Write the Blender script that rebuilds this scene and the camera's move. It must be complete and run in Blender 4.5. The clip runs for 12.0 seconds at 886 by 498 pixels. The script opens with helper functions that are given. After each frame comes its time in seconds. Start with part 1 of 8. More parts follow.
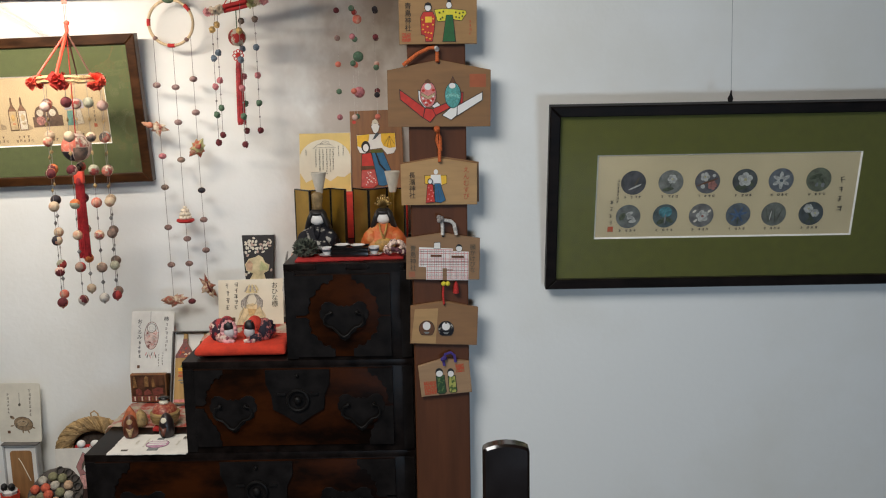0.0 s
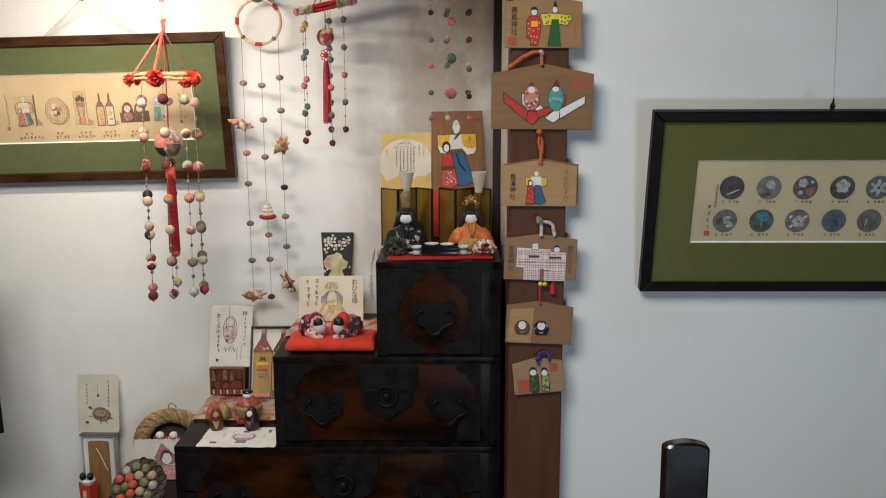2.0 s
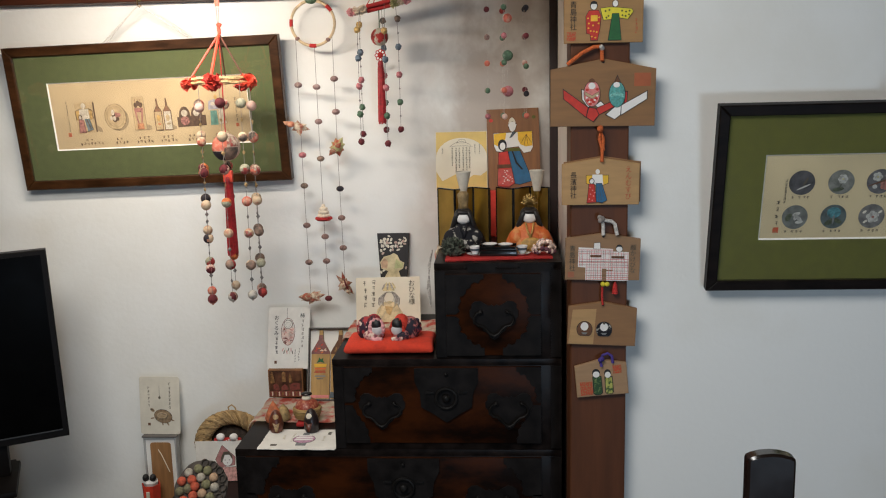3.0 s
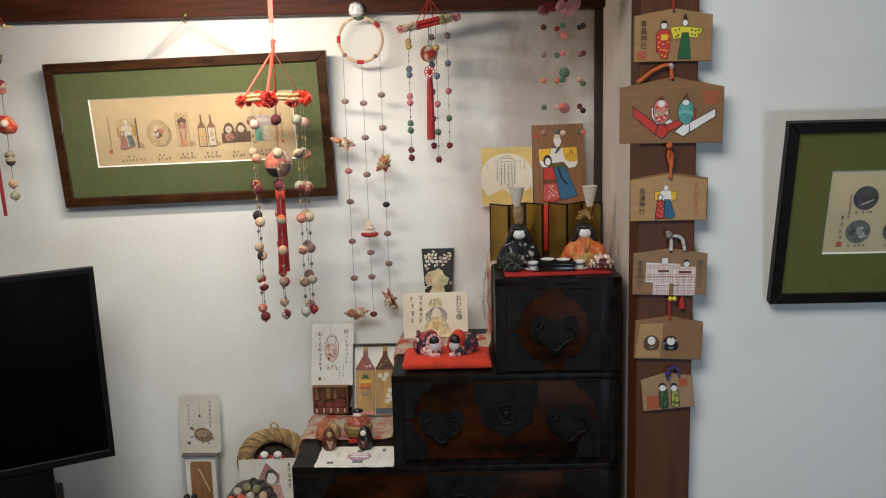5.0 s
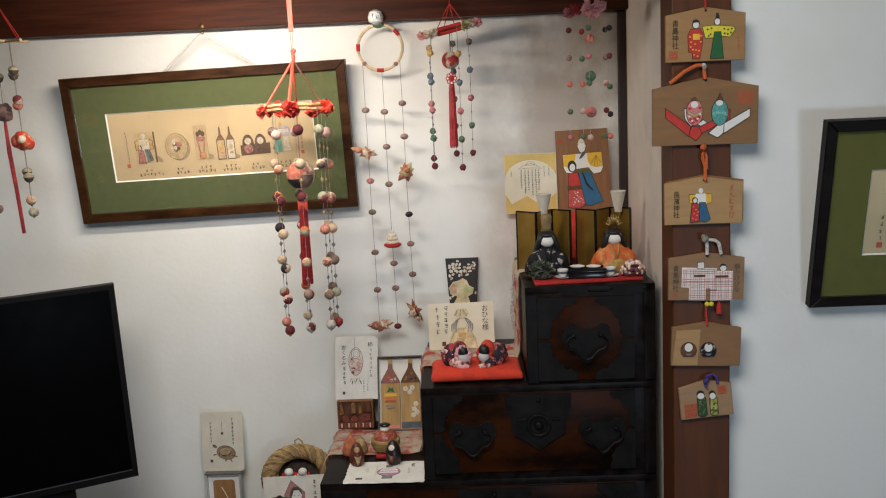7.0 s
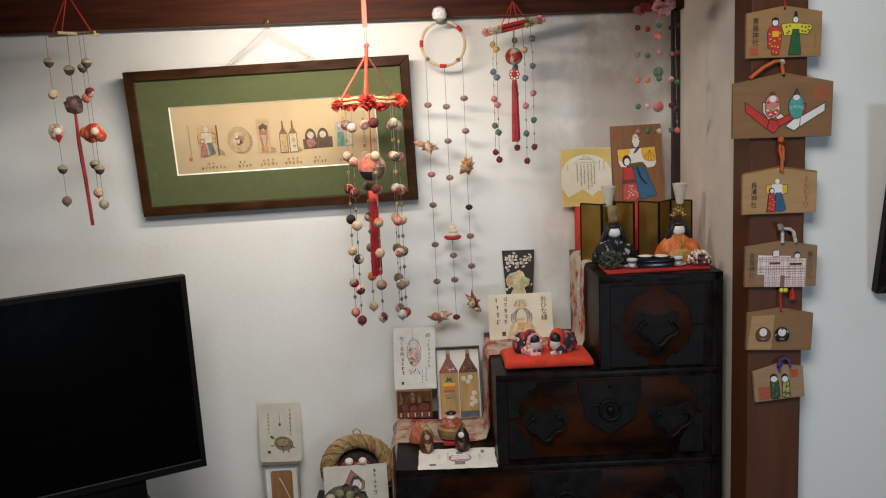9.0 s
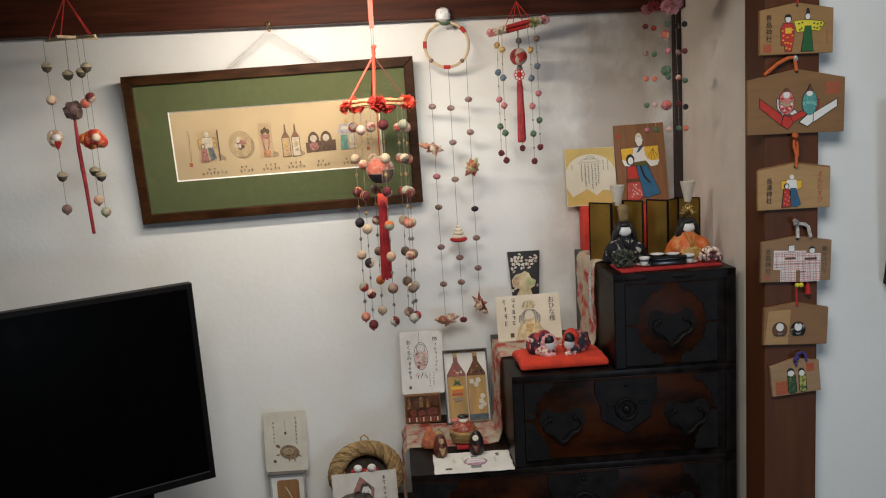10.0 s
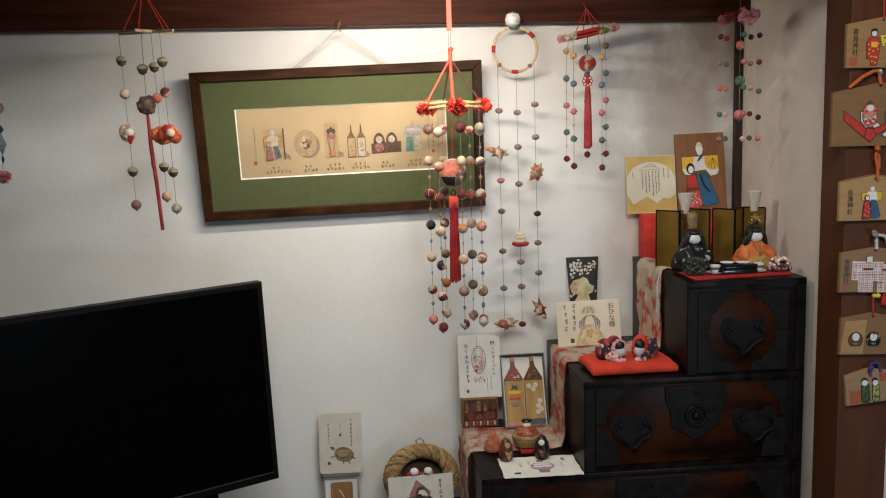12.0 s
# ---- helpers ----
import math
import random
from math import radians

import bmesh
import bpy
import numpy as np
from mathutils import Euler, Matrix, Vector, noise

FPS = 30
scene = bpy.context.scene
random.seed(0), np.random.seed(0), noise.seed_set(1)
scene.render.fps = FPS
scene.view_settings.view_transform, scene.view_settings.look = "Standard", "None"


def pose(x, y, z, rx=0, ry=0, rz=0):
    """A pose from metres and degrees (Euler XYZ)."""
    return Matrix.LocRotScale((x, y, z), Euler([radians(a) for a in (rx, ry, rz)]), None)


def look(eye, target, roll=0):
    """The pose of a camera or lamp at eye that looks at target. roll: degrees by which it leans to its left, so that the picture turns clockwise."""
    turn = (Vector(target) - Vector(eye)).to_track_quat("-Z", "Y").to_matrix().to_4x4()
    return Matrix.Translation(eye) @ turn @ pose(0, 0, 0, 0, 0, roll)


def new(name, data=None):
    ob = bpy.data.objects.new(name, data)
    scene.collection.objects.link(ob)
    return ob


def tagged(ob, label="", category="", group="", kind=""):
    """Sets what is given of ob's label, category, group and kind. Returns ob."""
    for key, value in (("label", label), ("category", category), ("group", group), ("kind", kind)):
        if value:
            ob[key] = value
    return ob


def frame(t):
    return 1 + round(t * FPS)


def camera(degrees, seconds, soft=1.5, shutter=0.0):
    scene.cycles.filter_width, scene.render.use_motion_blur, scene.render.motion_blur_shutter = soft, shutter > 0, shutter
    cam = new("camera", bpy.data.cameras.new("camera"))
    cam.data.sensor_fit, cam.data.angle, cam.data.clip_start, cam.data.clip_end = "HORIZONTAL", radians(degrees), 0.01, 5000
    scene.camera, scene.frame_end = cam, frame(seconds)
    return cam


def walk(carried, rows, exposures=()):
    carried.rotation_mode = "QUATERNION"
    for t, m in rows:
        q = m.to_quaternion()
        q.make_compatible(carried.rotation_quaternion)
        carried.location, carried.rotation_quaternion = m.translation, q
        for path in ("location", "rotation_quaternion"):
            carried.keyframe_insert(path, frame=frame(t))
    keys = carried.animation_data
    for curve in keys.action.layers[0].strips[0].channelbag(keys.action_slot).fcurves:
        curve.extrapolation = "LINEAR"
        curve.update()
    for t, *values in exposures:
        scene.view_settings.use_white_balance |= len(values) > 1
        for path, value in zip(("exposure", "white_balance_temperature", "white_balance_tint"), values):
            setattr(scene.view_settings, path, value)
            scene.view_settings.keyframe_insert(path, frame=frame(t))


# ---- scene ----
cam = camera(53.2, 12.0, soft=1.1)
METRES, EYE, TILT, LEAN, TURN = 1.08, 1.52, -9.73, 1.0, 0.0
ROWS = [
    (0.0, 0.0, 0.0, 0.0, 0.0, 0.0, 0.0),
    (0.5, -0.0399, -0.0167, 0.003, -0.28, -0.03, 0.51),
    (1.0, -0.0793, -0.0249, 0.0063, -0.26, -0.19, 0.27),
    (1.5, -0.1146, -0.0262, 0.0049, 0.06, -0.11, -0.37),
    (2.0, -0.1571, -0.0238, 0.0018, 0.45, -0.12, -0.96),
    (2.5, -0.1879, -0.0107, 0.0038, 1.26, -0.32, -0.89),
    (3.0, -0.1756, -0.0035, 0.0095, 3.61, -0.39, -0.25),
    (5.0, -0.3529, -0.018, 0.0194, 1.37, 0.3, 0.15),
    (5.5, -0.3819, -0.0122, 0.0176, 0.45, 0.42, 0.15),
    (6.0, -0.376, 0.0026, 0.0186, 0.99, 0.64, 0.86),
    (6.5, -0.3779, 0.0144, 0.0173, 2.31, 0.95, 1.08),
    (8.5, -0.5466, -0.0105, 0.006, -1.85, 1.15, 2.28),
    (9.0, -0.6136, -0.0275, -0.0058, -0.87, 1.25, 1.42),
    (9.5, -0.7008, -0.0242, -0.0047, -3.21, 1.43, 1.48),
    (10.0, -0.7107, -0.0091, -0.0081, -3.31, 1.5, 2.59),
    (10.5, -0.7267, 0.0087, -0.0055, -1.27, 1.75, 2.34),
    (11.0, -0.7862, -0.0019, -0.0078, -2.21, 1.87, 1.39),
    (11.5, -0.8604, -0.0025, -0.005, -4.1, 1.81, 1.27),
    (12.0, -0.9, 0.0051, -0.008, -4.94, 1.86, 1.42),
]
walk(cam, [(t, pose(0, 0, EYE, TILT, LEAN, TURN) @ pose(METRES * x, METRES * y, METRES * z, 90 + pitch, roll, yaw)) for t, x, y, z, yaw, pitch, roll in ROWS],
     exposures=[(0.0, 0.17), (2.5, 0.10), (5.0, 0.05), (6.5, 0.02), (8.5, 0.02), (9.0, -0.02), (9.5, -0.13), (10.5, -0.11), (12.0, -0.09)])

# ---- world, lamps, exposure ----
world = bpy.data.worlds.new("world")
scene.world = world
world.use_nodes = True
sky = world.node_tree.nodes.new("ShaderNodeTexSky")
sky.sky_type, sky.sun_disc, sky.sun_elevation, sky.sun_rotation = "NISHITA", False, radians(35), radians(200)
world.node_tree.links.new(sky.outputs[0], world.node_tree.nodes["Background"].inputs[0])
world.node_tree.nodes["Background"].inputs[1].default_value = 0.08


def area_lamp(name, m, sx, sy, power, colour, spread=180):
    data = bpy.data.lights.new(name, "AREA")
    data.shape, data.size, data.size_y, data.energy, data.color = "RECTANGLE", sx, sy, power, colour
    data.spread = radians(spread)
    ob = new(name, data)
    ob.matrix_world = m
    return ob


# the tube lamp over the display, the lamp over the room and the low window behind
TUBE = (-0.900, 1.67, 1.785)
area_lamp("tube_light", look(TUBE, (-0.900, 2.115, 1.50)), 0.44, 0.03, 3.9, (1.0, 0.880, 0.755), 172)
area_lamp("room_light", look((-0.72, 0.50, 2.36), (-0.70, 1.20, 0.6)), 1.00, 1.00, 39.0, (1.0, 0.98, 0.95))
area_lamp("window_light", look((0.86, -2.43, 0.585), (0.5, 1.6, 1.3)), 0.58, 0.34, 5.6, (0.62, 0.80, 1.0), 76)

# ---- materials ----


def mat(name, col, rough=0.6, metal=0.0, var=0.1, scale=20.0, bump=0.0, bscale=300.0, stretch=(1, 1, 1), spec=0.5, coat=0.0, col2=None, island=0.0, lo_at=0.32, hi_at=0.68, col3=None):
    m = bpy.data.materials.new(name)
    m.use_nodes = True
    nt = m.node_tree
    b = nt.nodes["Principled BSDF"]
    b.inputs["Metallic"].default_value = metal
    b.inputs["Specular IOR Level"].default_value = spec
    b.inputs["Coat Weight"].default_value = coat
    b.inputs["Coat Roughness"].default_value = 0.15
    tc = nt.nodes.new("ShaderNodeTexCoord")
    mp = nt.nodes.new("ShaderNodeMapping")
    mp.inputs["Scale"].default_value = stretch
    nt.links.new(tc.outputs["Object"], mp.inputs[0])
    n1 = nt.nodes.new("ShaderNodeTexNoise")
    n1.inputs["Scale"].default_value, n1.inputs["Detail"].default_value, n1.inputs["Roughness"].default_value = scale, 6, 0.6
    n2 = nt.nodes.new("ShaderNodeTexNoise")
    n2.inputs["Scale"].default_value, n2.inputs["Detail"].default_value = bscale, 3
    for n in (n1, n2):
        nt.links.new(mp.outputs[0], n.inputs["Vector"])
    ramp = nt.nodes.new("ShaderNodeValToRGB")
    lo = col2 if col2 else tuple(c * (1 - 2 * var) for c in col)
    hi = col if col2 else tuple(min(1, c * (1 + 1.2 * var)) for c in col)
    ramp.color_ramp.elements[0].position, ramp.color_ramp.elements[1].position = lo_at, hi_at
    ramp.color_ramp.elements[0].color, ramp.color_ramp.elements[1].color = (*lo, 1), (*hi, 1)
    if col3:
        ramp.color_ramp.elements.new((lo_at + hi_at) / 2).color = (*col3, 1)
    nt.links.new(n1.outputs[0], ramp.inputs[0])
    out = ramp.outputs[0]
    if island:
        geo = nt.nodes.new("ShaderNodeNewGeometry")
        hsv = nt.nodes.new("ShaderNodeHueSaturation")
        rng = nt.nodes.new("ShaderNodeMapRange")
        rng.inputs[3].default_value, rng.inputs[4].default_value = 1 - island, 1 + island
        nt.links.new(geo.outputs["Random Per Island"], rng.inputs[0])
        nt.links.new(rng.outputs[0], hsv.inputs["Value"])
        nt.links.new(out, hsv.inputs["Color"])
        out = hsv.outputs[0]
    nt.links.new(out, b.inputs["Base Color"])
    rr = nt.nodes.new("ShaderNodeMapRange")
    rr.inputs[3].default_value, rr.inputs[4].default_value = max(0.02, rough - 0.1), min(1, rough + 0.1)
    nt.links.new(n1.outputs[0], rr.inputs[0])
    nt.links.new(rr.outputs[0], b.inputs["Roughness"])
    if bump:
        bp = nt.nodes.new("ShaderNodeBump")
        bp.inputs["Strength"].default_value, bp.inputs["Distance"].default_value = min(1, bump), 0.002
        nt.links.new(n2.outputs[0], bp.inputs["Height"])
        nt.links.new(bp.outputs[0], b.inputs["Normal"])
    return m


def glass(name, tint=(1, 1, 1), rough=0.03, gloss=0.05):
    """A clear pane: see-through, with a weak mirror."""
    m = bpy.data.materials.new(name)
    m.use_nodes = True
    nt = m.node_tree
    nt.nodes.remove(nt.nodes["Principled BSDF"])
    tr, gl, mx, fr = (nt.nodes.new("ShaderNode" + k) for k in ("BsdfTransparent", "BsdfGlossy", "MixShader", "Fresnel"))
    tr.inputs[0].default_value = (*tint, 1)
    gl.inputs["Roughness"].default_value = rough
    fr.inputs[0].default_value = 1.45
    nt.links.new(fr.outputs[0], mx.inputs[0])
    nt.links.new(tr.outputs[0], mx.inputs[1])
    nt.links.new(gl.outputs[0], mx.inputs[2])
    nt.links.new(mx.outputs[0], nt.nodes["Material Output"].inputs[0])
    return m


M = {}
M["plaster"] = mat("plaster", (0.80, 0.805, 0.775), 0.9, scale=2.6, bump=0.25, bscale=90, col2=(0.740, 0.730, 0.675), lo_at=0.30, hi_at=0.58)


def add_stain_shade(m, colour, stretch, scale, lo, hi, x0, x1):
    """Old water stains and painted-in shade on a plaster: ragged patches, thickest between x0 and x1 of the wall."""
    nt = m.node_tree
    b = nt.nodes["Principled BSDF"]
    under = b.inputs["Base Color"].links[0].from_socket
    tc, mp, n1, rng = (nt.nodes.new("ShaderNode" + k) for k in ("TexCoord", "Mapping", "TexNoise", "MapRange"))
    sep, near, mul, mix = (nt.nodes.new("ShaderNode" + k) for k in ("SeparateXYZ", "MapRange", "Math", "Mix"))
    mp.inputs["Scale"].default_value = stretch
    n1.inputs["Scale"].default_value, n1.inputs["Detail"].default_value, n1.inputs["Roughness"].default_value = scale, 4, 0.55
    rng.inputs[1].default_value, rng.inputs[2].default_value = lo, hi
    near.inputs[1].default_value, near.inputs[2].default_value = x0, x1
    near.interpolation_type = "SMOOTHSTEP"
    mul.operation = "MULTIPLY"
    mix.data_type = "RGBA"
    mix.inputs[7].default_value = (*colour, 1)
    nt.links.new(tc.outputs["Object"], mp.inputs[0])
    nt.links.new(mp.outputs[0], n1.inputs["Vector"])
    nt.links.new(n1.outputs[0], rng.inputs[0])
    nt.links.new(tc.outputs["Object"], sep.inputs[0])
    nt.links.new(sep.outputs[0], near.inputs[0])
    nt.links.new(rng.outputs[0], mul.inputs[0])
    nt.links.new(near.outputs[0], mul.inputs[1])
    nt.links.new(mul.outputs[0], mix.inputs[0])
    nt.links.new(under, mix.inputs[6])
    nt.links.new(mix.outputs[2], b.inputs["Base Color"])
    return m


# the patches also darken the wall's right end: shade put into its colour
M["plaster_stain_shade"] = add_stain_shade(mat("stained_shaded_plaster", (0.80, 0.805, 0.775), 0.9, scale=2.6, bump=0.25, bscale=90, col2=(0.740, 0.730, 0.675), lo_at=0.30, hi_at=0.58),
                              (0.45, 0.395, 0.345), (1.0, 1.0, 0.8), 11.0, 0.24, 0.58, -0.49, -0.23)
M["panel_wall"] = mat("dark_panel_boards", (0.10, 0.065, 0.042), 0.7, scale=6, stretch=(9, 9, 0.6), var=0.25)
M["plaster_warm"] = mat("plaster_warm", (0.72, 0.65, 0.57), 0.9, var=0.07, scale=4, bump=0.3, bscale=110)
M["ceiling"] = mat("ceiling_boards", (0.16, 0.11, 0.07), 0.7, scale=6, stretch=(1, 12, 1))
M["floor"] = mat("floor_boards", (0.13, 0.080, 0.046), 0.45, scale=5, stretch=(12, 1, 1), var=0.2)
M["pillar"] = mat("stained_pillar_wood", (0.099, 0.0345, 0.0140), 0.5, scale=6, stretch=(7, 7, 0.7), var=0.10, bump=0.05, bscale=60, spec=0.2)
M["beam"] = mat("stained_beam_wood", (0.063, 0.0185, 0.0090), 0.55, scale=7, stretch=(0.6, 9, 9), var=0.26, bump=0.15, bscale=50, spec=0.12)
M["dark_trim"] = mat("dark_trim_wood", (0.022, 0.009, 0.007), 0.5, scale=12, stretch=(9, 9, 0.6), var=0.2)
M["lacquer"] = mat("black_lacquered_wood", (0.0108, 0.0076, 0.0066), 0.36, scale=30, var=0.45, bump=0.04, bscale=120, spec=0.12)
M["chest_wood"] = mat("reddish_zelkova", (0.042, 0.0112, 0.0028), 0.34, scale=9, stretch=(1, 3, 2.2), bump=0.012, bscale=80, spec=0.07, col2=(0.0065, 0.0032, 0.0020), lo_at=0.38, hi_at=0.64)
M["iron"] = mat("black_iron", (0.0104, 0.0088, 0.0084), 0.46, metal=0.0, spec=0.12, scale=30, var=0.3, bump=0.12, bscale=160)
M["iron_bright"] = mat("worn_iron", (0.0095, 0.0088, 0.0084), 0.46, spec=0.13, metal=0.0, scale=40, var=0.3)
M["frame_brown"] = mat("brown_frame_wood", (0.049, 0.0195, 0.0065), 0.36, scale=10, stretch=(2, 6, 6), var=0.3, coat=0.05, spec=0.25)
M["frame_black"] = mat("black_frame_wood", (0.009, 0.006, 0.005), 0.5, scale=10, stretch=(2, 6, 6), var=0.3, spec=0.12)
M["mat_green"] = mat("green_mount_board", (0.110, 0.113, 0.022), 0.85, scale=60, var=0.06, bump=0.1, bscale=500)
M["mat_green_l"] = mat("moss_green_mount", (0.090, 0.106, 0.038), 0.85, scale=60, var=0.06, bump=0.1, bscale=500)
M["tan_paper"] = mat("tan_silk_paper", (0.50, 0.378, 0.215), 0.8, scale=5, var=0.08)
M["white"] = mat("white_card", (0.80, 0.78, 0.73), 0.8, scale=8, var=0.04)
M["cream"] = mat("cream_paper", (0.72, 0.66, 0.52), 0.8, scale=9, var=0.06)
M["washi"] = mat("handmade_paper", (0.74, 0.72, 0.66), 0.9, scale=30, var=0.05, bump=0.3, bscale=150)
M["aged"] = mat("aged_paper", (0.64, 0.60, 0.50), 0.9, scale=20, var=0.06, bump=0.3, bscale=150)
M["gold"] = mat("gold_leaf", (0.44, 0.275, 0.06), 0.32, metal=0.8, scale=12, var=0.15, bump=0.08, bscale=30)
M["gold_paper"] = mat("gold_paper", (0.62, 0.435, 0.125), 0.5, metal=0.15, scale=12, var=0.1)
M["ink"] = mat("black_ink", (0.02, 0.02, 0.02), 0.8, var=0.2)
M["ink_grey"] = mat("faded_ink", (0.10, 0.085, 0.06), 0.8, var=0.2)
M["stamp"] = mat("red_stamp_ink", (0.45, 0.07, 0.03), 0.8, scale=420, col2=(0.30, 0.15, 0.065), lo_at=0.42, hi_at=0.50)
M["paint_white"] = mat("white_pigment", (0.78, 0.76, 0.72), 0.8, var=0.03)
M["paint_red"] = mat("red_pigment", (0.52, 0.035, 0.022), 0.7, var=0.1, scale=80)
M["paint_blue"] = mat("blue_pigment", (0.025, 0.13, 0.26), 0.7, var=0.1, scale=80)
M["paint_yellow"] = mat("yellow_pigment", (0.78, 0.46, 0.035), 0.7, var=0.06, scale=80)
M["paint_lemon"] = mat("lemon_pigment", (0.72, 0.62, 0.04), 0.7, var=0.06, scale=80)
M["paint_green"] = mat("green_pigment", (0.015, 0.11, 0.03), 0.7, var=0.1, scale=80)
M["paint_teal"] = mat("teal_pigment", (0.09, 0.33, 0.30), 0.7, var=0.25, scale=300)
M["paint_pink"] = mat("pink_pigment", (0.66, 0.22, 0.20), 0.7, var=0.1, scale=150)
M["paint_orange"] = mat("orange_pigment", (0.65, 0.16, 0.03), 0.7, var=0.1, scale=80)
M["paint_grey"] = mat("grey_pigment", (0.20, 0.21, 0.21), 0.8, var=0.2, scale=80)
M["paint_slate"] = mat("slate_pigment", (0.085, 0.11, 0.13), 0.8, var=0.25, scale=60)
M["paint_brown"] = mat("brown_pigment", (0.13, 0.055, 0.025), 0.8, var=0.15, scale=80)
for k, c in enumerate([(0.33, 0.182, 0.066), (0.235, 0.118, 0.044), (0.42, 0.250, 0.104), (0.275, 0.155, 0.075), (0.255, 0.130, 0.053), (0.345, 0.210, 0.110)]):
    M["ema%d" % k] = mat("plaque_wood", c, 0.65, scale=7, stretch=(1.5, 4, 12), var=0.075, bump=0.06, bscale=150)
M["board_wood"] = mat("brown_board", (0.23, 0.098, 0.033), 0.6, scale=7, stretch=(10, 4, 1.2), var=0.12)
M["screen_black"] = mat("black_plastic", (0.0062, 0.0050, 0.0045), 0.42, var=0.1, spec=0.10)
M["tv_glass"] = mat("tv_screen", (0.0017, 0.0017, 0.0017), 0.25, var=0.1, spec=0.010)
M["cord_orange"] = mat("orange_cord", (0.62, 0.13, 0.03), 0.8, scale=300, var=0.2, bump=0.5, bscale=900)
M["cord_red"] = mat("red_cord", (0.50, 0.025, 0.02), 0.8, scale=300, var=0.2, bump=0.5, bscale=900)
M["ribbon_red"] = mat("coral_ribbon", (0.72, 0.07, 0.035), 0.55, scale=100, var=0.1)
M["cord_purple"] = mat("purple_cord", (0.06, 0.035, 0.22), 0.8, var=0.2)
M["cord_white"] = mat("white_grey_cord", (0.55, 0.52, 0.48), 0.8, var=0.25, scale=300)
M["thread"] = mat("grey_thread", (0.25, 0.22, 0.20), 0.8)
M["wire"] = mat("steel_wire", (0.35, 0.35, 0.35), 0.35, metal=0.9)
M["brass"] = mat("brass", (0.40, 0.27, 0.10), 0.35, metal=0.9, var=0.2)
M["bronze"] = mat("dull_bronze", (0.13, 0.085, 0.04), 0.4, metal=0.8, var=0.2)
M["pane"] = glass("picture_glass")
M["felt_red"] = mat("red_felt", (0.62, 0.045, 0.018), 0.95, scale=60, var=0.1, bump=0.4, bscale=700)
M["cloth_red"] = mat("dark_red_cloth", (0.42, 0.02, 0.018), 0.85, scale=60, var=0.12, bump=0.3, bscale=700)
M["robe_orange"] = mat("orange_silk", (0.62, 0.28, 0.09), 0.6, scale=60, col2=(0.56, 0.115, 0.02), lo_at=0.5, hi_at=0.66, bump=0.3, bscale=300)
M["robe_dark"] = mat("dark_brocade", (0.36, 0.34, 0.30), 0.7, scale=70, bump=0.4, bscale=300, col2=(0.012, 0.012, 0.016), lo_at=0.55, hi_at=0.61, spec=0.2)
M["hair"] = mat("black_hair", (0.010, 0.009, 0.009), 0.5, var=0.2)
M["face"] = mat("white_doll_face", (0.80, 0.78, 0.74), 0.5, var=0.02)
M["straw"] = mat("straw", (0.38, 0.25, 0.11), 0.8, scale=40, var=0.35, bump=0.5, bscale=200)
M["bamboo"] = mat("ring_cane", (0.60, 0.46, 0.28), 0.5, scale=60, var=0.15)
M["china"] = mat("white_porcelain", (0.75, 0.75, 0.74), 0.15, var=0.03)
M["tray_black"] = mat("black_tray", (0.008, 0.008, 0.008), 0.2, var=0.1)
M["crepe_plum"] = mat("plum_red_crepe", (0.36, 0.034, 0.038), 0.8, scale=45, bump=0.5, bscale=400, col2=(0.024, 0.008, 0.020), lo_at=0.49, hi_at=0.56)
M["crepe_navy"] = mat("navy_crepe", (0.50, 0.16, 0.14), 0.8, scale=60, bump=0.5, bscale=400, col2=(0.014, 0.011, 0.022), lo_at=0.53, hi_at=0.60)
M["crepe_red"] = mat("red_crepe", (0.55, 0.04, 0.02), 0.8, var=0.15, scale=80, bump=0.5, bscale=400)
M["crepe_pink"] = mat("pink_crepe", (0.72, 0.34, 0.34), 0.8, var=0.15, scale=80, bump=0.5, bscale=400)
M["crepe_cream"] = mat("cream_crepe", (0.66, 0.52, 0.38), 0.8, var=0.25, scale=120, bump=0.5, bscale=400)

# ---- builders ----
RNG = random.Random(7)


def thing(name, m, label, category, group="", kind=""):
    ob = new(name)
    ob.empty_display_size = 0.05
    ob.matrix_world = m
    return tagged(ob, label, category, group, kind)


def part(name, bm, material, parent=None, label="", smooth=True):
    me = bpy.data.meshes.new(name)
    bmesh.ops.recalc_face_normals(bm, faces=bm.faces)
    bm.to_mesh(me)
    bm.free()
    for f in me.polygons:
        f.use_smooth = smooth
    if smooth:
        me.set_sharp_from_angle(angle=radians(38))
    me.materials.append(M[material] if isinstance(material, str) else material)
    ob = new(name, me)
    if parent is not None:
        ob.parent = parent
    return tagged(ob, label)


def box(bm, x0, x1, y0, y1, z0, z1, bevel=0.0, seg=2):
    r = bmesh.ops.create_cube(bm, size=1.0)
    vs = r["verts"]
    for v in vs:
        v.co = ((x0 + x1) / 2 + v.co.x * (x1 - x0), (y0 + y1) / 2 + v.co.y * (y1 - y0), (z0 + z1) / 2 + v.co.z * (z1 - z0))
    if bevel:
        es = list({e for v in vs for e in v.link_edges})
        bmesh.ops.bevel(bm, geom=es, offset=bevel, segments=seg, affect="EDGES", profile=0.6)
    return bm


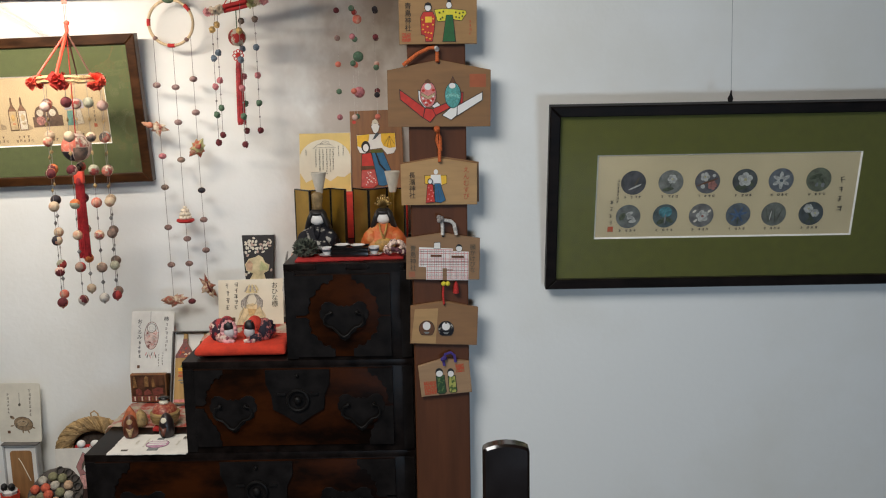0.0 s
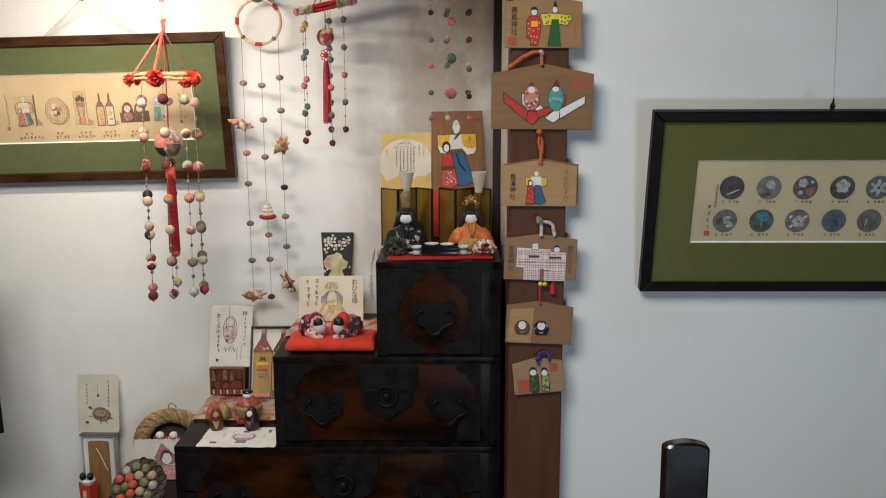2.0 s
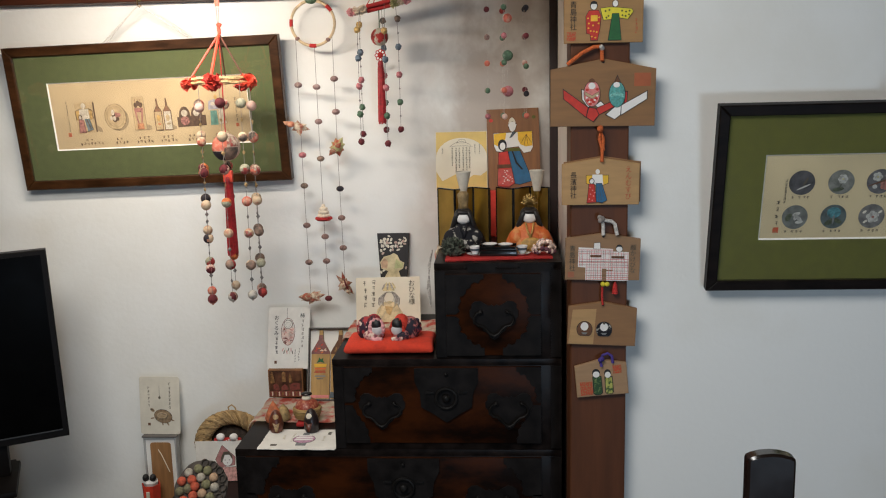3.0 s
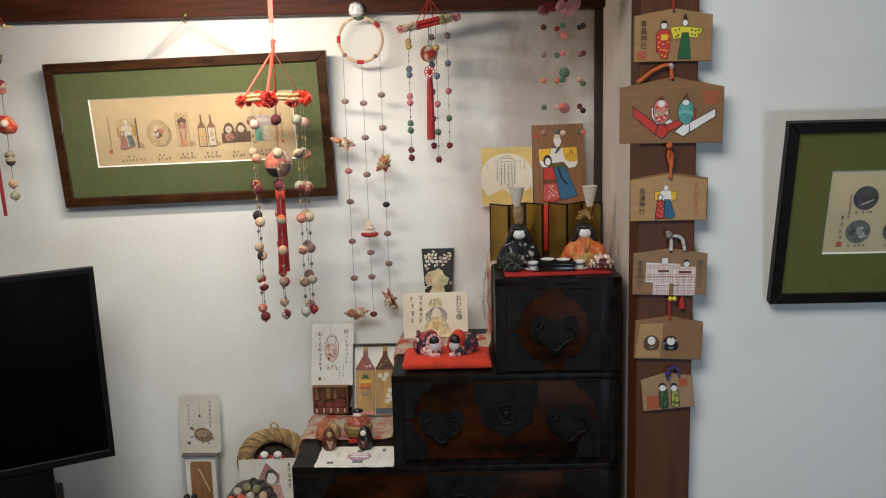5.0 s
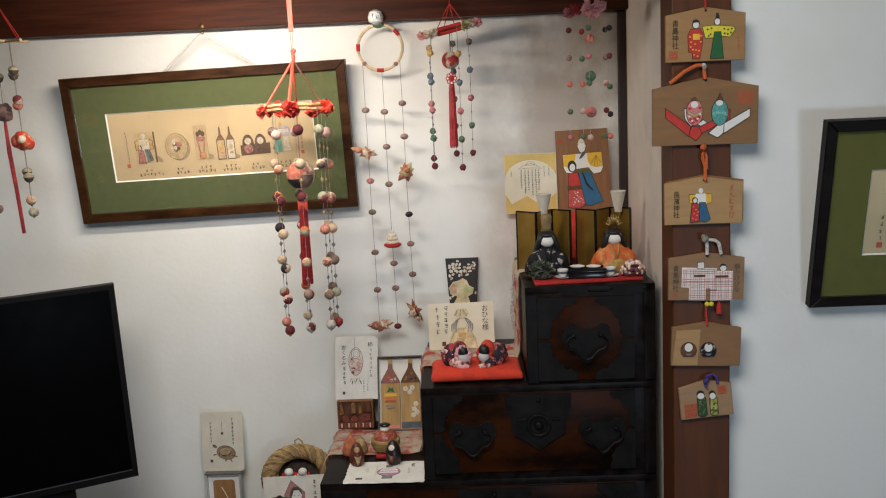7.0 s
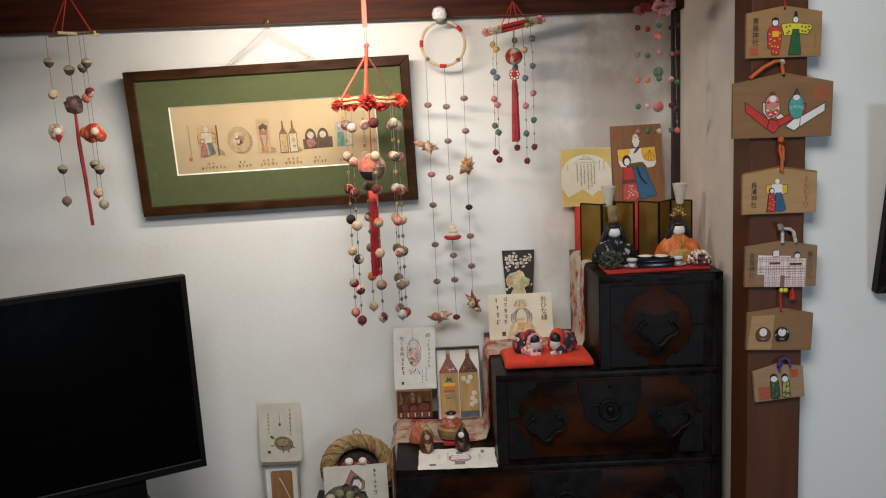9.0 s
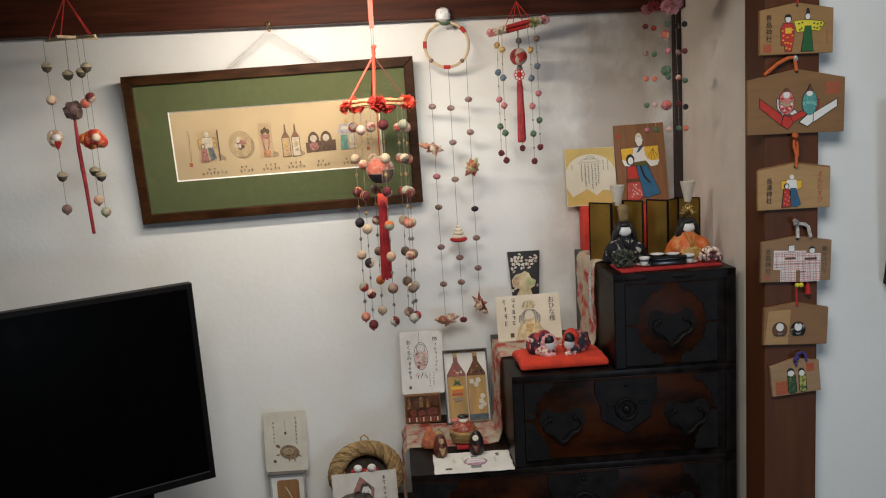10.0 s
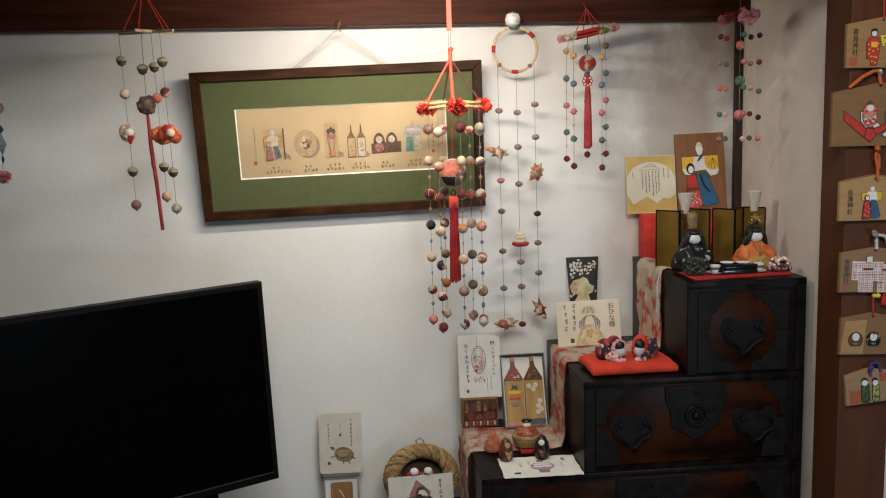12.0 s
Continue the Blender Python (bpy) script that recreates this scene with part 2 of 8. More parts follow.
def prism(bm, pts, y0, y1, bevel=0.0):
    """A closed outline in x, z, pushed from y0 to y1."""
    a = [bm.verts.new((x, y0, z)) for x, z in pts]
    b = [bm.verts.new((x, y1, z)) for x, z in pts]
    fa = bm.faces.new(a)
    bm.faces.new(b[::-1])
    n = len(pts)
    for i in range(n):
        bm.faces.new((a[(i + 1) % n], a[i], b[i], b[(i + 1) % n]))
    if bevel:
        bmesh.ops.bevel(bm, geom=list(fa.edges), offset=bevel, segments=1, affect="EDGES")
    return bm


def ball(bm, c, r, squash=(1, 1, 1), u=16, v=10):
    m = Matrix.Translation(c) @ Matrix.Diagonal((r * squash[0], r * squash[1], r * squash[2], 1))
    bmesh.ops.create_uvsphere(bm, u_segments=u, v_segments=v, radius=1.0, matrix=m)
    return bm


def tube(bm, pts, r, seg=8, closed=False):
    """A round bar along points; r may be one radius or one for each point."""
    pts = [Vector(p) for p in pts]
    n = len(pts)
    rs = r if isinstance(r, (list, tuple)) else [r] * n
    rings = []
    up = Vector((0.123, 0.99, 0.07))
    for i, p in enumerate(pts):
        q0 = pts[i - 1] if (i > 0 or closed) else p
        q1 = pts[(i + 1) % n] if (i < n - 1 or closed) else p
        d = (q1 - q0).normalized()
        if abs(d.dot(up)) > 0.95:
            up = Vector((0.98, 0.1, 0.12))
        s = d.cross(up).normalized()
        w = s.cross(d).normalized()
        up = w
        rings.append([bm.verts.new(p + rs[i] * (math.cos(a) * s + math.sin(a) * w)) for a in (2 * math.pi * k / seg for k in range(seg))])
    for i in range(n if closed else n - 1):
        a, b = rings[i], rings[(i + 1) % n]
        for k in range(seg):
            bm.faces.new((a[k], a[(k + 1) % seg], b[(k + 1) % seg], b[k]))
    if not closed:
        bm.faces.new(rings[0][::-1])
        bm.faces.new(rings[-1])
    return bm


def lathe(bm, prof, c=(0, 0, 0), seg=20, sx=1.0, sy=1.0):
    """A turned body from (radius, height) pairs round an upright axis at c."""
    rings = []
    for r, z in prof:
        rings.append([bm.verts.new((c[0] + sx * r * math.cos(2 * math.pi * k / seg), c[1] + sy * r * math.sin(2 * math.pi * k / seg), c[2] + z)) for k in range(seg)])
    for a, b in zip(rings, rings[1:]):
        for k in range(seg):
            bm.faces.new((a[k], a[(k + 1) % seg], b[(k + 1) % seg], b[k]))
    bm.faces.new(rings[0][::-1])
    bm.faces.new(rings[-1])
    return bm


def ell(cx, cz, rx, rz, n=20, a0=0.0, a1=360.0):
    full = a1 - a0 >= 360
    return [(cx + rx * math.cos(radians(a0 + (a1 - a0) * k / (n if full else n - 1))), cz + rz * math.sin(radians(a0 + (a1 - a0) * k / (n if full else n - 1)))) for k in range(n)]


def rect(x0, x1, z0, z1):
    return [(x0, z0), (x1, z0), (x1, z1), (x0, z1)]


def paint(parent, name, pts, material, layer=1, label=""):
    """A painted shape: a thin raised film on the front (y = 0) of a card."""
    return part(name, prism(bmesh.new(), pts, -0.0005 * layer, -0.0001), material, parent, label, smooth=False)


def rim(parent, name, pts, w, material="ink", layer=2):
    """An outline of a painted shape: one closed thin band."""
    bm = bmesh.new()
    n = len(pts)
    ins, outs = [], []
    for i in range(n):
        p, a, c = Vector(pts[i]), Vector(pts[i - 1]), Vector(pts[(i + 1) % n])
        d0, d1 = (p - a).normalized(), (c - p).normalized()
        n0, n1 = Vector((-d0.y, d0.x)), Vector((-d1.y, d1.x))
        m = (n0 + n1)
        m = m.normalized() / max(0.45, m.normalized().dot(n0)) if m.length > 1e-4 else n0
        ins.append(p + m * w / 2)
        outs.append(p - m * w / 2)
    y0, y1 = -0.0005 * layer - 0.0001, -0.0001
    rings = [[bm.verts.new((v.x, y, v.y)) for v in vs] for vs, y in ((ins, y0), (outs, y0), (outs, y1), (ins, y1))]
    for k in range(4):
        a, b = rings[k], rings[(k + 1) % 4]
        for i in range(n):
            bm.faces.new((a[i], a[(i + 1) % n], b[(i + 1) % n], b[i]))
    return part(name, bm, material, parent, smooth=False)


def bars(parent, x, z, count, w, h, gap, material="ink_grey", seed=1, layer=1):
    """A column of writing that cannot be read: small strokes downwards from z."""
    rng = random.Random(seed)
    y0 = -0.0005 * layer
    for k in range(count):
        bm = bmesh.new()
        zz, xx = z - k * (h + gap), x + w * rng.uniform(-0.1, 0.1)
        t = min(w, h) * 0.13
        for j in range(rng.choice((2, 3, 3))):
            zc = zz - h * (0.12 + 0.32 * j + rng.uniform(-0.06, 0.06))
            x0, x1 = xx - w * rng.uniform(0.2, 0.5), xx + w * rng.uniform(0.2, 0.5)
            dz = rng.uniform(-0.1, 0.14) * h
            prism(bm, [(x0, zc), (x1, zc + dz), (x1, zc + dz + t), (x0, zc + t * 0.8)], y0, -0.0001)
        for j in range(rng.choice((1, 1, 2))):
            xc, dx = xx + w * rng.uniform(-0.25, 0.25), w * rng.uniform(-0.2, 0.2)
            prism(bm, [(xc, zz - h * rng.uniform(0.75, 0.95)), (xc + t, zz - h * 0.9), (xc + dx + t, zz), (xc + dx, zz)], y0 - 0.0001, -0.0001)
        part("writing", bm, material, parent, smooth=False)


def words(parent, body, x, z, size, material="ink", layer=1, pitch=1.0):
    """A column of characters downwards from z, in the built-in font."""
    cu = bpy.data.curves.new("writing", "FONT")
    cu.body, cu.size, cu.align_x, cu.space_line = "\n".join(body), size, "CENTER", pitch
    cu.extrude, cu.resolution_u = 0.0002, 2
    tmp = new("writing", cu)
    me = bpy.data.meshes.new_from_object(tmp.evaluated_get(bpy.context.evaluated_depsgraph_get()))
    bpy.data.objects.remove(tmp)
    bpy.data.curves.remove(cu)
    me.transform(Matrix(((1, 0, 0, x), (0, 0, -1, -0.0003 - 0.0003 * layer), (0, 1, 0, z - size * 0.85), (0, 0, 0, 1))))
    me.materials.clear()
    me.materials.append(M[material])
    ob = new("writing", me)
    ob.parent = parent
    return ob


def stamp(parent, x, z, w, h, n=3, material="stamp"):
    """A seal: a worn red square."""
    return part("seal", prism(bmesh.new(), rect(x - w / 2, x + w / 2, z - h / 2, z + h / 2), -0.0006, -0.0001), material, parent, smooth=False)


def card(name, m, w, h, th, material, label, category, lean=0.0, ragged=0.0, round_=0.0, group=""):
    """A sheet or board: its bottom middle at m, front towards -y; lean: degrees by which the top goes back."""
    t = thing(name, m @ pose(0, 0, 0, -lean, 0, 0), label, category, group)
    rng = random.Random(len(name) + int(w * 9999))
    if ragged:
        pts = []
        for (ax, az), (bx, bz) in zip(rect(-w / 2, w / 2, 0, h), rect(-w / 2, w / 2, 0, h)[1:] + [(-w / 2, 0)]):
            for k in range(9):
                pts.append((ax + (bx - ax) * k / 9 + rng.uniform(-1, 1) * ragged, az + (bz - az) * k / 9 + rng.uniform(0, 1) * ragged))
    elif round_:
        pts = []
        for cx, cz, a in ((w / 2 - round_, round_, -90), (w / 2 - round_, h - round_, 0), (-w / 2 + round_, h - round_, 90), (-w / 2 + round_, round_, 180)):
            pts += ell(cx, cz, round_, round_, 5, a, a + 90)
    else:
        pts = rect(-w / 2, w / 2, 0, h)
    part("sheet", prism(bmesh.new(), pts, 0, th), material, t, smooth=False)
    return t


# ---- structure ----
WALL, FRONT, SIDE = 2.115, 1.645, -0.054


def structure(name, bm, material, label, category="wall"):
    return tagged(part(name, bm, material, None, label, smooth=False), category=category, kind="structure")


structure("floor", box(bmesh.new(), -2.5, 2.0, -2.6, 2.3, -0.1, 0.0), "floor", "brown wooden floor boards of the room", "floor")
structure("ceiling", box(bmesh.new(), -2.5, 2.0, -2.6, 2.3, 2.45, 2.55), "ceiling", "brown wooden board ceiling over the room", "ceiling")
structure("wall_back", box(bmesh.new(), -2.4, SIDE + 0.1, WALL, WALL + 0.12, 0, 2.45), "plaster_stain_shade", "white plastered back wall with faint brown stains and painted-in shade")
structure("wall_alcove_side", box(bmesh.new(), SIDE, SIDE + 0.085, 1.704, WALL, 0, 2.45), "plaster_warm", "cream plastered side wall of the alcove")
structure("wall_front", box(bmesh.new(), 0.041, 2.0, FRONT, FRONT + 0.12, 0, 2.45), "plaster", "white plastered wall beside the pillar")
structure("wall_left", box(bmesh.new(), -2.5, -2.4, -2.6, 2.3, 0, 2.45), "panel_wall", "dark boarded wall at the room's end")
structure("wall_right", box(bmesh.new(), 1.9, 2.0, -2.6, FRONT, 0, 2.45), "panel_wall", "dark boarded wall closing the room")
bm = bmesh.new()
box(bm, -2.4, 0.51, -2.6, -2.45, 0, 2.45)
box(bm, 1.21, 1.9, -2.6, -2.45, 0, 2.45)
box(bm, 0.51, 1.21, -2.6, -2.45, 0.77, 2.45)
box(bm, 0.51, 1.21, -2.6, -2.45, 0, 0.40)
structure("wall_rear", bm, "panel_wall", "dark boarded wall with a low window")
win = thing("window_1", pose(0.86, -2.5, 0.40), "low window with a dark wooden frame", "window", kind="structure")
bm = bmesh.new()
for x in (-0.33, 0.0, 0.33):
    box(bm, x - 0.02, x + 0.02, -0.02, 0.02, 0.0, 0.37)
for x in (-0.31, 0.02):
    for z in (0.0, 0.33):
        box(bm, x, x + 0.29, -0.02, 0.02, z, z + 0.04)
part("window_frame", bm, "dark_trim", win)
structure("pillar", box(bmesh.new(), -0.063, 0.041, 1.612, 1.704, 0, 2.45, 0.003), "pillar", "reddish-brown stained wooden pillar hung with plaques", "pillar")
structure("trim_corner", box(bmesh.new(), -0.073, SIDE - 0.0005, WALL - 0.018, WALL - 0.0005, 0, 1.756, 0.002), "dark_trim", "dark wooden strip in the alcove corner", "trim")
bm = bmesh.new()
box(bm, -2.4, SIDE - 0.0005, 2.065, WALL - 0.0005, 1.7575, 1.862, 0.003)
structure("beam", bm, "beam", "dark stained lintel beam along the wall", "beam")

# out-of-view wall, set here to keep room_light off the upper back wall
structure("wall_over_alcove", box(bmesh.new(), -2.4, -0.0635, 1.612, 1.642, 1.792, 2.45), "plaster", "unseen white plastered wall over the alcove opening")

# lamp housings, above what is seen
lamp = thing("tube_lamp", pose(TUBE[0], TUBE[1], TUBE[2] + 0.012), "white tube lamp hung over the display", "lamp")
part("housing", box(bmesh.new(), -0.30, 0.30, -0.03, 0.03, 0.020, 0.05, 0.006), "white", lamp)
for x in (-0.25, 0.25):
    part("hanger", tube(bmesh.new(), [(x, 0, 0.05), (x, 0, 2.45 - TUBE[2] - 0.012)], 0.003, 6), "wire", lamp)
lamp = thing("ceiling_lamp", pose(-0.72, 0.50, 2.385), "white square ceiling lamp over the room", "lamp")
part("housing", box(bmesh.new(), -0.54, 0.54, -0.54, 0.54, 0.02, 0.05, 0.01), "white", lamp)
part("fixing_plate", lathe(bmesh.new(), [(0.05, 0.0505), (0.05, 0.0645)], seg=16), "white", lamp)

# ---- stepped chest ----
CF, CB = 1.735, 2.105


def lobed(cx, cz, w, h):
    """The outline of a bat-shaped iron plate with a point below."""
    half = [(0.0, 0.14), (0.06, 0.20), (0.14, 0.16), (0.24, 0.22), (0.36, 0.30), (0.50, 0.29), (0.60, 0.20), (0.58, 0.10), (0.65, 0.02), (0.64, -0.14), (0.56, -0.22), (0.56, -0.34), (0.44, -0.44), (0.33, -0.44), (0.28, -0.56), (0.17, -0.62), (0.12, -0.74), (0.0, -0.82)]
    pts = [(cx + w * x, cz + h * z) for x, z in half]
    return pts + [(2 * cx - x, z) for x, z in reversed(pts[1:-1])]


def corner_plate(x, z, sx, sz, w, h, oval=None):
    """A scalloped plate in the corner at x, z that goes sx, sz inwards; oval: middle and half axes of the wood left bare beside it."""
    if oval:
        cx, cz, a, b = oval
        f0, f1 = math.acos((cx - w) / a), math.asin(max(0.02, (cz - h) / b))
        pts = [(0, 0), (w, 0)]
        for k in range(15):
            f = f0 + (f1 - f0) * k / 14
            q = 1 + 0.045 * math.sin(2.3 * k) + 0.02 * math.sin(5.1 * k)
            pts.append((cx - a * q * math.cos(f), cz - b * q * math.sin(f)))
        pts.append((0, pts[-1][1]))
    else:
        pts = [(0, 0), (w, 0), (w * 1.02, h * 0.12), (w * 0.93, h * 0.20), (w * 0.96, h * 0.34), (w * 0.84, h * 0.42), (w * 0.80, h * 0.54), (w * 0.68, h * 0.58), (w * 0.62, h * 0.70), (w * 0.50, h * 0.74), (w * 0.44, h * 0.88), (w * 0.36, h * 0.93), (w * 0.34, h), (0, h)]
    return [(x + sx * px, z + sz * pz) for px, pz in pts]


def handle(parent, cx, cz, w):
    """A bat-shaped drop handle of bent iron with two round posts."""
    half = [(0.34, 0.0), (0.45, -0.03), (0.51, -0.14), (0.49, -0.26), (0.41, -0.34), (0.29, -0.37), (0.20, -0.45), (0.11, -0.56), (0.0, -0.61)]
    line = [(-x, z) for x, z in half[:-1]] + half[::-1]
    pts = [(cx + w * x, CF - 0.013 + 0.006 * z, cz + w * z) for x, z in line]
    h = part("handle", tube(bmesh.new(), pts, [0.0015 + 0.0009 * math.sin(math.pi * k / (len(pts) - 1)) for k in range(len(pts))], 8), "iron_bright", parent, "worn iron drop handle")
    for s in (-1, 1):
        part("handle_post", ball(bmesh.new(), (cx + s * 0.34 * w, CF - 0.010, cz), 0.0044, u=10, v=8), "iron_bright", h)


def drawer(chest, x0, x1, z0, z1, handles, lock=None):
    d = part("drawer", box(bmesh.new(), x0, x1, CF - 0.004, CF + 0.02, z0, z1, 0.0016), "chest_wood", chest, "reddish wood drawer front with iron plates")
    W, H = x1 - x0, z1 - z0
    for x, sx, (hx, hz, hw) in ((x0, 1, handles[0]), (x1, -1, handles[-1])):
        for z, sz in ((z0, 1), (z1, -1)):
            if len(handles) == 1:
                shape = corner_plate(x + sx * 0.0004, z + sz * 0.0004, sx, sz, W * 0.40, H * 0.485, (W * 0.5, H * 0.5, W * 0.38, H * (0.46 if sz < 0 else 0.42)))
            elif sz < 0:
                cx, cz = abs(hx - x), z1 - hz
                shape = corner_plate(x + sx * 0.0004, z - 0.0004, sx, sz, cx * 0.76, cz * 0.97, (cx, cz, hw * 0.60, cz * 0.92))
            else:
                shape = corner_plate(x + sx * 0.0004, z + 0.0004, sx, sz, 0.050, H * 0.50)
            part("corner_plate", prism(bmesh.new(), shape, CF - 0.0065, CF - 0.0035), "iron", d, smooth=False)
    for hx, hz, w in handles:
        part("handle_plate", prism(bmesh.new(), lobed(hx, hz, w * 0.78, w * 0.74), CF - 0.0056, CF - 0.0035, 0.0006), "iron", d, smooth=False)
        handle(d, hx, hz, w * 0.80)
    if lock:
        lx, lw = lock
        bm = bmesh.new()
        prism(bm, [(lx - lw / 2, z1 - 0.002), (lx - lw / 2, z1 - 0.03), (lx - lw * 0.42, z1 - 0.055), (lx - lw * 0.40, z1 - 0.085), (lx - lw * 0.2, z1 - 0.10), (lx, z1 - 0.118), (lx + lw * 0.2, z1 - 0.10), (lx + lw * 0.40, z1 - 0.085), (lx + lw * 0.42, z1 - 0.055), (lx + lw / 2, z1 - 0.03), (lx + lw / 2, z1 - 0.002)], CF - 0.0085, CF - 0.0035)
        lp = part("lock_plate", bm, "iron", d, "black iron lock plate", smooth=False)
        zc = z1 - 0.065
        part("lock_ring", tube(bmesh.new(), [(lx + 0.021 * math.cos(a), CF - 0.012, zc + 0.021 * math.sin(a)) for a in (2 * math.pi * k / 20 for k in range(20))], 0.0035, 8, True), "iron_bright", lp)
        part("lock_knob", ball(bmesh.new(), (lx, CF - 0.013, zc), 0.009, (1, 0.8, 1)), "iron_bright", lp)
        part("key_boss", ball(bmesh.new(), (lx, CF - 0.010, z1 - 0.014), 0.0042), "iron_bright", lp)
        for s in (-1, 1):
            part("bolt_bar", box(bmesh.new(), lx + s * 0.034 - 0.008, lx + s * 0.034 + 0.008, CF - 0.0125, CF - 0.0085, zc + 0.010, zc + 0.015, 0.001), "iron_bright", lp)
    return d


chest = thing("step_chest", Matrix.Identity(4), "black lacquered stepped chest with iron fittings and reddish drawers", "chest")
TIERS = [(-0.325, 0.998, 1.197), (-0.541, 0.802, 0.998), (-0.757, 0.606, 0.802), (-0.973, 0.410, 0.606), (-1.16, 0.0, 0.410)]
for k, (xl, z0, z1) in enumerate(TIERS):
    body = part("tier_body", box(bmesh.new(), xl, -0.070, CF, CB, z0 + (0.0002 if z0 else 0), z1 - 0.014, 0.0008), "lacquer", chest)
    part("tier_top", box(bmesh.new(), xl - 0.0003, -0.0697, CF - 0.0003, CB + 0.002, z1 - 0.0139, z1, 0.0014), "lacquer", chest, "black lacquered step board")
    # iron straps at the tier's front edge
    for x in (xl + 0.012, -0.082):
        part("edge_strap", prism(bmesh.new(), rect(x - 0.010, x + 0.010, z0 + 0.004, z1 - 0.016), CF - 0.003, CF - 0.0005), "iron", body, smooth=False)
drawer(chest, -0.303, -0.112, 1.006, 1.175, [(-0.206, 1.098, 0.098)])
drawer(chest, -0.518, -0.112, 0.818, 0.982, [(-0.440, 0.905, 0.096), (-0.178, 0.905, 0.096)], (-0.306, 0.13))
drawer(chest, -0.735, -0.112, 0.624, 0.786, [(-0.640, 0.700, 0.10), (-0.215, 0.700, 0.11)], (-0.40, 0.15))
drawer(chest, -0.950, -0.112, 0.428, 0.590, [(-0.80, 0.51, 0.10), (-0.26, 0.51, 0.10)], (-0.53, 0.15))
drawer(chest, -1.13, -0.112, 0.04, 0.390, [(-0.95, 0.23, 0.11), (-0.29, 0.23, 0.11)], (-0.62, 0.15))
for x0, x1 in ((-0.258, -0.200), (-0.160, -0.085)):
    part("top_strap", prism(bmesh.new(), rect(x0, x1, 1.1790, 1.195), CF - 0.0012, CF - 0.0001), "iron", chest, smooth=False)
for x in (-0.262, -0.20, -0.155, -0.09):
    part("rivet", ball(bmesh.new(), (x, CF - 0.0013, 1.188), 0.0026, (1, 0.6, 1), 8, 6), "iron_bright", chest)

# ---- television on its cabinet ----
tv_turn = 26.8
tv = thing("television", pose(-1.190, 1.872, 0.0, 0, 0, tv_turn) @ pose(-0.363, -0.012, 0.7715, -1.4, -1.4, 0), "black flat television, switched off, turned to the room", "television")
part("back_shell", box(bmesh.new(), -0.33, 0.33, 0.028, 0.062, 0.03, 0.36, 0.02, 3), "screen_black", tv)
bm = bmesh.new()
prism(bm, rect(-0.365, 0.365, 0.0, 0.433), 0.0, 0.03, 0.002)
part("casing", bm, "screen_black", tv, smooth=False)
part("screen", box(bmesh.new(), -0.353, 0.353, -0.0015, 0.001, 0.020, 0.422), "tv_glass", tv, "dark glossy screen")
# painted highlight: a lighter grey strip along the screen's lower edge
part("screen_edge", box(bmesh.new(), -0.353, 0.353, -0.0024, -0.0002, 0.0165, 0.0188), mat("grey_screen_highlight", (0.045, 0.045, 0.047), 0.3, var=0.1), tv, "thin grey strip painted as a highlight under the screen")
part("neck", box(bmesh.new(), -0.235, 0.235, 0.012, 0.05, -0.075, 0.04, 0.006), "screen_black", tv)
part("foot", box(bmesh.new(), -0.25, 0.25, -0.09, 0.11, -0.089, -0.073, 0.006), "screen_black", tv)
cab = thing("television_cabinet", pose(-1.200, 1.875, 0.0, 0, 0, tv_turn) @ pose(-0.365, 0, 0.0), "dark wooden cabinet under the television", "cabinet")
part("body", box(bmesh.new(), -0.33, 0.24, -0.17, 0.12, 0.0, 0.67, 0.004), "lacquer", cab)
part("top", box(bmesh.new(), -0.34, 0.25, -0.18, 0.13, 0.671, 0.69, 0.004), "lacquer", cab)

# ---- dark post near the camera's start ----
post = thing("chair", pose(0.0525, 0.768, 0), "dark lacquered high-backed wooden chair with rounded back", "chair")
pts = [(-0.0215, 0.45), (0.0215, 0.45), (0.0215, 1.1975), (0.0208, 1.2002), (0.0170, 1.2024), (0.009, 1.2046), (0.0, 1.2054), (-0.009, 1.2046), (-0.0170, 1.2024), (-0.0208, 1.2002), (-0.0215, 1.1975)]
part("back_splat", prism(bmesh.new(), pts, 0.0, 0.0135, 0.0022), mat("glossy_dark_wood", (0.010, 0.006, 0.005), 0.16, var=0.2, coat=0.7, spec=0.6), post)
part("seat", box(bmesh.new(), -0.21, 0.21, -0.40, 0.02, 0.415, 0.449, 0.008), "lacquer", post)
for x in (-0.18, 0.18):
    for y in (-0.37, -0.02):
        part("leg", box(bmesh.new(), x - 0.018, x + 0.018, y - 0.018, y + 0.018, 0.0, 0.414, 0.003), "lacquer", post)

# ---- framed pictures ----


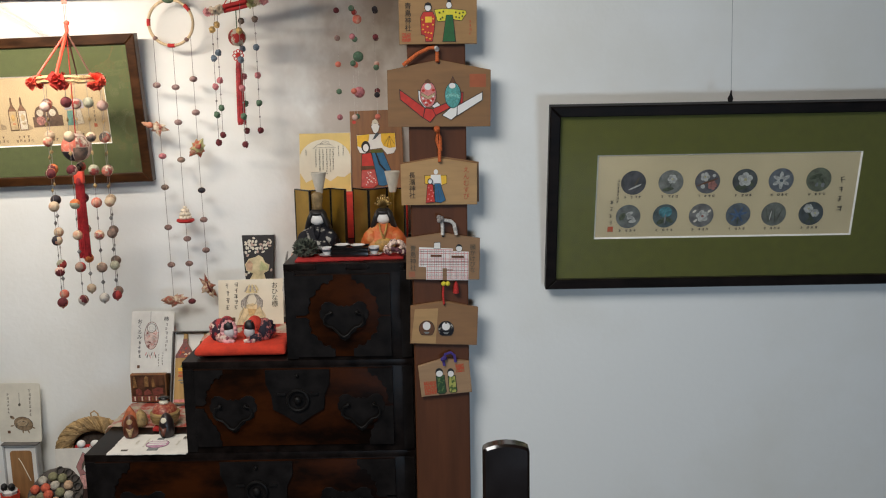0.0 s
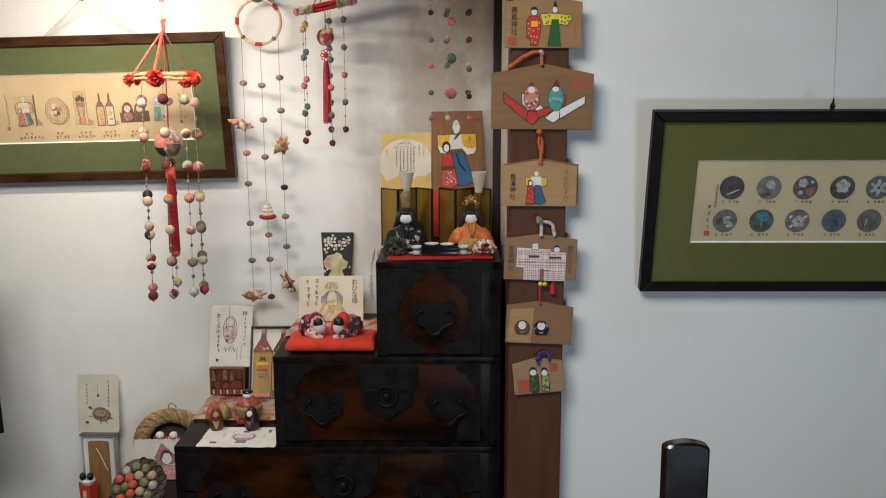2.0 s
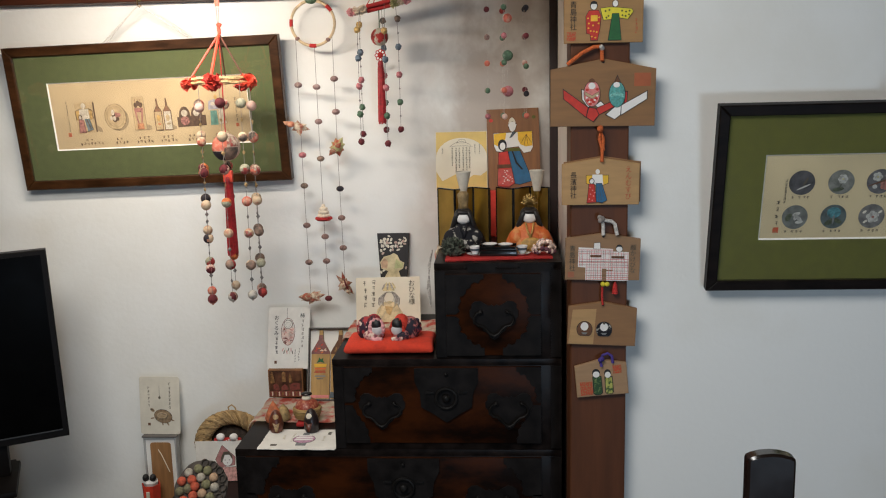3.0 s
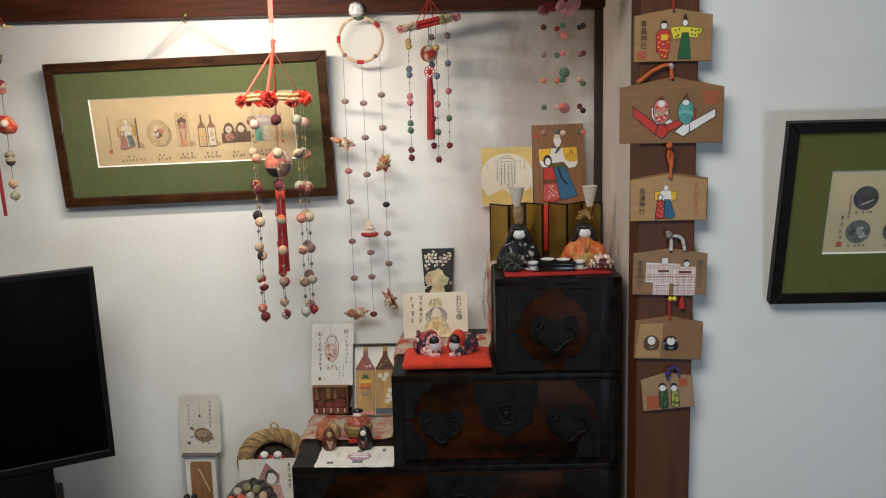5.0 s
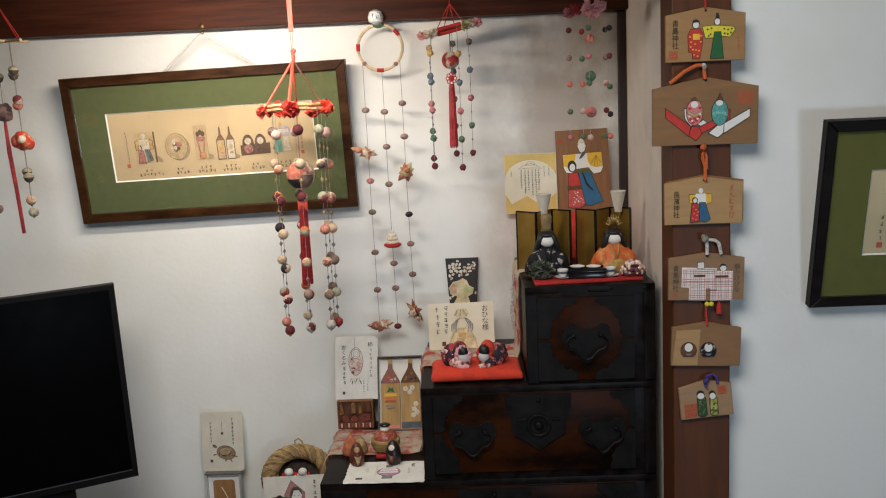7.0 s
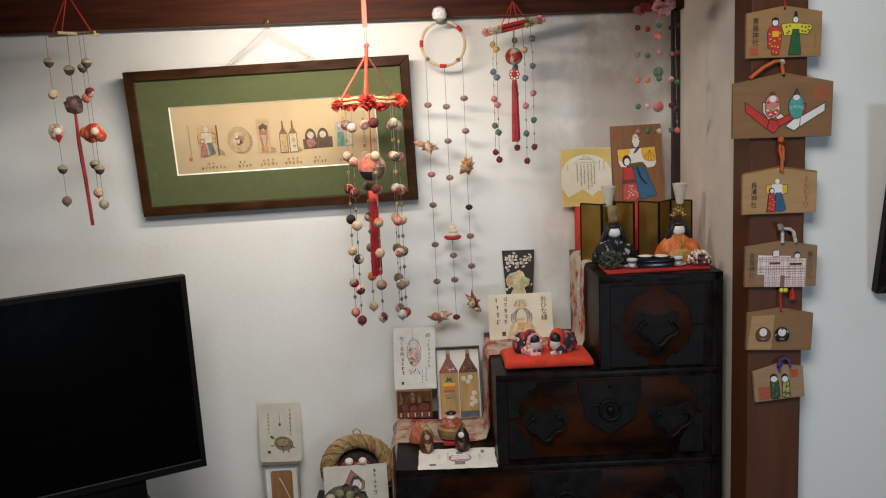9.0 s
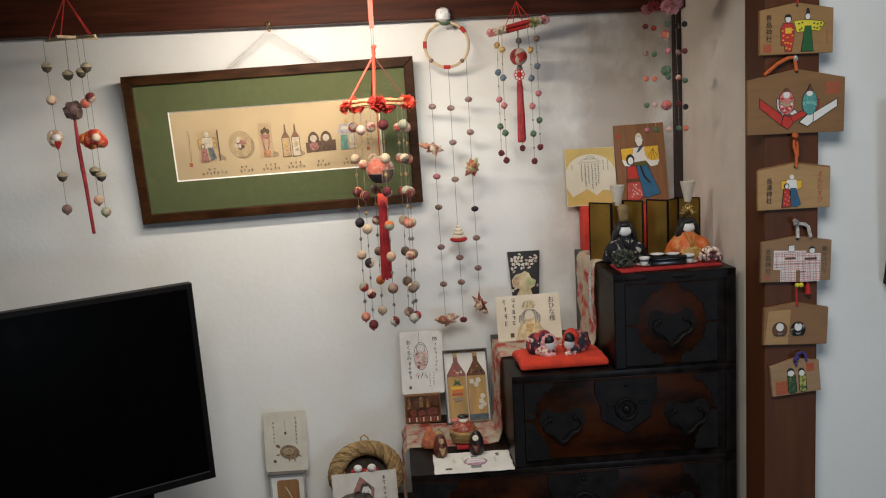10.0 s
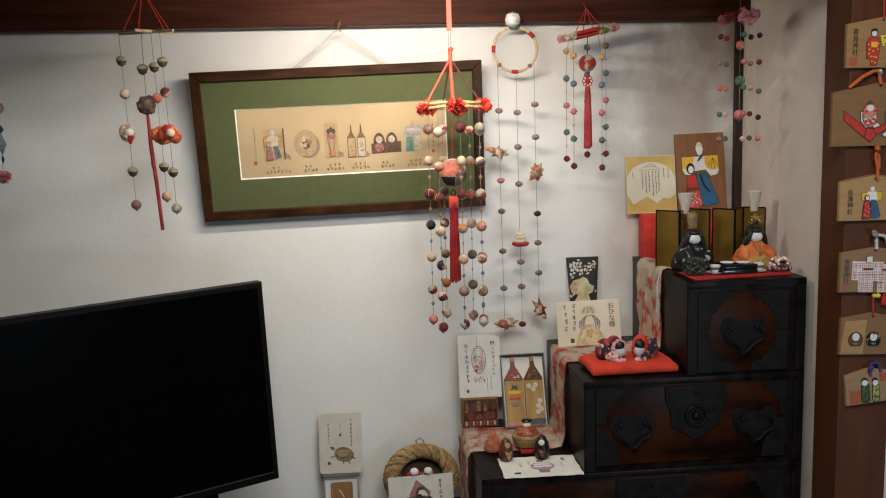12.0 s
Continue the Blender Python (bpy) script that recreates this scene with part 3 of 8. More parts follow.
def framed(name, m, w, h, depth, bar, frame_mat, mount_mat, paper, label, sheet="tan_paper"):
    """A framed picture: origin at the bottom middle of its back, front towards -y; paper: x0, x1, z0, z1 of the opening."""
    t = thing(name, m, label, "picture")
    bm = bmesh.new()
    b = bar
    for pts in ([(-w / 2, 0), (w / 2, 0), (w / 2 - b, b), (-w / 2 + b, b)], [(w / 2, 0), (w / 2, h), (w / 2 - b, h - b), (w / 2 - b, b)],
                [(w / 2, h), (-w / 2, h), (-w / 2 + b, h - b), (w / 2 - b, h - b)], [(-w / 2, h), (-w / 2, 0), (-w / 2 + b, b), (-w / 2 + b, h - b)]):
        part("frame_bar", prism(bmesh.new(), pts, -depth, 0, 0.002), frame_mat, t, smooth=False)
    x0, x1, z0, z1 = paper
    X, Z = w / 2 - b - 0.0005, (b + 0.0005, h - b - 0.0005)
    for pts in ([(-X, Z[0]), (X, Z[0]), (x1, z0), (x0, z0)], [(X, Z[0]), (X, Z[1]), (x1, z1), (x1, z0)], [(X, Z[1]), (-X, Z[1]), (x0, z1), (x1, z1)], [(-X, Z[1]), (-X, Z[0]), (x0, z0), (x0, z1)]):
        prism(bm, pts, -depth + 0.008, -depth + 0.010)
    part("mount", bm, mount_mat, t, smooth=False)
    bm = bmesh.new()
    e = 0.0024
    # cut slope of the mount: each strip falls from the mount's face to the paper
    for (ax, az), (bx, bz) in (((x0, z0), (x1, z0)), ((x1, z0), (x1, z1)), ((x1, z1), (x0, z1)), ((x0, z1), (x0, z0))):
        def inner(x, z):
            return x + (e if x == x0 else -e), z + (e if z == z0 else -e)
        quad = [(ax, -depth + 0.0082, az), (bx, -depth + 0.0082, bz), (inner(bx, bz)[0], -depth + 0.0106, inner(bx, bz)[1]), (inner(ax, az)[0], -depth + 0.0106, inner(ax, az)[1])]
        va = [bm.verts.new(p) for p in quad]
        vb = [bm.verts.new((p[0], p[1] + 0.0004, p[2])) for p in quad]
        bm.faces.new(va)
        bm.faces.new(vb[::-1])
        for i in range(4):
            bm.faces.new((va[(i + 1) % 4], va[i], vb[i], vb[(i + 1) % 4]))
    part("mount_bevel", bm, "white", t, "white bevelled edge", smooth=False)
    pp = part("painting", prism(bmesh.new(), rect(x0 + 0.001, x1 - 0.001, z0 + 0.001, z1 - 0.001), 0.0, 0.002), sheet, t, "tan paper painting", smooth=False)
    pp.location.y = -depth + 0.011
    part("backing", prism(bmesh.new(), rect(-X, X, Z[0], Z[1]), -depth + 0.014, -0.001), "board_wood", t, smooth=False)
    g = part("glass_pane", prism(bmesh.new(), rect(-X, X, Z[0], Z[1]), -depth + 0.004, -depth + 0.0055), "pane", t, "clear picture glass", smooth=False)
    g.visible_shadow = False
    return t, pp


# the brown frame on the back wall: its bottom rests on the wall, its top hangs forward
h1 = 0.3405
fw = 0.6585
pic1, art1 = framed("framed_picture", pose(-1.0180, 2.1125, 1.3312, 6.3, -1.33, 0), fw, h1, 0.026, 0.022, "frame_brown", "mat_green_l", (-0.2375, 0.2440, 0.0935, 0.2548),
                         "brown wooden frame with green mount and small folk toy paintings")
# the black frame on the front wall
pic2, art2 = framed("framed_picture", pose(0.515, 1.6370, 1.1660, 11.3, 0, 0), 0.659, 0.345, 0.021, 0.0190, "frame_black", "mat_green", (-0.2425, 0.2285, 0.0965, 0.2550),
                         "black wooden frame with green mount and twelve flower roundels", mat("pale_silk_paper", (0.55, 0.455, 0.275), 0.8, scale=5, var=0.08))
part("hanger", lathe(bmesh.new(), [(0.004, 0), (0.005, 0.006), (0.0022, 0.012), (0.001, 0.02)], (-0.016, -0.010, 0.3465), 10), "iron", pic2)
part("wire", tube(bmesh.new(), [(-0.016, -0.010, 0.3650), (-0.008, 0.25, 1.23)], 0.0004, 5), "wire", pic2)


def blossom(parent, cx, cz, r, petals, material, heart="wash_heart", layer=3, turn=0.0):
    bm = bmesh.new()
    for k in range(petals):
        a = 2 * math.pi * k / petals + turn
        prism(bm, ell(cx + 0.55 * r * math.cos(a), cz + 0.55 * r * math.sin(a), 0.42 * r, 0.42 * r, 10), -0.0005 * layer - 0.00004 * k, -0.0001)
    part("flower", bm, material, parent, smooth=False)
    paint(parent, "flower_heart", ell(cx, cz, 0.2 * r, 0.2 * r, 8), heart, layer + 2)


def leaf(parent, cx, cz, length, width, turn, material="wash_leaf", layer=2):
    c, s = math.cos(radians(turn)), math.sin(radians(turn))
    pts = [(cx + c * x - s * z, cz + s * x + c * z) for x, z in ell(0, 0, length / 2, width / 2, 12)]
    paint(parent, "leaf", pts, material, layer)


# brown frame: a row of small toys with a line of writing under each
A, X0, UW = art1, -0.2425, 0.470


def u(f):
    return X0 + UW * f


bars(A, u(0.092), 0.222, 10, 0.0045, 0.0058, 0.0016, "ink_grey", 3)
stamp(A, u(0.088), 0.143, 0.008, 0.009, 2)
M["toy_cream"] = mat("toy_cream", (0.52, 0.45, 0.34), 0.8, var=0.15, scale=150)
M["toy_rose"] = mat("toy_rose", (0.34, 0.15, 0.12), 0.8, var=0.3, scale=200)
M["toy_blue"] = mat("toy_blue", (0.15, 0.185, 0.19), 0.8, var=0.25, scale=120)
M["toy_buff"] = mat("toy_buff", (0.445, 0.325, 0.175), 0.8, var=0.12, scale=90)
M["toy_shade"] = mat("toy_shade", (0.33, 0.245, 0.145), 0.8, var=0.12, scale=60)
M["toy_sepia"] = mat("toy_sepia", (0.115, 0.068, 0.042), 0.8, var=0.25, scale=120)
M["toy_lavender"] = mat("toy_lavender", (0.36, 0.33, 0.35), 0.8, var=0.2, scale=120)
M["toy_brown"] = mat("toy_brown", (0.22, 0.115, 0.065), 0.8, var=0.25, scale=120)
M["toy_orange"] = mat("toy_orange", (0.46, 0.21, 0.10), 0.8, var=0.25, scale=120)
M["toy_ochre"] = mat("toy_ochre", (0.46, 0.29, 0.10), 0.8, var=0.2, scale=120)
# a couple on a board
paint(A, "cast_shade", [(u(0.235), 0.150), (u(0.262), 0.146), (u(0.262), 0.154), (u(0.235), 0.166)], "toy_shade", 1)
paint(A, "toy_board", [(u(0.134), 0.144), (u(0.236), 0.148), (u(0.236), 0.220), (u(0.134), 0.219)], "toy_buff", 1)
paint(A, "board_edge", [(u(0.229), 0.148), (u(0.236), 0.148), (u(0.236), 0.220), (u(0.229), 0.220)], "toy_sepia", 2)
for pts in ([(u(0.135), 0.199), (u(0.162), 0.201), (u(0.160), 0.176), (u(0.137), 0.178)], [(u(0.196), 0.202), (u(0.222), 0.200), (u(0.224), 0.180), (u(0.200), 0.178)]):
    paint(A, "sleeve", pts, "toy_ochre", 2)
paint(A, "robe", [(u(0.156), 0.203), (u(0.204), 0.204), (u(0.206), 0.178), (u(0.154), 0.176)], "toy_cream", 3)
for pts in ([(u(0.135), 0.199), (u(0.158), 0.204), (u(0.204), 0.204), (u(0.223), 0.200), (u(0.224), 0.180), (u(0.203), 0.178), (u(0.217), 0.154), (u(0.188), 0.150), (u(0.142), 0.147), (u(0.150), 0.178), (u(0.137), 0.178)],):
    rim(A, "outline", pts, 0.0004, "toy_sepia", 5)
paint(A, "skirt", [(u(0.178), 0.180), (u(0.203), 0.180), (u(0.217), 0.154), (u(0.188), 0.150)], "toy_blue", 4)
paint(A, "dress", [(u(0.148), 0.179), (u(0.172), 0.179), (u(0.178), 0.147), (u(0.142), 0.147)], "toy_rose", 4)
paint(A, "head", ell(u(0.180), 0.211, 0.0055, 0.007, 12), "toy_cream", 4)
paint(A, "small_head", ell(u(0.158), 0.184, 0.0045, 0.006, 12), "toy_sepia", 5)
paint(A, "small_face", ell(u(0.158), 0.184, 0.0030, 0.0045, 12), "toy_cream", 6)
paint(A, "stroke", [(u(0.190), 0.178), (u(0.193), 0.178), (u(0.206), 0.156), (u(0.203), 0.156)], "toy_sepia", 6)
# a round plaited plate
paint(A, "cast_shade", ell(u(0.350), 0.177, 0.027, 0.029, 24), "toy_shade", 1)
paint(A, "plate", ell(u(0.340), 0.182, 0.0265, 0.0310, 28), "toy_buff", 2)
rim(A, "plate_rim", ell(u(0.340), 0.182, 0.0260, 0.0305, 28), 0.0005, "toy_sepia", 3)
rim(A, "plate_rim", ell(u(0.340), 0.182, 0.0205, 0.0245, 28), 0.0006, "toy_shade", 3)
rng = random.Random(61)
for k in range(9):
    paint(A, "plate_toy", ell(u(0.340) + rng.uniform(-0.011, 0.011), 0.181 + rng.uniform(-0.010, 0.012), rng.uniform(0.003, 0.006), rng.uniform(0.004, 0.007), 9), ("toy_rose", "toy_sepia", "toy_cream")[k % 3], 3 + k % 3)
# a tall card with a hanging figure
paint(A, "cast_shade", [(u(0.493), 0.146), (u(0.520), 0.148), (u(0.520), 0.156), (u(0.493), 0.162)], "toy_shade", 1)
paint(A, "tall_card", rect(u(0.434), u(0.495), 0.148, 0.226), "toy_buff", 1)
rim(A, "card_edge", rect(u(0.434), u(0.495), 0.148, 0.226), 0.0007, "toy_shade", 2)
paint(A, "card_figure", [(u(0.441), 0.200), (u(0.488), 0.200), (u(0.481), 0.176), (u(0.470), 0.152), (u(0.459), 0.152), (u(0.448), 0.176)], "toy_rose", 2)
paint(A, "card_panel", [(u(0.452), 0.190), (u(0.477), 0.190), (u(0.470), 0.164), (u(0.460), 0.164)], "toy_buff", 3)
for x in (0.452, 0.465, 0.478):
    paint(A, "card_stem", [(u(x) - 0.0004, 0.208), (u(x) + 0.0004, 0.208), (u(x) + 0.0004, 0.222), (u(x) - 0.0004, 0.222)], "toy_brown", 2)
    paint(A, "card_head", ell(u(x), 0.207 + 0.004 * (x == 0.465), 0.0042, 0.0065, 12), "toy_sepia", 3)
paint(A, "card_block", rect(u(0.449), u(0.482), 0.1495, 0.163), "toy_orange", 3)
# two paddles
paint(A, "cast_shade", [(u(0.625), 0.144), (u(0.650), 0.147), (u(0.650), 0.152), (u(0.625), 0.160)], "toy_shade", 1)
for f, c in ((0.562, "toy_rose"), (0.610, "toy_cream")):
    w = 0.0094
    outline = [(u(f) - w, 0.145), (u(f) + w, 0.145), (u(f) + w, 0.190), (u(f) + 0.0020, 0.203), (u(f) + 0.0011, 0.220), (u(f) - 0.0011, 0.220), (u(f) - 0.0020, 0.203), (u(f) - w, 0.190)]
    paint(A, "paddle", outline, "toy_brown", 1)
    rim(A, "paddle_outline", outline, 0.0004, "toy_sepia", 3)
    paint(A, "paddle_face", rect(u(f) - w + 0.0013, u(f) + w - 0.0013, 0.1465, 0.189), "toy_buff" if c == "toy_rose" else "toy_cream", 2)
    paint(A, "paddle_mark", ell(u(f), 0.174, 0.0045, 0.008, 9), "toy_ochre" if c == "toy_rose" else "toy_buff", 3)
    paint(A, "paddle_mark", ell(u(f) + 0.001, 0.160, 0.0045, 0.0028, 9), "toy_orange" if c == "toy_rose" else "toy_shade", 3)
# two round dolls on a stand
paint(A, "toy_base", [(u(0.658), 0.150), (u(0.806), 0.152), (u(0.806), 0.177), (u(0.658), 0.174)], "toy_sepia", 1)
for f, c in ((0.698, "toy_rose"), (0.760, "toy_sepia")):
    paint(A, "round_doll", ell(u(f), 0.176, 0.0135, 0.0225, 20), "toy_sepia", 2)
    paint(A, "round_doll_robe", ell(u(f), 0.165, 0.0105, 0.0105, 16), c, 3)
    paint(A, "round_doll_face", ell(u(f), 0.183, 0.0078, 0.0080, 14), "toy_cream", 4)
# a jacket and trousers
paint(A, "jacket", [(u(0.828), 0.208), (u(0.857), 0.213), (u(0.893), 0.213), (u(0.914), 0.208), (u(0.918), 0.190), (u(0.822), 0.188)], "toy_lavender", 1)
paint(A, "jacket_fold", [(u(0.840), 0.206), (u(0.902), 0.206), (u(0.905), 0.198), (u(0.838), 0.198)], "toy_cream", 2)
paint(A, "trousers", [(u(0.833), 0.186), (u(0.865), 0.186), (u(0.868), 0.152), (u(0.828), 0.152)], mat("toy_teal", (0.13, 0.27, 0.22), 0.8, var=0.2, scale=90), 2)
paint(A, "apron", [(u(0.874), 0.190), (u(0.900), 0.190), (u(0.912), 0.155), (u(0.872), 0.153)], "toy_cream", 2)
rim(A, "apron_edge", [(u(0.874), 0.190), (u(0.900), 0.190), (u(0.912), 0.155), (u(0.872), 0.153)], 0.0005, "toy_shade", 3)
paint(A, "knot", ell(u(0.866), 0.217, 0.004, 0.006, 10), "toy_ochre", 2)
for f, n in ((0.195, 7), (0.355, 4), (0.475, 5), (0.600, 5), (0.735, 4), (0.875, 5)):
    for j in range(n):
        bars(A, u(f) + (j - n / 2 + 0.5) * 0.0086, 0.1220 + 0.0015 * (j % 2), 1, 0.0064, 0.0066, 0.001, "toy_sepia", 20 + 7 * j + n)
    for j in range(3 if n == 5 else 2):
        bars(A, u(f) + (j - 1.0) * 0.0105, 0.1315, 1, 0.0060, 0.0060, 0.001, "toy_sepia", 40 + 5 * j + n)
bars(A, u(0.965), 0.215, 6, 0.006, 0.008, 0.002, "ink_grey", 9)
stamp(A, u(0.965), 0.150, 0.007, 0.008, 2)

for ob in art1.children:
    ob.location.z = -0.013

M["wash_white"] = mat("soft_white_wash", (0.46, 0.455, 0.41), 0.8, scale=150, col2=(0.24, 0.24, 0.22), lo_at=0.34, hi_at=0.56)
M["wash_leaf"] = mat("soft_leaf_wash", (0.070, 0.085, 0.050), 0.8, var=0.3, scale=160)
M["wash_teal"] = mat("soft_teal_wash", (0.065, 0.20, 0.23), 0.8, var=0.3, scale=160)
M["wash_blue"] = mat("soft_blue_wash", (0.065, 0.11, 0.19), 0.8, var=0.3, scale=160)
M["wash_heart"] = mat("soft_yellow_wash", (0.42, 0.38, 0.20), 0.8, var=0.2, scale=160)
M["ink_soft"] = mat("soft_ink", (0.050, 0.044, 0.034), 0.8, var=0.2)
# black frame: twelve flower roundels in two rows
A, X0, UW = art2, -0.238, 0.470
XS = [0.142, 0.285, 0.425, 0.568, 0.706, 0.850]
DISCS = [((0.045, 0.045, 0.050), "bud"), ((0.17, 0.175, 0.15), "daisy"), ((0.085, 0.085, 0.09), "plum"), ((0.05, 0.06, 0.055), "camellia"), ((0.10, 0.115, 0.13), "lily"), ((0.11, 0.125, 0.07), "bell"),
         ((0.13, 0.14, 0.125), "bloom"), ((0.055, 0.085, 0.085), "blue"), ((0.155, 0.15, 0.14), "rose"), ((0.085, 0.105, 0.115), "gentian"), ((0.125, 0.135, 0.11), "grass"), ((0.035, 0.05, 0.052), "narcissus")]
for k, (c, kind) in enumerate(DISCS):
    cx, cz, r = u(XS[k % 6]) - (0.006 if k > 5 else 0), (0.209 if k < 6 else 0.145), 0.0225
    # disc colours lifted towards grey: the pane's reflected haze is painted in
    paint(A, "roundel", ell(cx, cz, r, r, 32), mat("roundel_" + kind, tuple(0.8 * v + 0.035 for v in c), 0.8, scale=70, var=0.25), 1)
    if kind == "bud":
        leaf(A, cx + 0.003, cz - 0.008, 0.026, 0.003, 25, "wash_white", 2)
        leaf(A, cx + 0.006, cz + 0.002, 0.018, 0.004, 65, "ink_grey", 2)
    elif kind == "daisy":
        blossom(A, cx + 0.002, cz + 0.006, 0.009, 6, "wash_white")
        leaf(A, cx - 0.004, cz - 0.013, 0.020, 0.007, 10, "wash_leaf", 2)
        leaf(A, cx, cz - 0.004, 0.016, 0.0015, 80, "wash_leaf", 2)
    elif kind == "plum":
        leaf(A, cx, cz - 0.001, 0.042, 0.003, 20, "paint_brown", 2)
        blossom(A, cx - 0.005, cz + 0.009, 0.009, 5, "wash_white")
        blossom(A, cx + 0.009, cz - 0.007, 0.009, 5, "toy_rose", "toy_rose")
        paint(A, "flower_bud", ell(cx - 0.008, cz - 0.009, 0.004, 0.004, 10), "wash_white", 3)
        paint(A, "flower_bud", ell(cx + 0.011, cz + 0.011, 0.003, 0.003, 10), "wash_white", 3)
    elif kind == "camellia":
        leaf(A, cx - 0.004, cz - 0.010, 0.028, 0.012, 25)
        leaf(A, cx + 0.009, cz - 0.004, 0.018, 0.008, -40)
        blossom(A, cx, cz + 0.003, 0.014, 5, "wash_white", turn=0.3)
    elif kind == "lily":
        for a in (30, 90, 150, 210, 270, 330):
            leaf(A, cx + 0.008 * math.cos(radians(a)), cz + 0.008 * math.sin(radians(a)), 0.017, 0.007, a, "wash_white", 3)
        paint(A, "flower_heart", ell(cx, cz, 0.003, 0.003, 10), "paint_slate", 5)
    elif kind == "bell":
        leaf(A, cx - 0.006, cz + 0.006, 0.024, 0.008, 20, "wash_leaf", 2)
        leaf(A, cx + 0.006, cz - 0.002, 0.020, 0.006, -50, "wash_leaf", 2)
        leaf(A, cx + 0.008, cz - 0.010, 0.009, 0.006, 80, "paint_grey", 3)
        leaf(A, cx - 0.003, cz - 0.009, 0.008, 0.005, 80, "paint_grey", 3)
    elif kind == "bloom":
        leaf(A, cx - 0.011, cz, 0.016, 0.010, 60, "wash_leaf", 2)
        for dx, dz, a in ((0, 0.006, 20), (0.004, -0.002, -30), (0.006, -0.009, 10), (-0.001, 0.001, 80)):
            leaf(A, cx + dx + 0.002, cz + dz, 0.014, 0.006, a, "wash_white", 3)
    elif kind == "blue":
        leaf(A, cx - 0.006, cz - 0.010, 0.020, 0.009, 30)
        leaf(A, cx + 0.008, cz - 0.008, 0.016, 0.008, -30)
        paint(A, "flower", ell(cx, cz + 0.008, 0.012, 0.010, 18), "wash_teal", 3)
        leaf(A, cx, cz - 0.005, 0.018, 0.003, 85, "paint_grey", 4)
    elif kind == "rose":
        blossom(A, cx + 0.002, cz - 0.001, 0.012, 5, "wash_white", "toy_rose", turn=0.5)
        for dx, dz in ((-0.013, 0.008), (0.014, 0.008), (-0.010, -0.010)):
            leaf(A, cx + dx, cz + dz, 0.008, 0.004, 40, "aged", 2)
    elif kind == "gentian":
        for a in (20, 65, 120, 170, 230, 300):
            leaf(A, cx + 0.008 * math.cos(radians(a)), cz + 0.006 * math.sin(radians(a)), 0.019, 0.004, a, "wash_blue", 3)
        leaf(A, cx, cz - 0.011, 0.016, 0.002, 88, "wash_leaf", 2)
    elif kind == "grass":
        for a, dx in ((80, -0.007), (95, 0.002), (70, 0.010), (100, -0.012)):
            leaf(A, cx + dx, cz - 0.002, 0.028, 0.0012, a, "wash_leaf", 2)
        leaf(A, cx - 0.006, cz - 0.002, 0.018, 0.002, 82, "wash_white", 3)
    else:
        for a in (60, 100, 125):
            leaf(A, cx, cz - 0.006, 0.030, 0.003, a, "wash_leaf", 2)
        blossom(A, cx - 0.006, cz + 0.010, 0.009, 6, "wash_white")
        blossom(A, cx + 0.007, cz + 0.001, 0.008, 6, "wash_white")
    n = 4
    for j in range(n):
        bars(A, cx + (j - n / 2 + 0.5) * 0.0072 + (0.002 if j else -0.003), cz - 0.0250, 1, 0.0054, 0.0050, 0.001, "ink_grey" if j == 0 else "ink_soft", 60 + j + k)
for j in range(4):
    bars(A, u(0.942), 0.213 - 0.018 * j, 1, 0.010, 0.0115, 0.002, "ink_soft", 90 + j)
bars(A, u(0.085), 0.215, 7, 0.005, 0.0055, 0.001, "ink_grey", 5)
for j in range(4):
    bars(A, u(0.062), 0.176 - 0.013 * j, 1, 0.0065, 0.0078, 0.001, "ink_soft", 95 + j)
stamp(A, u(0.062), 0.121, 0.010, 0.010, 2)
for ob in art2.children:
    ob.location.x, ob.location.z = -0.0040, -0.0065
hook = thing("picture_hook", pose(-1.019, 2.064, 1.7585), "small bronze hook on the lintel beam", "hook")
part("plate", ball(bmesh.new(), (0, -0.001, 0.004), 0.007, (1, 0.35, 1)), "bronze", hook)
part("bend", tube(bmesh.new(), [(0, -0.002, 0.006), (0, -0.010, 0.0), (0, -0.010, -0.010), (0.004, -0.010, -0.014), (0.007, -0.009, -0.009)], 0.0018, 6), "bronze", hook)
bm = bmesh.new()
for k, (xl, xr) in enumerate(((-1.147, -0.882), (-1.136, -0.894))):
    hy = 2.062 - 0.002 * k
    tube(bm, [(xl, 2.098, 1.652), (-1.025, hy, 1.7455), (-1.019, hy - 0.004, 1.7475), (-1.013, hy, 1.7455), (xr, 2.098, 1.658)], 0.0014, 6)
bm.transform(pic1.matrix_world.inverted())
part("hanging_cord", bm, mat("pale_cord", (0.74, 0.72, 0.68), 0.7, var=0.08, scale=200), pic1, "pale grey doubled hanging cord")

# ---- votive plaques on the pillar ----


def plaque(m, half, side, peak, k, label, turn=0.0):
    """A five-cornered wooden plaque: origin at its bottom middle."""
    t = thing("votive_plaque", m @ pose(0, 0, 0, 0, turn, 0), label, "plaque", "plaques on the pillar")
    part("board", prism(bmesh.new(), [(-half, 0), (half, 0), (half * 1.005, side), (0.0, side + peak), (-half * 1.005, side)], 0, 0.0085, 0.0006), "ema%d" % k, t, smooth=False)
    part("cord_hole", prism(bmesh.new(), ell(0, side + peak - 0.006, 0.0022, 0.0022, 10), -0.0006, -0.0001), "ink", t, smooth=False)
    return t


def px(cx, by, s):
    def f(*pts):
        return [((x - cx) * s, (by - y) * s) for x, y in pts]
    return f


def pe(cx, by, s):
    def f(x, y, rx, ry, n=18):
        return ell((x - cx) * s, (by - y) * s, rx * s, ry * s, n)
    return f


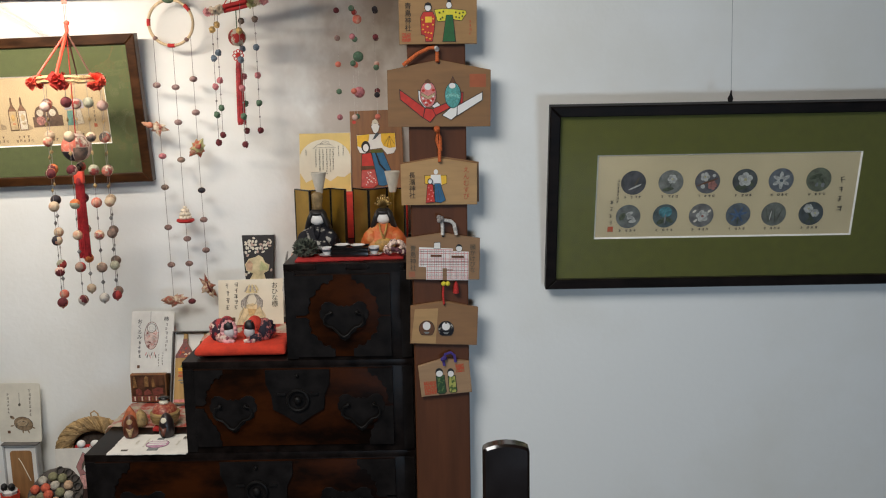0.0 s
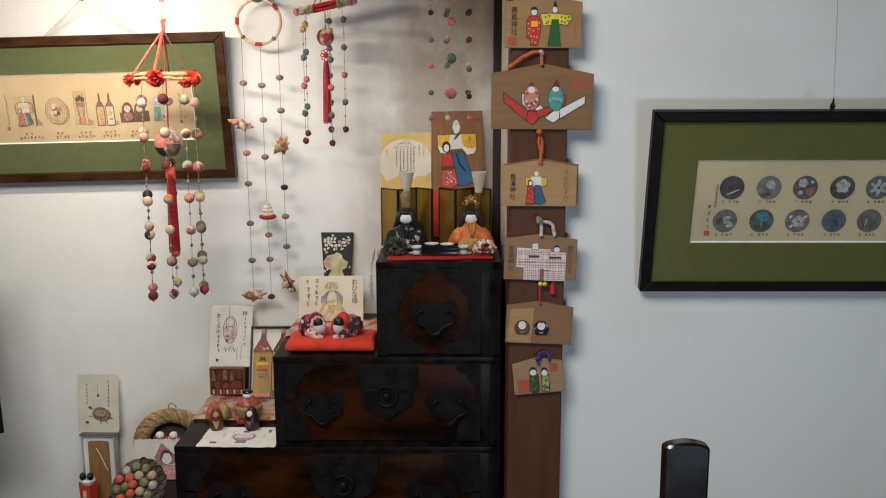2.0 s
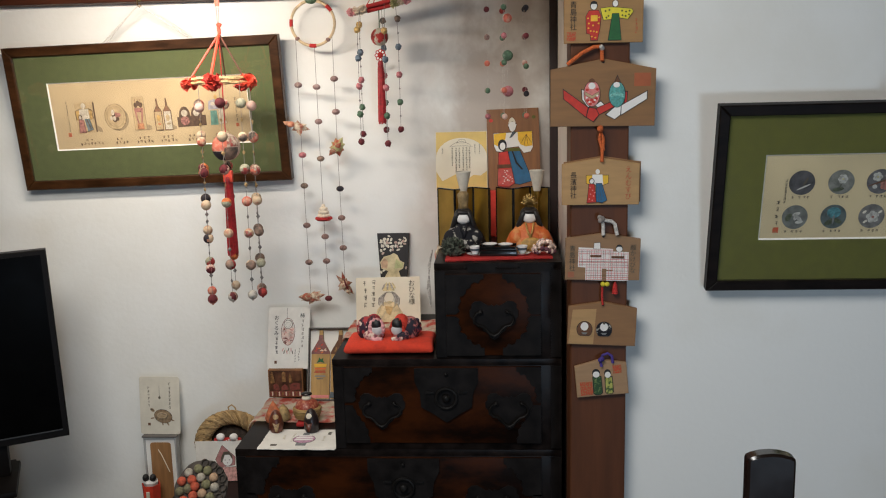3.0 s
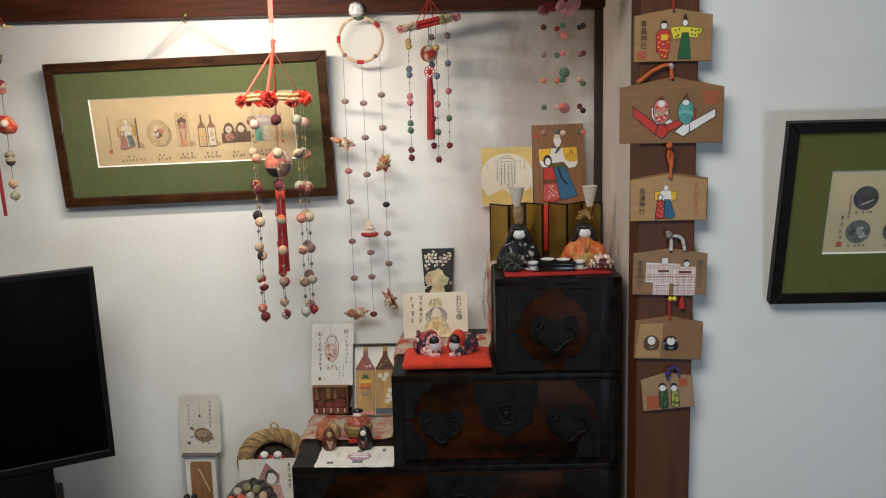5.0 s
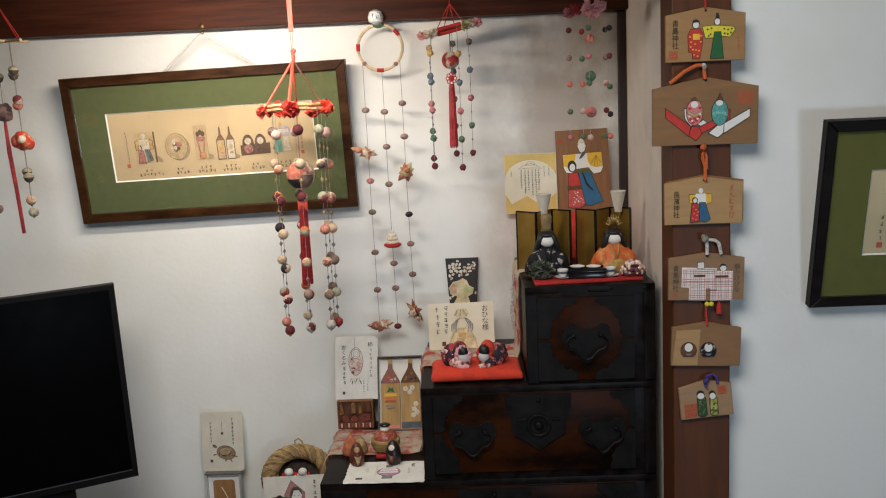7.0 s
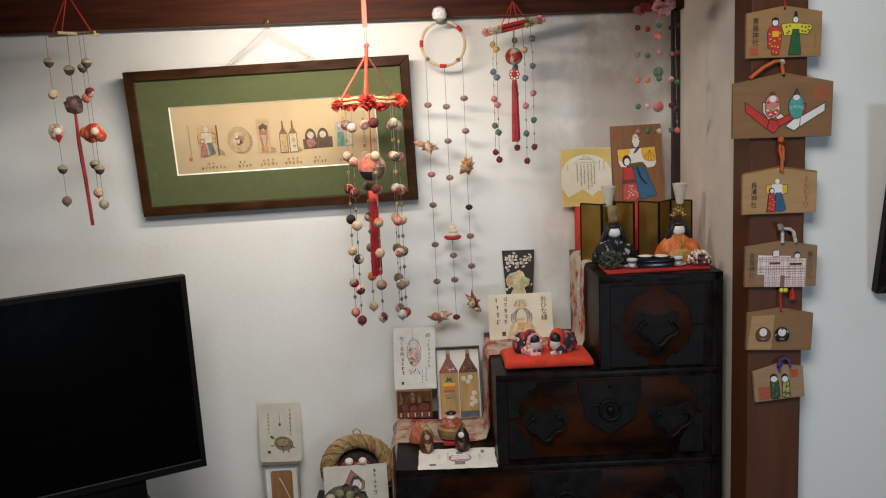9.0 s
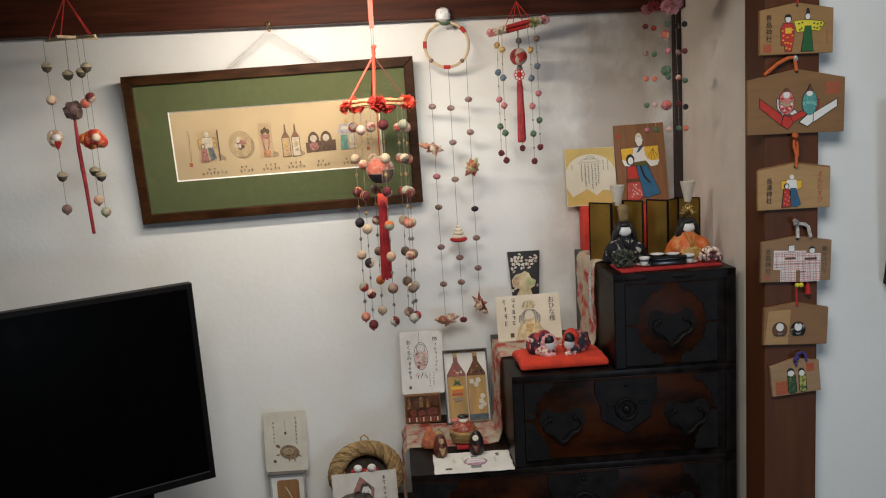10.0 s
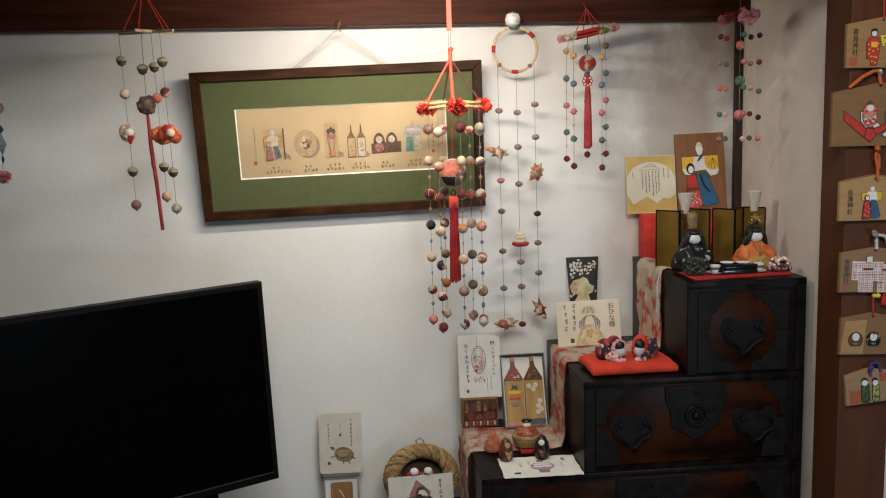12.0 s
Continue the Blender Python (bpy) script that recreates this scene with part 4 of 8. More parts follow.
def filled(parent, name, pts, material, layer=2, line=0.0008):
    paint(parent, name, pts, material, layer)
    rim(parent, "outline", pts, line, "ink", layer)


PF = 1.6025
# with a pair of standing figures
e = plaque(pose(-0.007, PF, 1.613), 0.0685, 0.080, 0.012, 0, "wooden votive plaque painted with two standing paper dolls", 0.3)
q, o = px(316, 325, 0.000336), pe(316, 325, 0.000336)
filled(e, "robe", q((240, 160), (290, 160), (303, 188), (298, 250), (286, 312), (250, 312), (247, 280), (228, 276), (224, 190)), "paint_red")
paint(e, "sash", q((250, 185), (285, 185), (285, 215), (250, 215)), "paint_yellow", 4)
filled(e, "head", o(265, 138, 17, 20), "paint_white", 3)
paint(e, "hair", q((245, 140), (250, 118), (265, 112), (280, 118), (286, 140), (276, 128), (254, 128)), "ink", 5)
filled(e, "sleeve", q((298, 150), (345, 145), (400, 148), (460, 155), (468, 170), (440, 208), (395, 200), (350, 208), (315, 210)), "paint_lemon")
filled(e, "skirt", q((360, 178), (394, 178), (408, 313), (340, 313)), "paint_green", 3)
filled(e, "head", o(375, 128, 15, 17), "paint_white", 3)
paint(e, "hat", q((366, 112), (370, 84), (380, 84), (386, 112)), "ink", 5)
for k, (x, y) in enumerate(((325, 165), (430, 170), (412, 188), (340, 190), (445, 185), (345, 160), (410, 165), (448, 166), (330, 198), (428, 192))):
    paint(e, "dot", o(x, y, 5, 5, 8), "mat_green", 5)
for x, y in ((235, 200), (292, 196), (238, 250), (281, 270), (262, 236), (256, 292), (274, 298), (290, 226), (250, 264), (240, 226), (266, 266)):
    paint(e, "dot", o(x, y, 5, 4, 8), "paint_yellow", 5)
words(e, "青島神社", (160 - 316) * 0.000336, (325 - 112) * 0.000336, 0.0125, "ink")
stamp(e, (150 - 316) * 0.000336, (325 - 290) * 0.000336, 0.016, 0.015)
bars(e, (485 - 316) * 0.000336, (325 - 205) * 0.000336, 4, 0.005, 0.006, 0.001, "stamp", 8)

# with a red and white ribbon and two egg-shaped dolls
e = plaque(pose(-0.0075, PF, 1.468), 0.0918, 0.100, 0.018, 1, "large wooden votive plaque painted with a red and white ribbon", 0.6)
q, o = px(310, 748, 0.000341), pe(310, 748, 0.000341)
filled(e, "ribbon", q((104, 555), (235, 650), (225, 702), (106, 605)), "paint_red", 2, 0.0012)
filled(e, "ribbon", q((275, 655), (345, 625), (385, 640), (290, 690)), "paint_red", 2, 0.0012)
filled(e, "ribbon_knot", q((238, 650), (275, 655), (292, 688), (262, 725), (225, 700)), "paint_red", 3, 0.0012)
filled(e, "ribbon", q((200, 557), (212, 562), (250, 640), (235, 650), (203, 610)), "paint_white", 1, 0.0012)
filled(e, "ribbon", q((270, 640), (300, 618), (322, 640), (290, 655)), "paint_white", 1, 0.0012)
filled(e, "ribbon", q((422, 570), (436, 570), (434, 625), (420, 632)), "paint_red", 1, 0.0012)
filled(e, "ribbon", q((537, 568), (405, 640), (404, 692), (537, 610)), "paint_white", 2, 0.0012)
filled(e, "ribbon_knot", q((325, 688), (375, 645), (405, 640), (402, 690), (372, 713)), "paint_white", 3, 0.0012)
filled(e, "egg_doll", o(253, 580, 42, 66, 24), "paint_pink", 4)
filled(e, "egg_sash", q((218, 570), (253, 590), (288, 570), (290, 585), (253, 606), (216, 585)), "tan_paper", 6, 0.0005)
for x, y in ((232, 615), (262, 622), (245, 632), (275, 605), (228, 560), (280, 558), (252, 612)):
    paint(e, "dot", o(x, y, 9, 7, 8), "paint_red", 6)
for x, y in ((240, 622), (268, 612), (226, 600), (280, 590)):
    paint(e, "dot", o(x, y, 5, 5, 8), "paint_white", 8)
paint(e, "face", o(252, 540, 18, 17), "paint_white", 6)
paint(e, "crown", q((236, 522), (238, 508), (252, 500), (264, 508), (268, 522)), "paint_brown", 7)
filled(e, "egg_doll", o(382, 585, 42, 66, 24), "paint_teal", 4)
paint(e, "collar", q((345, 585), (382, 572), (420, 585), (420, 600), (382, 590), (345, 600)), mat("aqua_pigment", (0.20, 0.50, 0.44), 0.7, var=0.3, scale=400), 6)
filled(e, "hat", q((382, 488), (367, 523), (398, 523)), "paint_brown", 6)
paint(e, "face", o(379, 536, 17, 14), "paint_white", 7)
stamp(e, (512 - 310) * 0.000341, (748 - 510) * 0.000341, 0.029, 0.023, 4, mat("faint_stamp", (0.40, 0.11, 0.045), 0.8))

# with the wording of a shrine and a wish, a second board behind
e = plaque(pose(-0.010, PF, 1.327), 0.069, 0.074, 0.011, 2, "pale wooden votive plaque with brush writing and paired figures", 0.3)
bb = part("back_board", prism(bmesh.new(), [(-0.066, 0.002), (0.0725, 0.004), (0.0725, 0.077), (0.002, 0.088), (-0.066, 0.077)], 0.0086, 0.0092), "ema1", e, smooth=False)
q, o = px(292, 1157, 0.00035), pe(292, 1157, 0.00035)
filled(e, "sleeve", q((218, 1003), (332, 1003), (332, 1045), (305, 1055), (245, 1055), (218, 1045)), "paint_yellow", 1)
paint(e, "robe", q((250, 1000), (300, 1000), (305, 1052), (245, 1052)), "paint_white", 3)
filled(e, "skirt", q((268, 1045), (298, 1045), (325, 1132), (300, 1146), (270, 1140)), "paint_blue", 4)
filled(e, "dress", q((232, 1048), (260, 1048), (270, 1142), (222, 1146)), "paint_red", 5)
for k, (x, y) in enumerate(((238, 1065), (250, 1080), (240, 1100), (256, 1110), (234, 1125), (250, 1132), (262, 1092))):
    paint(e, "blossom", o(x, y, 4, 4, 7), "paint_pink", 7)
for x0, y0, x1, y1 in ((282, 1050, 296, 1132), (292, 1050, 312, 1128), (275, 1060, 282, 1136)):
    (ax, az), (bx, bz) = q((x0, y0), (x1, y1))
    paint(e, "fold", [(ax - 0.0004, az), (ax + 0.0004, az), (bx + 0.0004, bz), (bx - 0.0004, bz)], "paint_slate", 6)
paint(e, "head", o(276, 985, 11, 13), "paint_white", 4)
paint(e, "head", o(246, 1035, 10, 12), "paint_white", 7)
rim(e, "hair", o(246, 1033, 12, 14), 0.0012, "ink", 7)
words(e, "長濱神社", (153 - 292) * 0.00035, (1157 - 985) * 0.00035, 0.0122, "ink")
words(e, "えんむすび", (433 - 292) * 0.00035, (1157 - 958) * 0.00035, 0.0122, "stamp")

# with checked robes
e = plaque(pose(-0.006, PF, 1.188), 0.0675, 0.077, 0.010, 3, "wooden votive plaque with two checked paper robes", 1.2)
q, o = px(297, 400, 0.000346), pe(297, 400, 0.000346)
paint(e, "checked_robe", q((170, 225), (350, 232), (350, 345), (295, 345), (295, 402), (208, 400), (208, 333), (168, 330)), "paint_white", 1)
paint(e, "checked_robe", q((352, 246), (433, 248), (433, 403), (318, 403), (318, 350), (352, 350)), "paint_white", 1)
for col, w, xs, ys in (("paint_pink", 0.0007, (176, 192, 215, 238, 252, 272, 288, 310, 330, 345, 362, 378, 395, 412, 428), (238, 258, 288, 305, 330, 362, 385, 396)), ("paint_brown", 0.0004, (184, 228, 262, 300, 338, 370, 404), (248, 300, 318, 350, 375))):
    for x in xs:
        y0, y1 = (236 if x < 350 else 250), (326 if x < 205 else (398 if x < 294 or x > 319 else 343))
        (ax, az), (bx, bz) = q((x, y0), (x, y1))
        paint(e, "check_line", rect(ax - w / 2, ax + w / 2, bz, az), col, 2)
    for y in ys:
        x0, x1 = (172 if y < 330 else 210), (432 if y > 250 else 348)
        (ax, az), (bx, bz) = q((x0, y), (x1, y))
        paint(e, "check_line", rect(ax, bx, az - w / 2, az + w / 2), col, 3)
paint(e, "gap", q((295, 338), (318, 338), (318, 403), (295, 403)), "ema3", 3)
for x0, x1, y in ((232, 290, 265), (342, 408, 270)):
    paint(e, "sash", q((x0, y), (x1, y), (x1, y + 11), (x0, y + 11)), "paint_brown", 4)
filled(e, "head", q((250, 200), (282, 198), (284, 232), (248, 232)), "paint_white", 3, 0.0006)
filled(e, "head", o(382, 230, 17, 18), "paint_white", 3, 0.0006)
paint(e, "hair", q((365, 226), (370, 212), (382, 208), (394, 212), (399, 226), (390, 218), (374, 218)), "ink", 5)
words(e, "青島神社", (138 - 297) * 0.000346, (400 - 215) * 0.000346, 0.0120, "ink_grey")
stamp(e, (132 - 297) * 0.000346, (400 - 372) * 0.000346, 0.011, 0.010, 3, mat("faint_seal", (0.36, 0.13, 0.07), 0.8))
words(e, "願かけびな", (455 - 297) * 0.000346, (400 - 208) * 0.000346, 0.0112, "ink_grey", pitch=0.95)

# with two round dolls
e = plaque(pose(-0.007, PF, 1.064), 0.0625, 0.072, 0.011, 4, "wooden votive plaque with two round painted dolls", 2.2)
q, o = px(295, 742, 0.000342), pe(295, 742, 0.000342)
paint(e, "pale_half", q((118, 738), (252, 738), (262, 540), (135, 548)), "ema2", 1)
for x, c in ((202, "paint_brown"), (307, "robe_dark")):
    filled(e, "round_doll", [(a, max(b, (742 - 690) * 0.000342)) for a, b in o(x, 655, 42, 45, 24)], c, 3)
    paint(e, "round_doll_face", o(x - 1, 638, 21, 23), "paint_white", 5)
    paint(e, "collar", q((x - 16, 672), (x + 16, 672), (x + 8, 682), (x - 8, 682)), "paint_grey", 5)
paint(e, "hair_knot", o(306, 618, 7, 6, 10), "ink_grey", 6)

# with two wooden dolls
M["doll_green"] = mat("moss_robe", (0.16, 0.22, 0.07), 0.7, scale=130, col2=(0.020, 0.065, 0.020), lo_at=0.54, hi_at=0.64)
M["doll_lime"] = mat("olive_robe", (0.42, 0.42, 0.10), 0.7, scale=130, col2=(0.05, 0.10, 0.022), lo_at=0.44, hi_at=0.54)
e = plaque(pose(-0.0025, PF, 0.966), 0.0480, 0.060, 0.010, 5, "small wooden votive plaque with green and yellow turned dolls", -5.0)
q, o = px(297, 1018, 0.000338), pe(297, 1018, 0.000338)
for x, w, y0, c in ((272, 23, 905, "doll_green"), (335, 20, 912, "doll_lime")):
    filled(e, "turned_doll", q((x - w, y0), (x + w, y0), (x + w * 1.08, 1000), (x + w * 0.6, 1010), (x - w * 0.6, 1010), (x - w * 1.08, 1000)), c, 2, 0.0013)
    paint(e, "hair", o(x - 3, y0 - 20, w * 0.95, 24), "ink", 2)
    paint(e, "face", o(x - 3, y0 - 13, w * 0.80, 17), "paint_white", 4)
stamp(e, (210 - 297) * 0.000338, (1018 - 970) * 0.000338, 0.023, 0.026, 4)
stamp(e, (386 - 297) * 0.000338, (1018 - 872) * 0.000338, 0.016, 0.016, 3)


def hung(name, pts, r, material, label, extra=None):
    t = thing(name, Matrix.Identity(4), label, "cord", "cords of the plaques")
    part("cord", tube(bmesh.new(), pts, r, 8), material, t)
    return t


def knot(t, c, r, material, n=3):
    bm = bmesh.new()
    for k in range(n):
        ball(bm, (c[0] + RNG.uniform(-r, r) * 0.6, c[1] - 0.4 * r * k, c[2] + RNG.uniform(-r, r) * 0.6), r * RNG.uniform(0.7, 1), u=10, v=8)
    part("knot", bm, material, t)


Y = 1.600
hung("plaque_cord", [(-0.008, 1.608, 1.80), (-0.009, Y, 1.75), (-0.008, Y - 0.002, 1.702)], 0.0018, "cord_red", "thin red cord of the topmost plaque")
t = hung("plaque_cord", [(-0.009, Y - 0.002, 1.582), (-0.009, 1.604, 1.600), (-0.012, 1.602, 1.607), (-0.024, 1.601, 1.606), (-0.045, 1.600, 1.596), (-0.058, 1.599, 1.586), (-0.070, 1.599, 1.577)], 0.0034, "cord_orange", "thick orange cord looped over a nail")
knot(t, (-0.008, 1.602, 1.606), 0.005, "cord_white")
t = hung("plaque_cord", [(-0.008, Y - 0.002, 1.405), (-0.008, Y, 1.43), (-0.013, Y, 1.445), (-0.010, 1.604, 1.462), (-0.006, Y, 1.448), (-0.006, Y - 0.001, 1.425)], 0.0030, "cord_orange", "orange cord with a doubled knot")
knot(t, (-0.010, 1.601, 1.463), 0.006, "cord_orange")
t = hung("plaque_cord", [(-0.005, Y - 0.002, 1.272), (-0.005, Y - 0.001, 1.290), (-0.008, Y, 1.301), (-0.003, 1.603, 1.299), (0.010, 1.602, 1.297), (0.016, Y, 1.292), (0.020, Y - 0.002, 1.272)], 0.0034, "cord_white", "grey and white braided cord")
knot(t, (-0.008, 1.600, 1.302), 0.006, "thread")
t = hung("plaque_cord", [(-0.005, Y - 0.002, 1.142), (-0.006, Y, 1.16), (-0.005, 1.602, 1.180), (-0.003, 1.603, 1.184)], 0.0020, "cord_red", "thin red cord with small yellow bells")
for dx in (-0.005, 0.003):
    part("bell", ball(bmesh.new(), (dx, 1.599, 1.181), 0.0045, u=12, v=8), "paint_lemon", t)
part("tassel", lathe(bmesh.new(), [(0.001, 0.022), (0.004, 0.016), (0.006, 0.0)], (0.018, 1.604, 1.162), 10), "cord_red", t)
t = hung("plaque_cord", [(-0.006, Y - 0.002, 1.024), (-0.008, Y, 1.034), (-0.004, 1.602, 1.045), (0.006, 1.603, 1.048), (0.013, 1.602, 1.043), (0.015, Y, 1.030)], 0.0026, "cord_purple", "purple cord with a small bow")
knot(t, (-0.007, 1.599, 1.040), 0.005, "cord_purple")

# ---- top of the chest: gold card, painted board, screens and dolls ----
TOP = 1.197
t = thing("display_riser", pose(-0.200, 2.078, TOP), "riser wrapped in bright red cloth behind the screens", "riser")
part("wrapped_block", box(bmesh.new(), -0.112, 0.112, -0.028, 0.026, 0.0, 0.107, 0.005), mat("bright_red_cloth", (0.60, 0.040, 0.025), 0.85, scale=40, var=0.12, bump=0.3, bscale=400), t)
t = card("gold_card", pose(-0.2815, 2.088, 1.3045), 0.122, 0.139, 0.003, "gold_paper", "gold-edged square card with a fan-shaped poem", "card", 9.0)
paint(t, "fan_ground", [(-0.060, 0.045)] + [(0.060 * math.cos(radians(a)), 0.078 + 0.046 * math.sin(radians(a))) for a in range(180, -1, -12)] + [(0.060, 0.045), (0.045, 0.034), (0.028, 0.036), (0.012, 0.024), (-0.010, 0.040), (-0.030, 0.030), (-0.046, 0.022)], "cream", 1)
rim(t, "edge", rect(-0.0605, 0.0605, 0.0005, 0.1385), 0.0012, "cream", 1)
for pts in ([(-0.028, 0.103), (-0.016, 0.112), (0.002, 0.116), (0.016, 0.110), (0.026, 0.103), (0.010, 0.105), (-0.010, 0.105)], [(-0.012, 0.112), (-0.004, 0.120), (0.008, 0.119), (0.012, 0.112)]):
    rim(t, "drawing", pts, 0.0007, "ink_grey", 2)
for j, (x, n) in enumerate(((-0.022, 8), (-0.013, 10), (-0.005, 9), (0.004, 11), (0.012, 10), (0.019, 9))):
    bars(t, x, 0.101, n, 0.0040, 0.0046, 0.0010, "ink_grey", 110 + j, 3)
for j, (x, n) in enumerate(((0.032, 5), (0.043, 5), (-0.045, 3))):
    bars(t, x, 0.108 - 0.008 * (j == 2), n, 0.003, 0.004, 0.001, "ink_grey", 130 + j, 3)
t = card("painted_board", pose(-0.156, 2.084, 1.3045, 0, -1.2, 0), 0.122, 0.190, 0.004, "board_wood", "brown wooden board painted with a couple in court dress", "board", 8.0)
q, o = px(455, 500, 0.000468), pe(455, 500, 0.000468)
filled(t, "sleeve", q((355, 215), (550, 210), (552, 290), (540, 312), (505, 318), (480, 285), (420, 290), (395, 310), (368, 305), (357, 280)), "paint_white", 1)
paint(t, "fan", q((357, 218), (420, 213), (415, 245), (398, 262), (385, 285), (358, 270)), "paint_yellow", 3)
paint(t, "fan", q((478, 212), (549, 211), (549, 282), (518, 286), (490, 275), (478, 250)), "paint_yellow", 3)
bm = bmesh.new()
for x1, y1 in ((492, 268), (508, 280), (528, 284), (545, 268)):
    (ax, az), (bx, bz) = q((520, 225), (x1, y1))
    prism(bm, [(ax - 0.0004, az), (ax + 0.0004, az), (bx + 0.0004, bz), (bx - 0.0004, bz)], -0.0022, -0.0001)
part("fan_rib", bm, "paint_brown", t, smooth=False)
filled(t, "trousers", q((428, 300), (485, 300), (545, 458), (480, 476), (455, 470), (432, 340)), "paint_blue", 2, 0.0012)
paint(t, "sash", q((425, 292), (487, 292), (485, 308), (426, 308)), "mat_green", 4)
paint(t, "ribbon", q((445, 308), (452, 308), (470, 362), (500, 400), (492, 402), (462, 368)), "ink", 5)
filled(t, "head", q((430, 175), (440, 160), (465, 160), (470, 172), (475, 170), (466, 200), (452, 212), (440, 204)), "paint_white", 2)
paint(t, "hat", q((432, 168), (440, 145), (452, 138), (462, 146), (470, 165), (452, 158)), "cream", 4)
filled(t, "collar", q((436, 240), (455, 208), (470, 212), (448, 236)), "paint_slate", 3)
filled(t, "dress", q((378, 312), (425, 305), (440, 380), (456, 468), (428, 486), (392, 484), (368, 478), (374, 390)), "paint_red", 4, 0.0012)
paint(t, "dress_sash", q((370, 372), (440, 372), (442, 390), (370, 392)), "paint_brown", 6)
paint(t, "hem", q((374, 396), (440, 394), (454, 462), (428, 480), (370, 474)), mat("rose_red_pigment", (0.52, 0.09, 0.075), 0.7, var=0.15, scale=120), 5)
for k in range(22):
    y = RNG.uniform(402, 468)
    x = RNG.uniform(378, 436) + 0.16 * (y - 400)
    paint(t, "blossom", o(x, y, 2.6 + k % 3, 2.4, 7), "paint_white" if k % 4 else "paint_pink", 7)
paint(t, "hair", o(399, 275, 22, 29), "ink", 4)
paint(t, "face", o(400, 281, 14, 19), "paint_white", 6)
for x, y in ((345, 150), (560, 140)):
    paint(t, "flower", o(x, y, 10, 9, 10), "paint_red" if x < 400 else "mat_green", 2)


def folding_screen(pts, label):
    t = thing("folding_screen", pose(0, 0, TOP + 0.0005), label, "screen", "screens behind the dolls")
    for (ax, ay), (bx, by) in zip(pts, pts[1:]):
        d = Vector((bx - ax, by - ay, 0))
        n, d = d.length - 0.0012, d.normalized()
        m = Matrix(((d.x, -d.y, 0, ax), (d.y, d.x, 0, ay), (0, 0, 1, 0), (0, 0, 0, 1)))
        bm = box(bmesh.new(), 0.0012, n, 0, 0.003, 0.002, 0.129)
        bm.transform(m)
        p = part("panel", bm, "gold", t, "gold leaf panel", smooth=False)
        bm = bmesh.new()
        for x0, x1, z0, z1 in ((0.0012, n, 0.1292, 0.1318), (0.0012, n, 0.0, 0.0024), (0.0006, 0.0030, 0.0026, 0.129), (n - 0.0018, n + 0.0006, 0.0026, 0.129)):
            box(bm, x0, x1, -0.0012, 0.0042, z0, z1)
        bm.transform(m)
        part("panel_frame", bm, "tray_black", p, "black lacquered edge", smooth=False)
    return t


folding_screen([(-0.328, 1.925), (-0.288, 1.880), (-0.250, 1.930), (-0.214, 1.895)], "gold folding screen with black edges behind the dark-robed doll")
folding_screen([(-0.200, 1.920), (-0.163, 1.880), (-0.126, 1.925), (-0.086, 1.895)], "gold folding screen with black edges behind the orange-robed doll")


def tuft(bm, c, r, n, spread, seed, squash=(1, 1, 1)):
    rng = random.Random(seed)
    for k in range(n):
        a, b = rng.uniform(0, 2 * math.pi), rng.uniform(-0.4, 1.0)
        p = (c[0] + spread[0] * math.cos(a) * math.sqrt(max(0, 1 - b * b)), c[1] + spread[1] * math.sin(a) * math.sqrt(max(0, 1 - b * b)), c[2] + spread[2] * b)
        ball(bm, p, r * rng.uniform(0.7, 1.15), squash, 8, 6)
    return bm


def scaly(bm, c, spread, n, size, seed):
    """A bundle of small pointed scales that stand out all round."""
    rng = random.Random(seed)
    for k in range(n):
        a, b = rng.uniform(0, 2 * math.pi), rng.uniform(-0.5, 1.0)
        f = math.sqrt(max(0, 1 - b * b))
        d = Vector((math.cos(a) * f, math.sin(a) * f, b))
        p = Vector((c[0] + spread[0] * d.x, c[1] + spread[1] * d.y, c[2] + spread[2] * d.z)) * 1.0
        side = d.cross(Vector((rng.uniform(-1, 1), rng.uniform(-1, 1), 1.2))).normalized()
        up = side.cross(d).normalized()
        l = size * rng.uniform(0.7, 1.25)
        tip = p + d * l * 0.9 + up * l * rng.uniform(0.2, 0.9)
        vs = [bm.verts.new(q) for q in (p - d * l * 0.5, p + side * l * 0.55, tip, p - side * l * 0.55, p + up * l * 0.45)]
        for i, j, m in ((0, 1, 4), (1, 2, 4), (2, 3, 4), (3, 0, 4), (1, 0, 2), (0, 3, 2)):
            bm.faces.new((vs[i], vs[j], vs[m]))
    return bm


def doll(name, bm, mats, m, label, group=""):
    for i, f in enumerate(bm.faces):
        f.smooth = True
    me = bpy.data.meshes.new(name)
    idx = [f.material_index for f in bm.faces]
    bm.to_mesh(me)
    bm.free()
    for k in mats:
        me.materials.append(M[k])
    for f, i in zip(me.polygons, idx):
        f.material_index = i
        f.use_smooth = True
    ob = new(name, me)
    ob.matrix_world = m
    return tagged(ob, label, "doll", group)


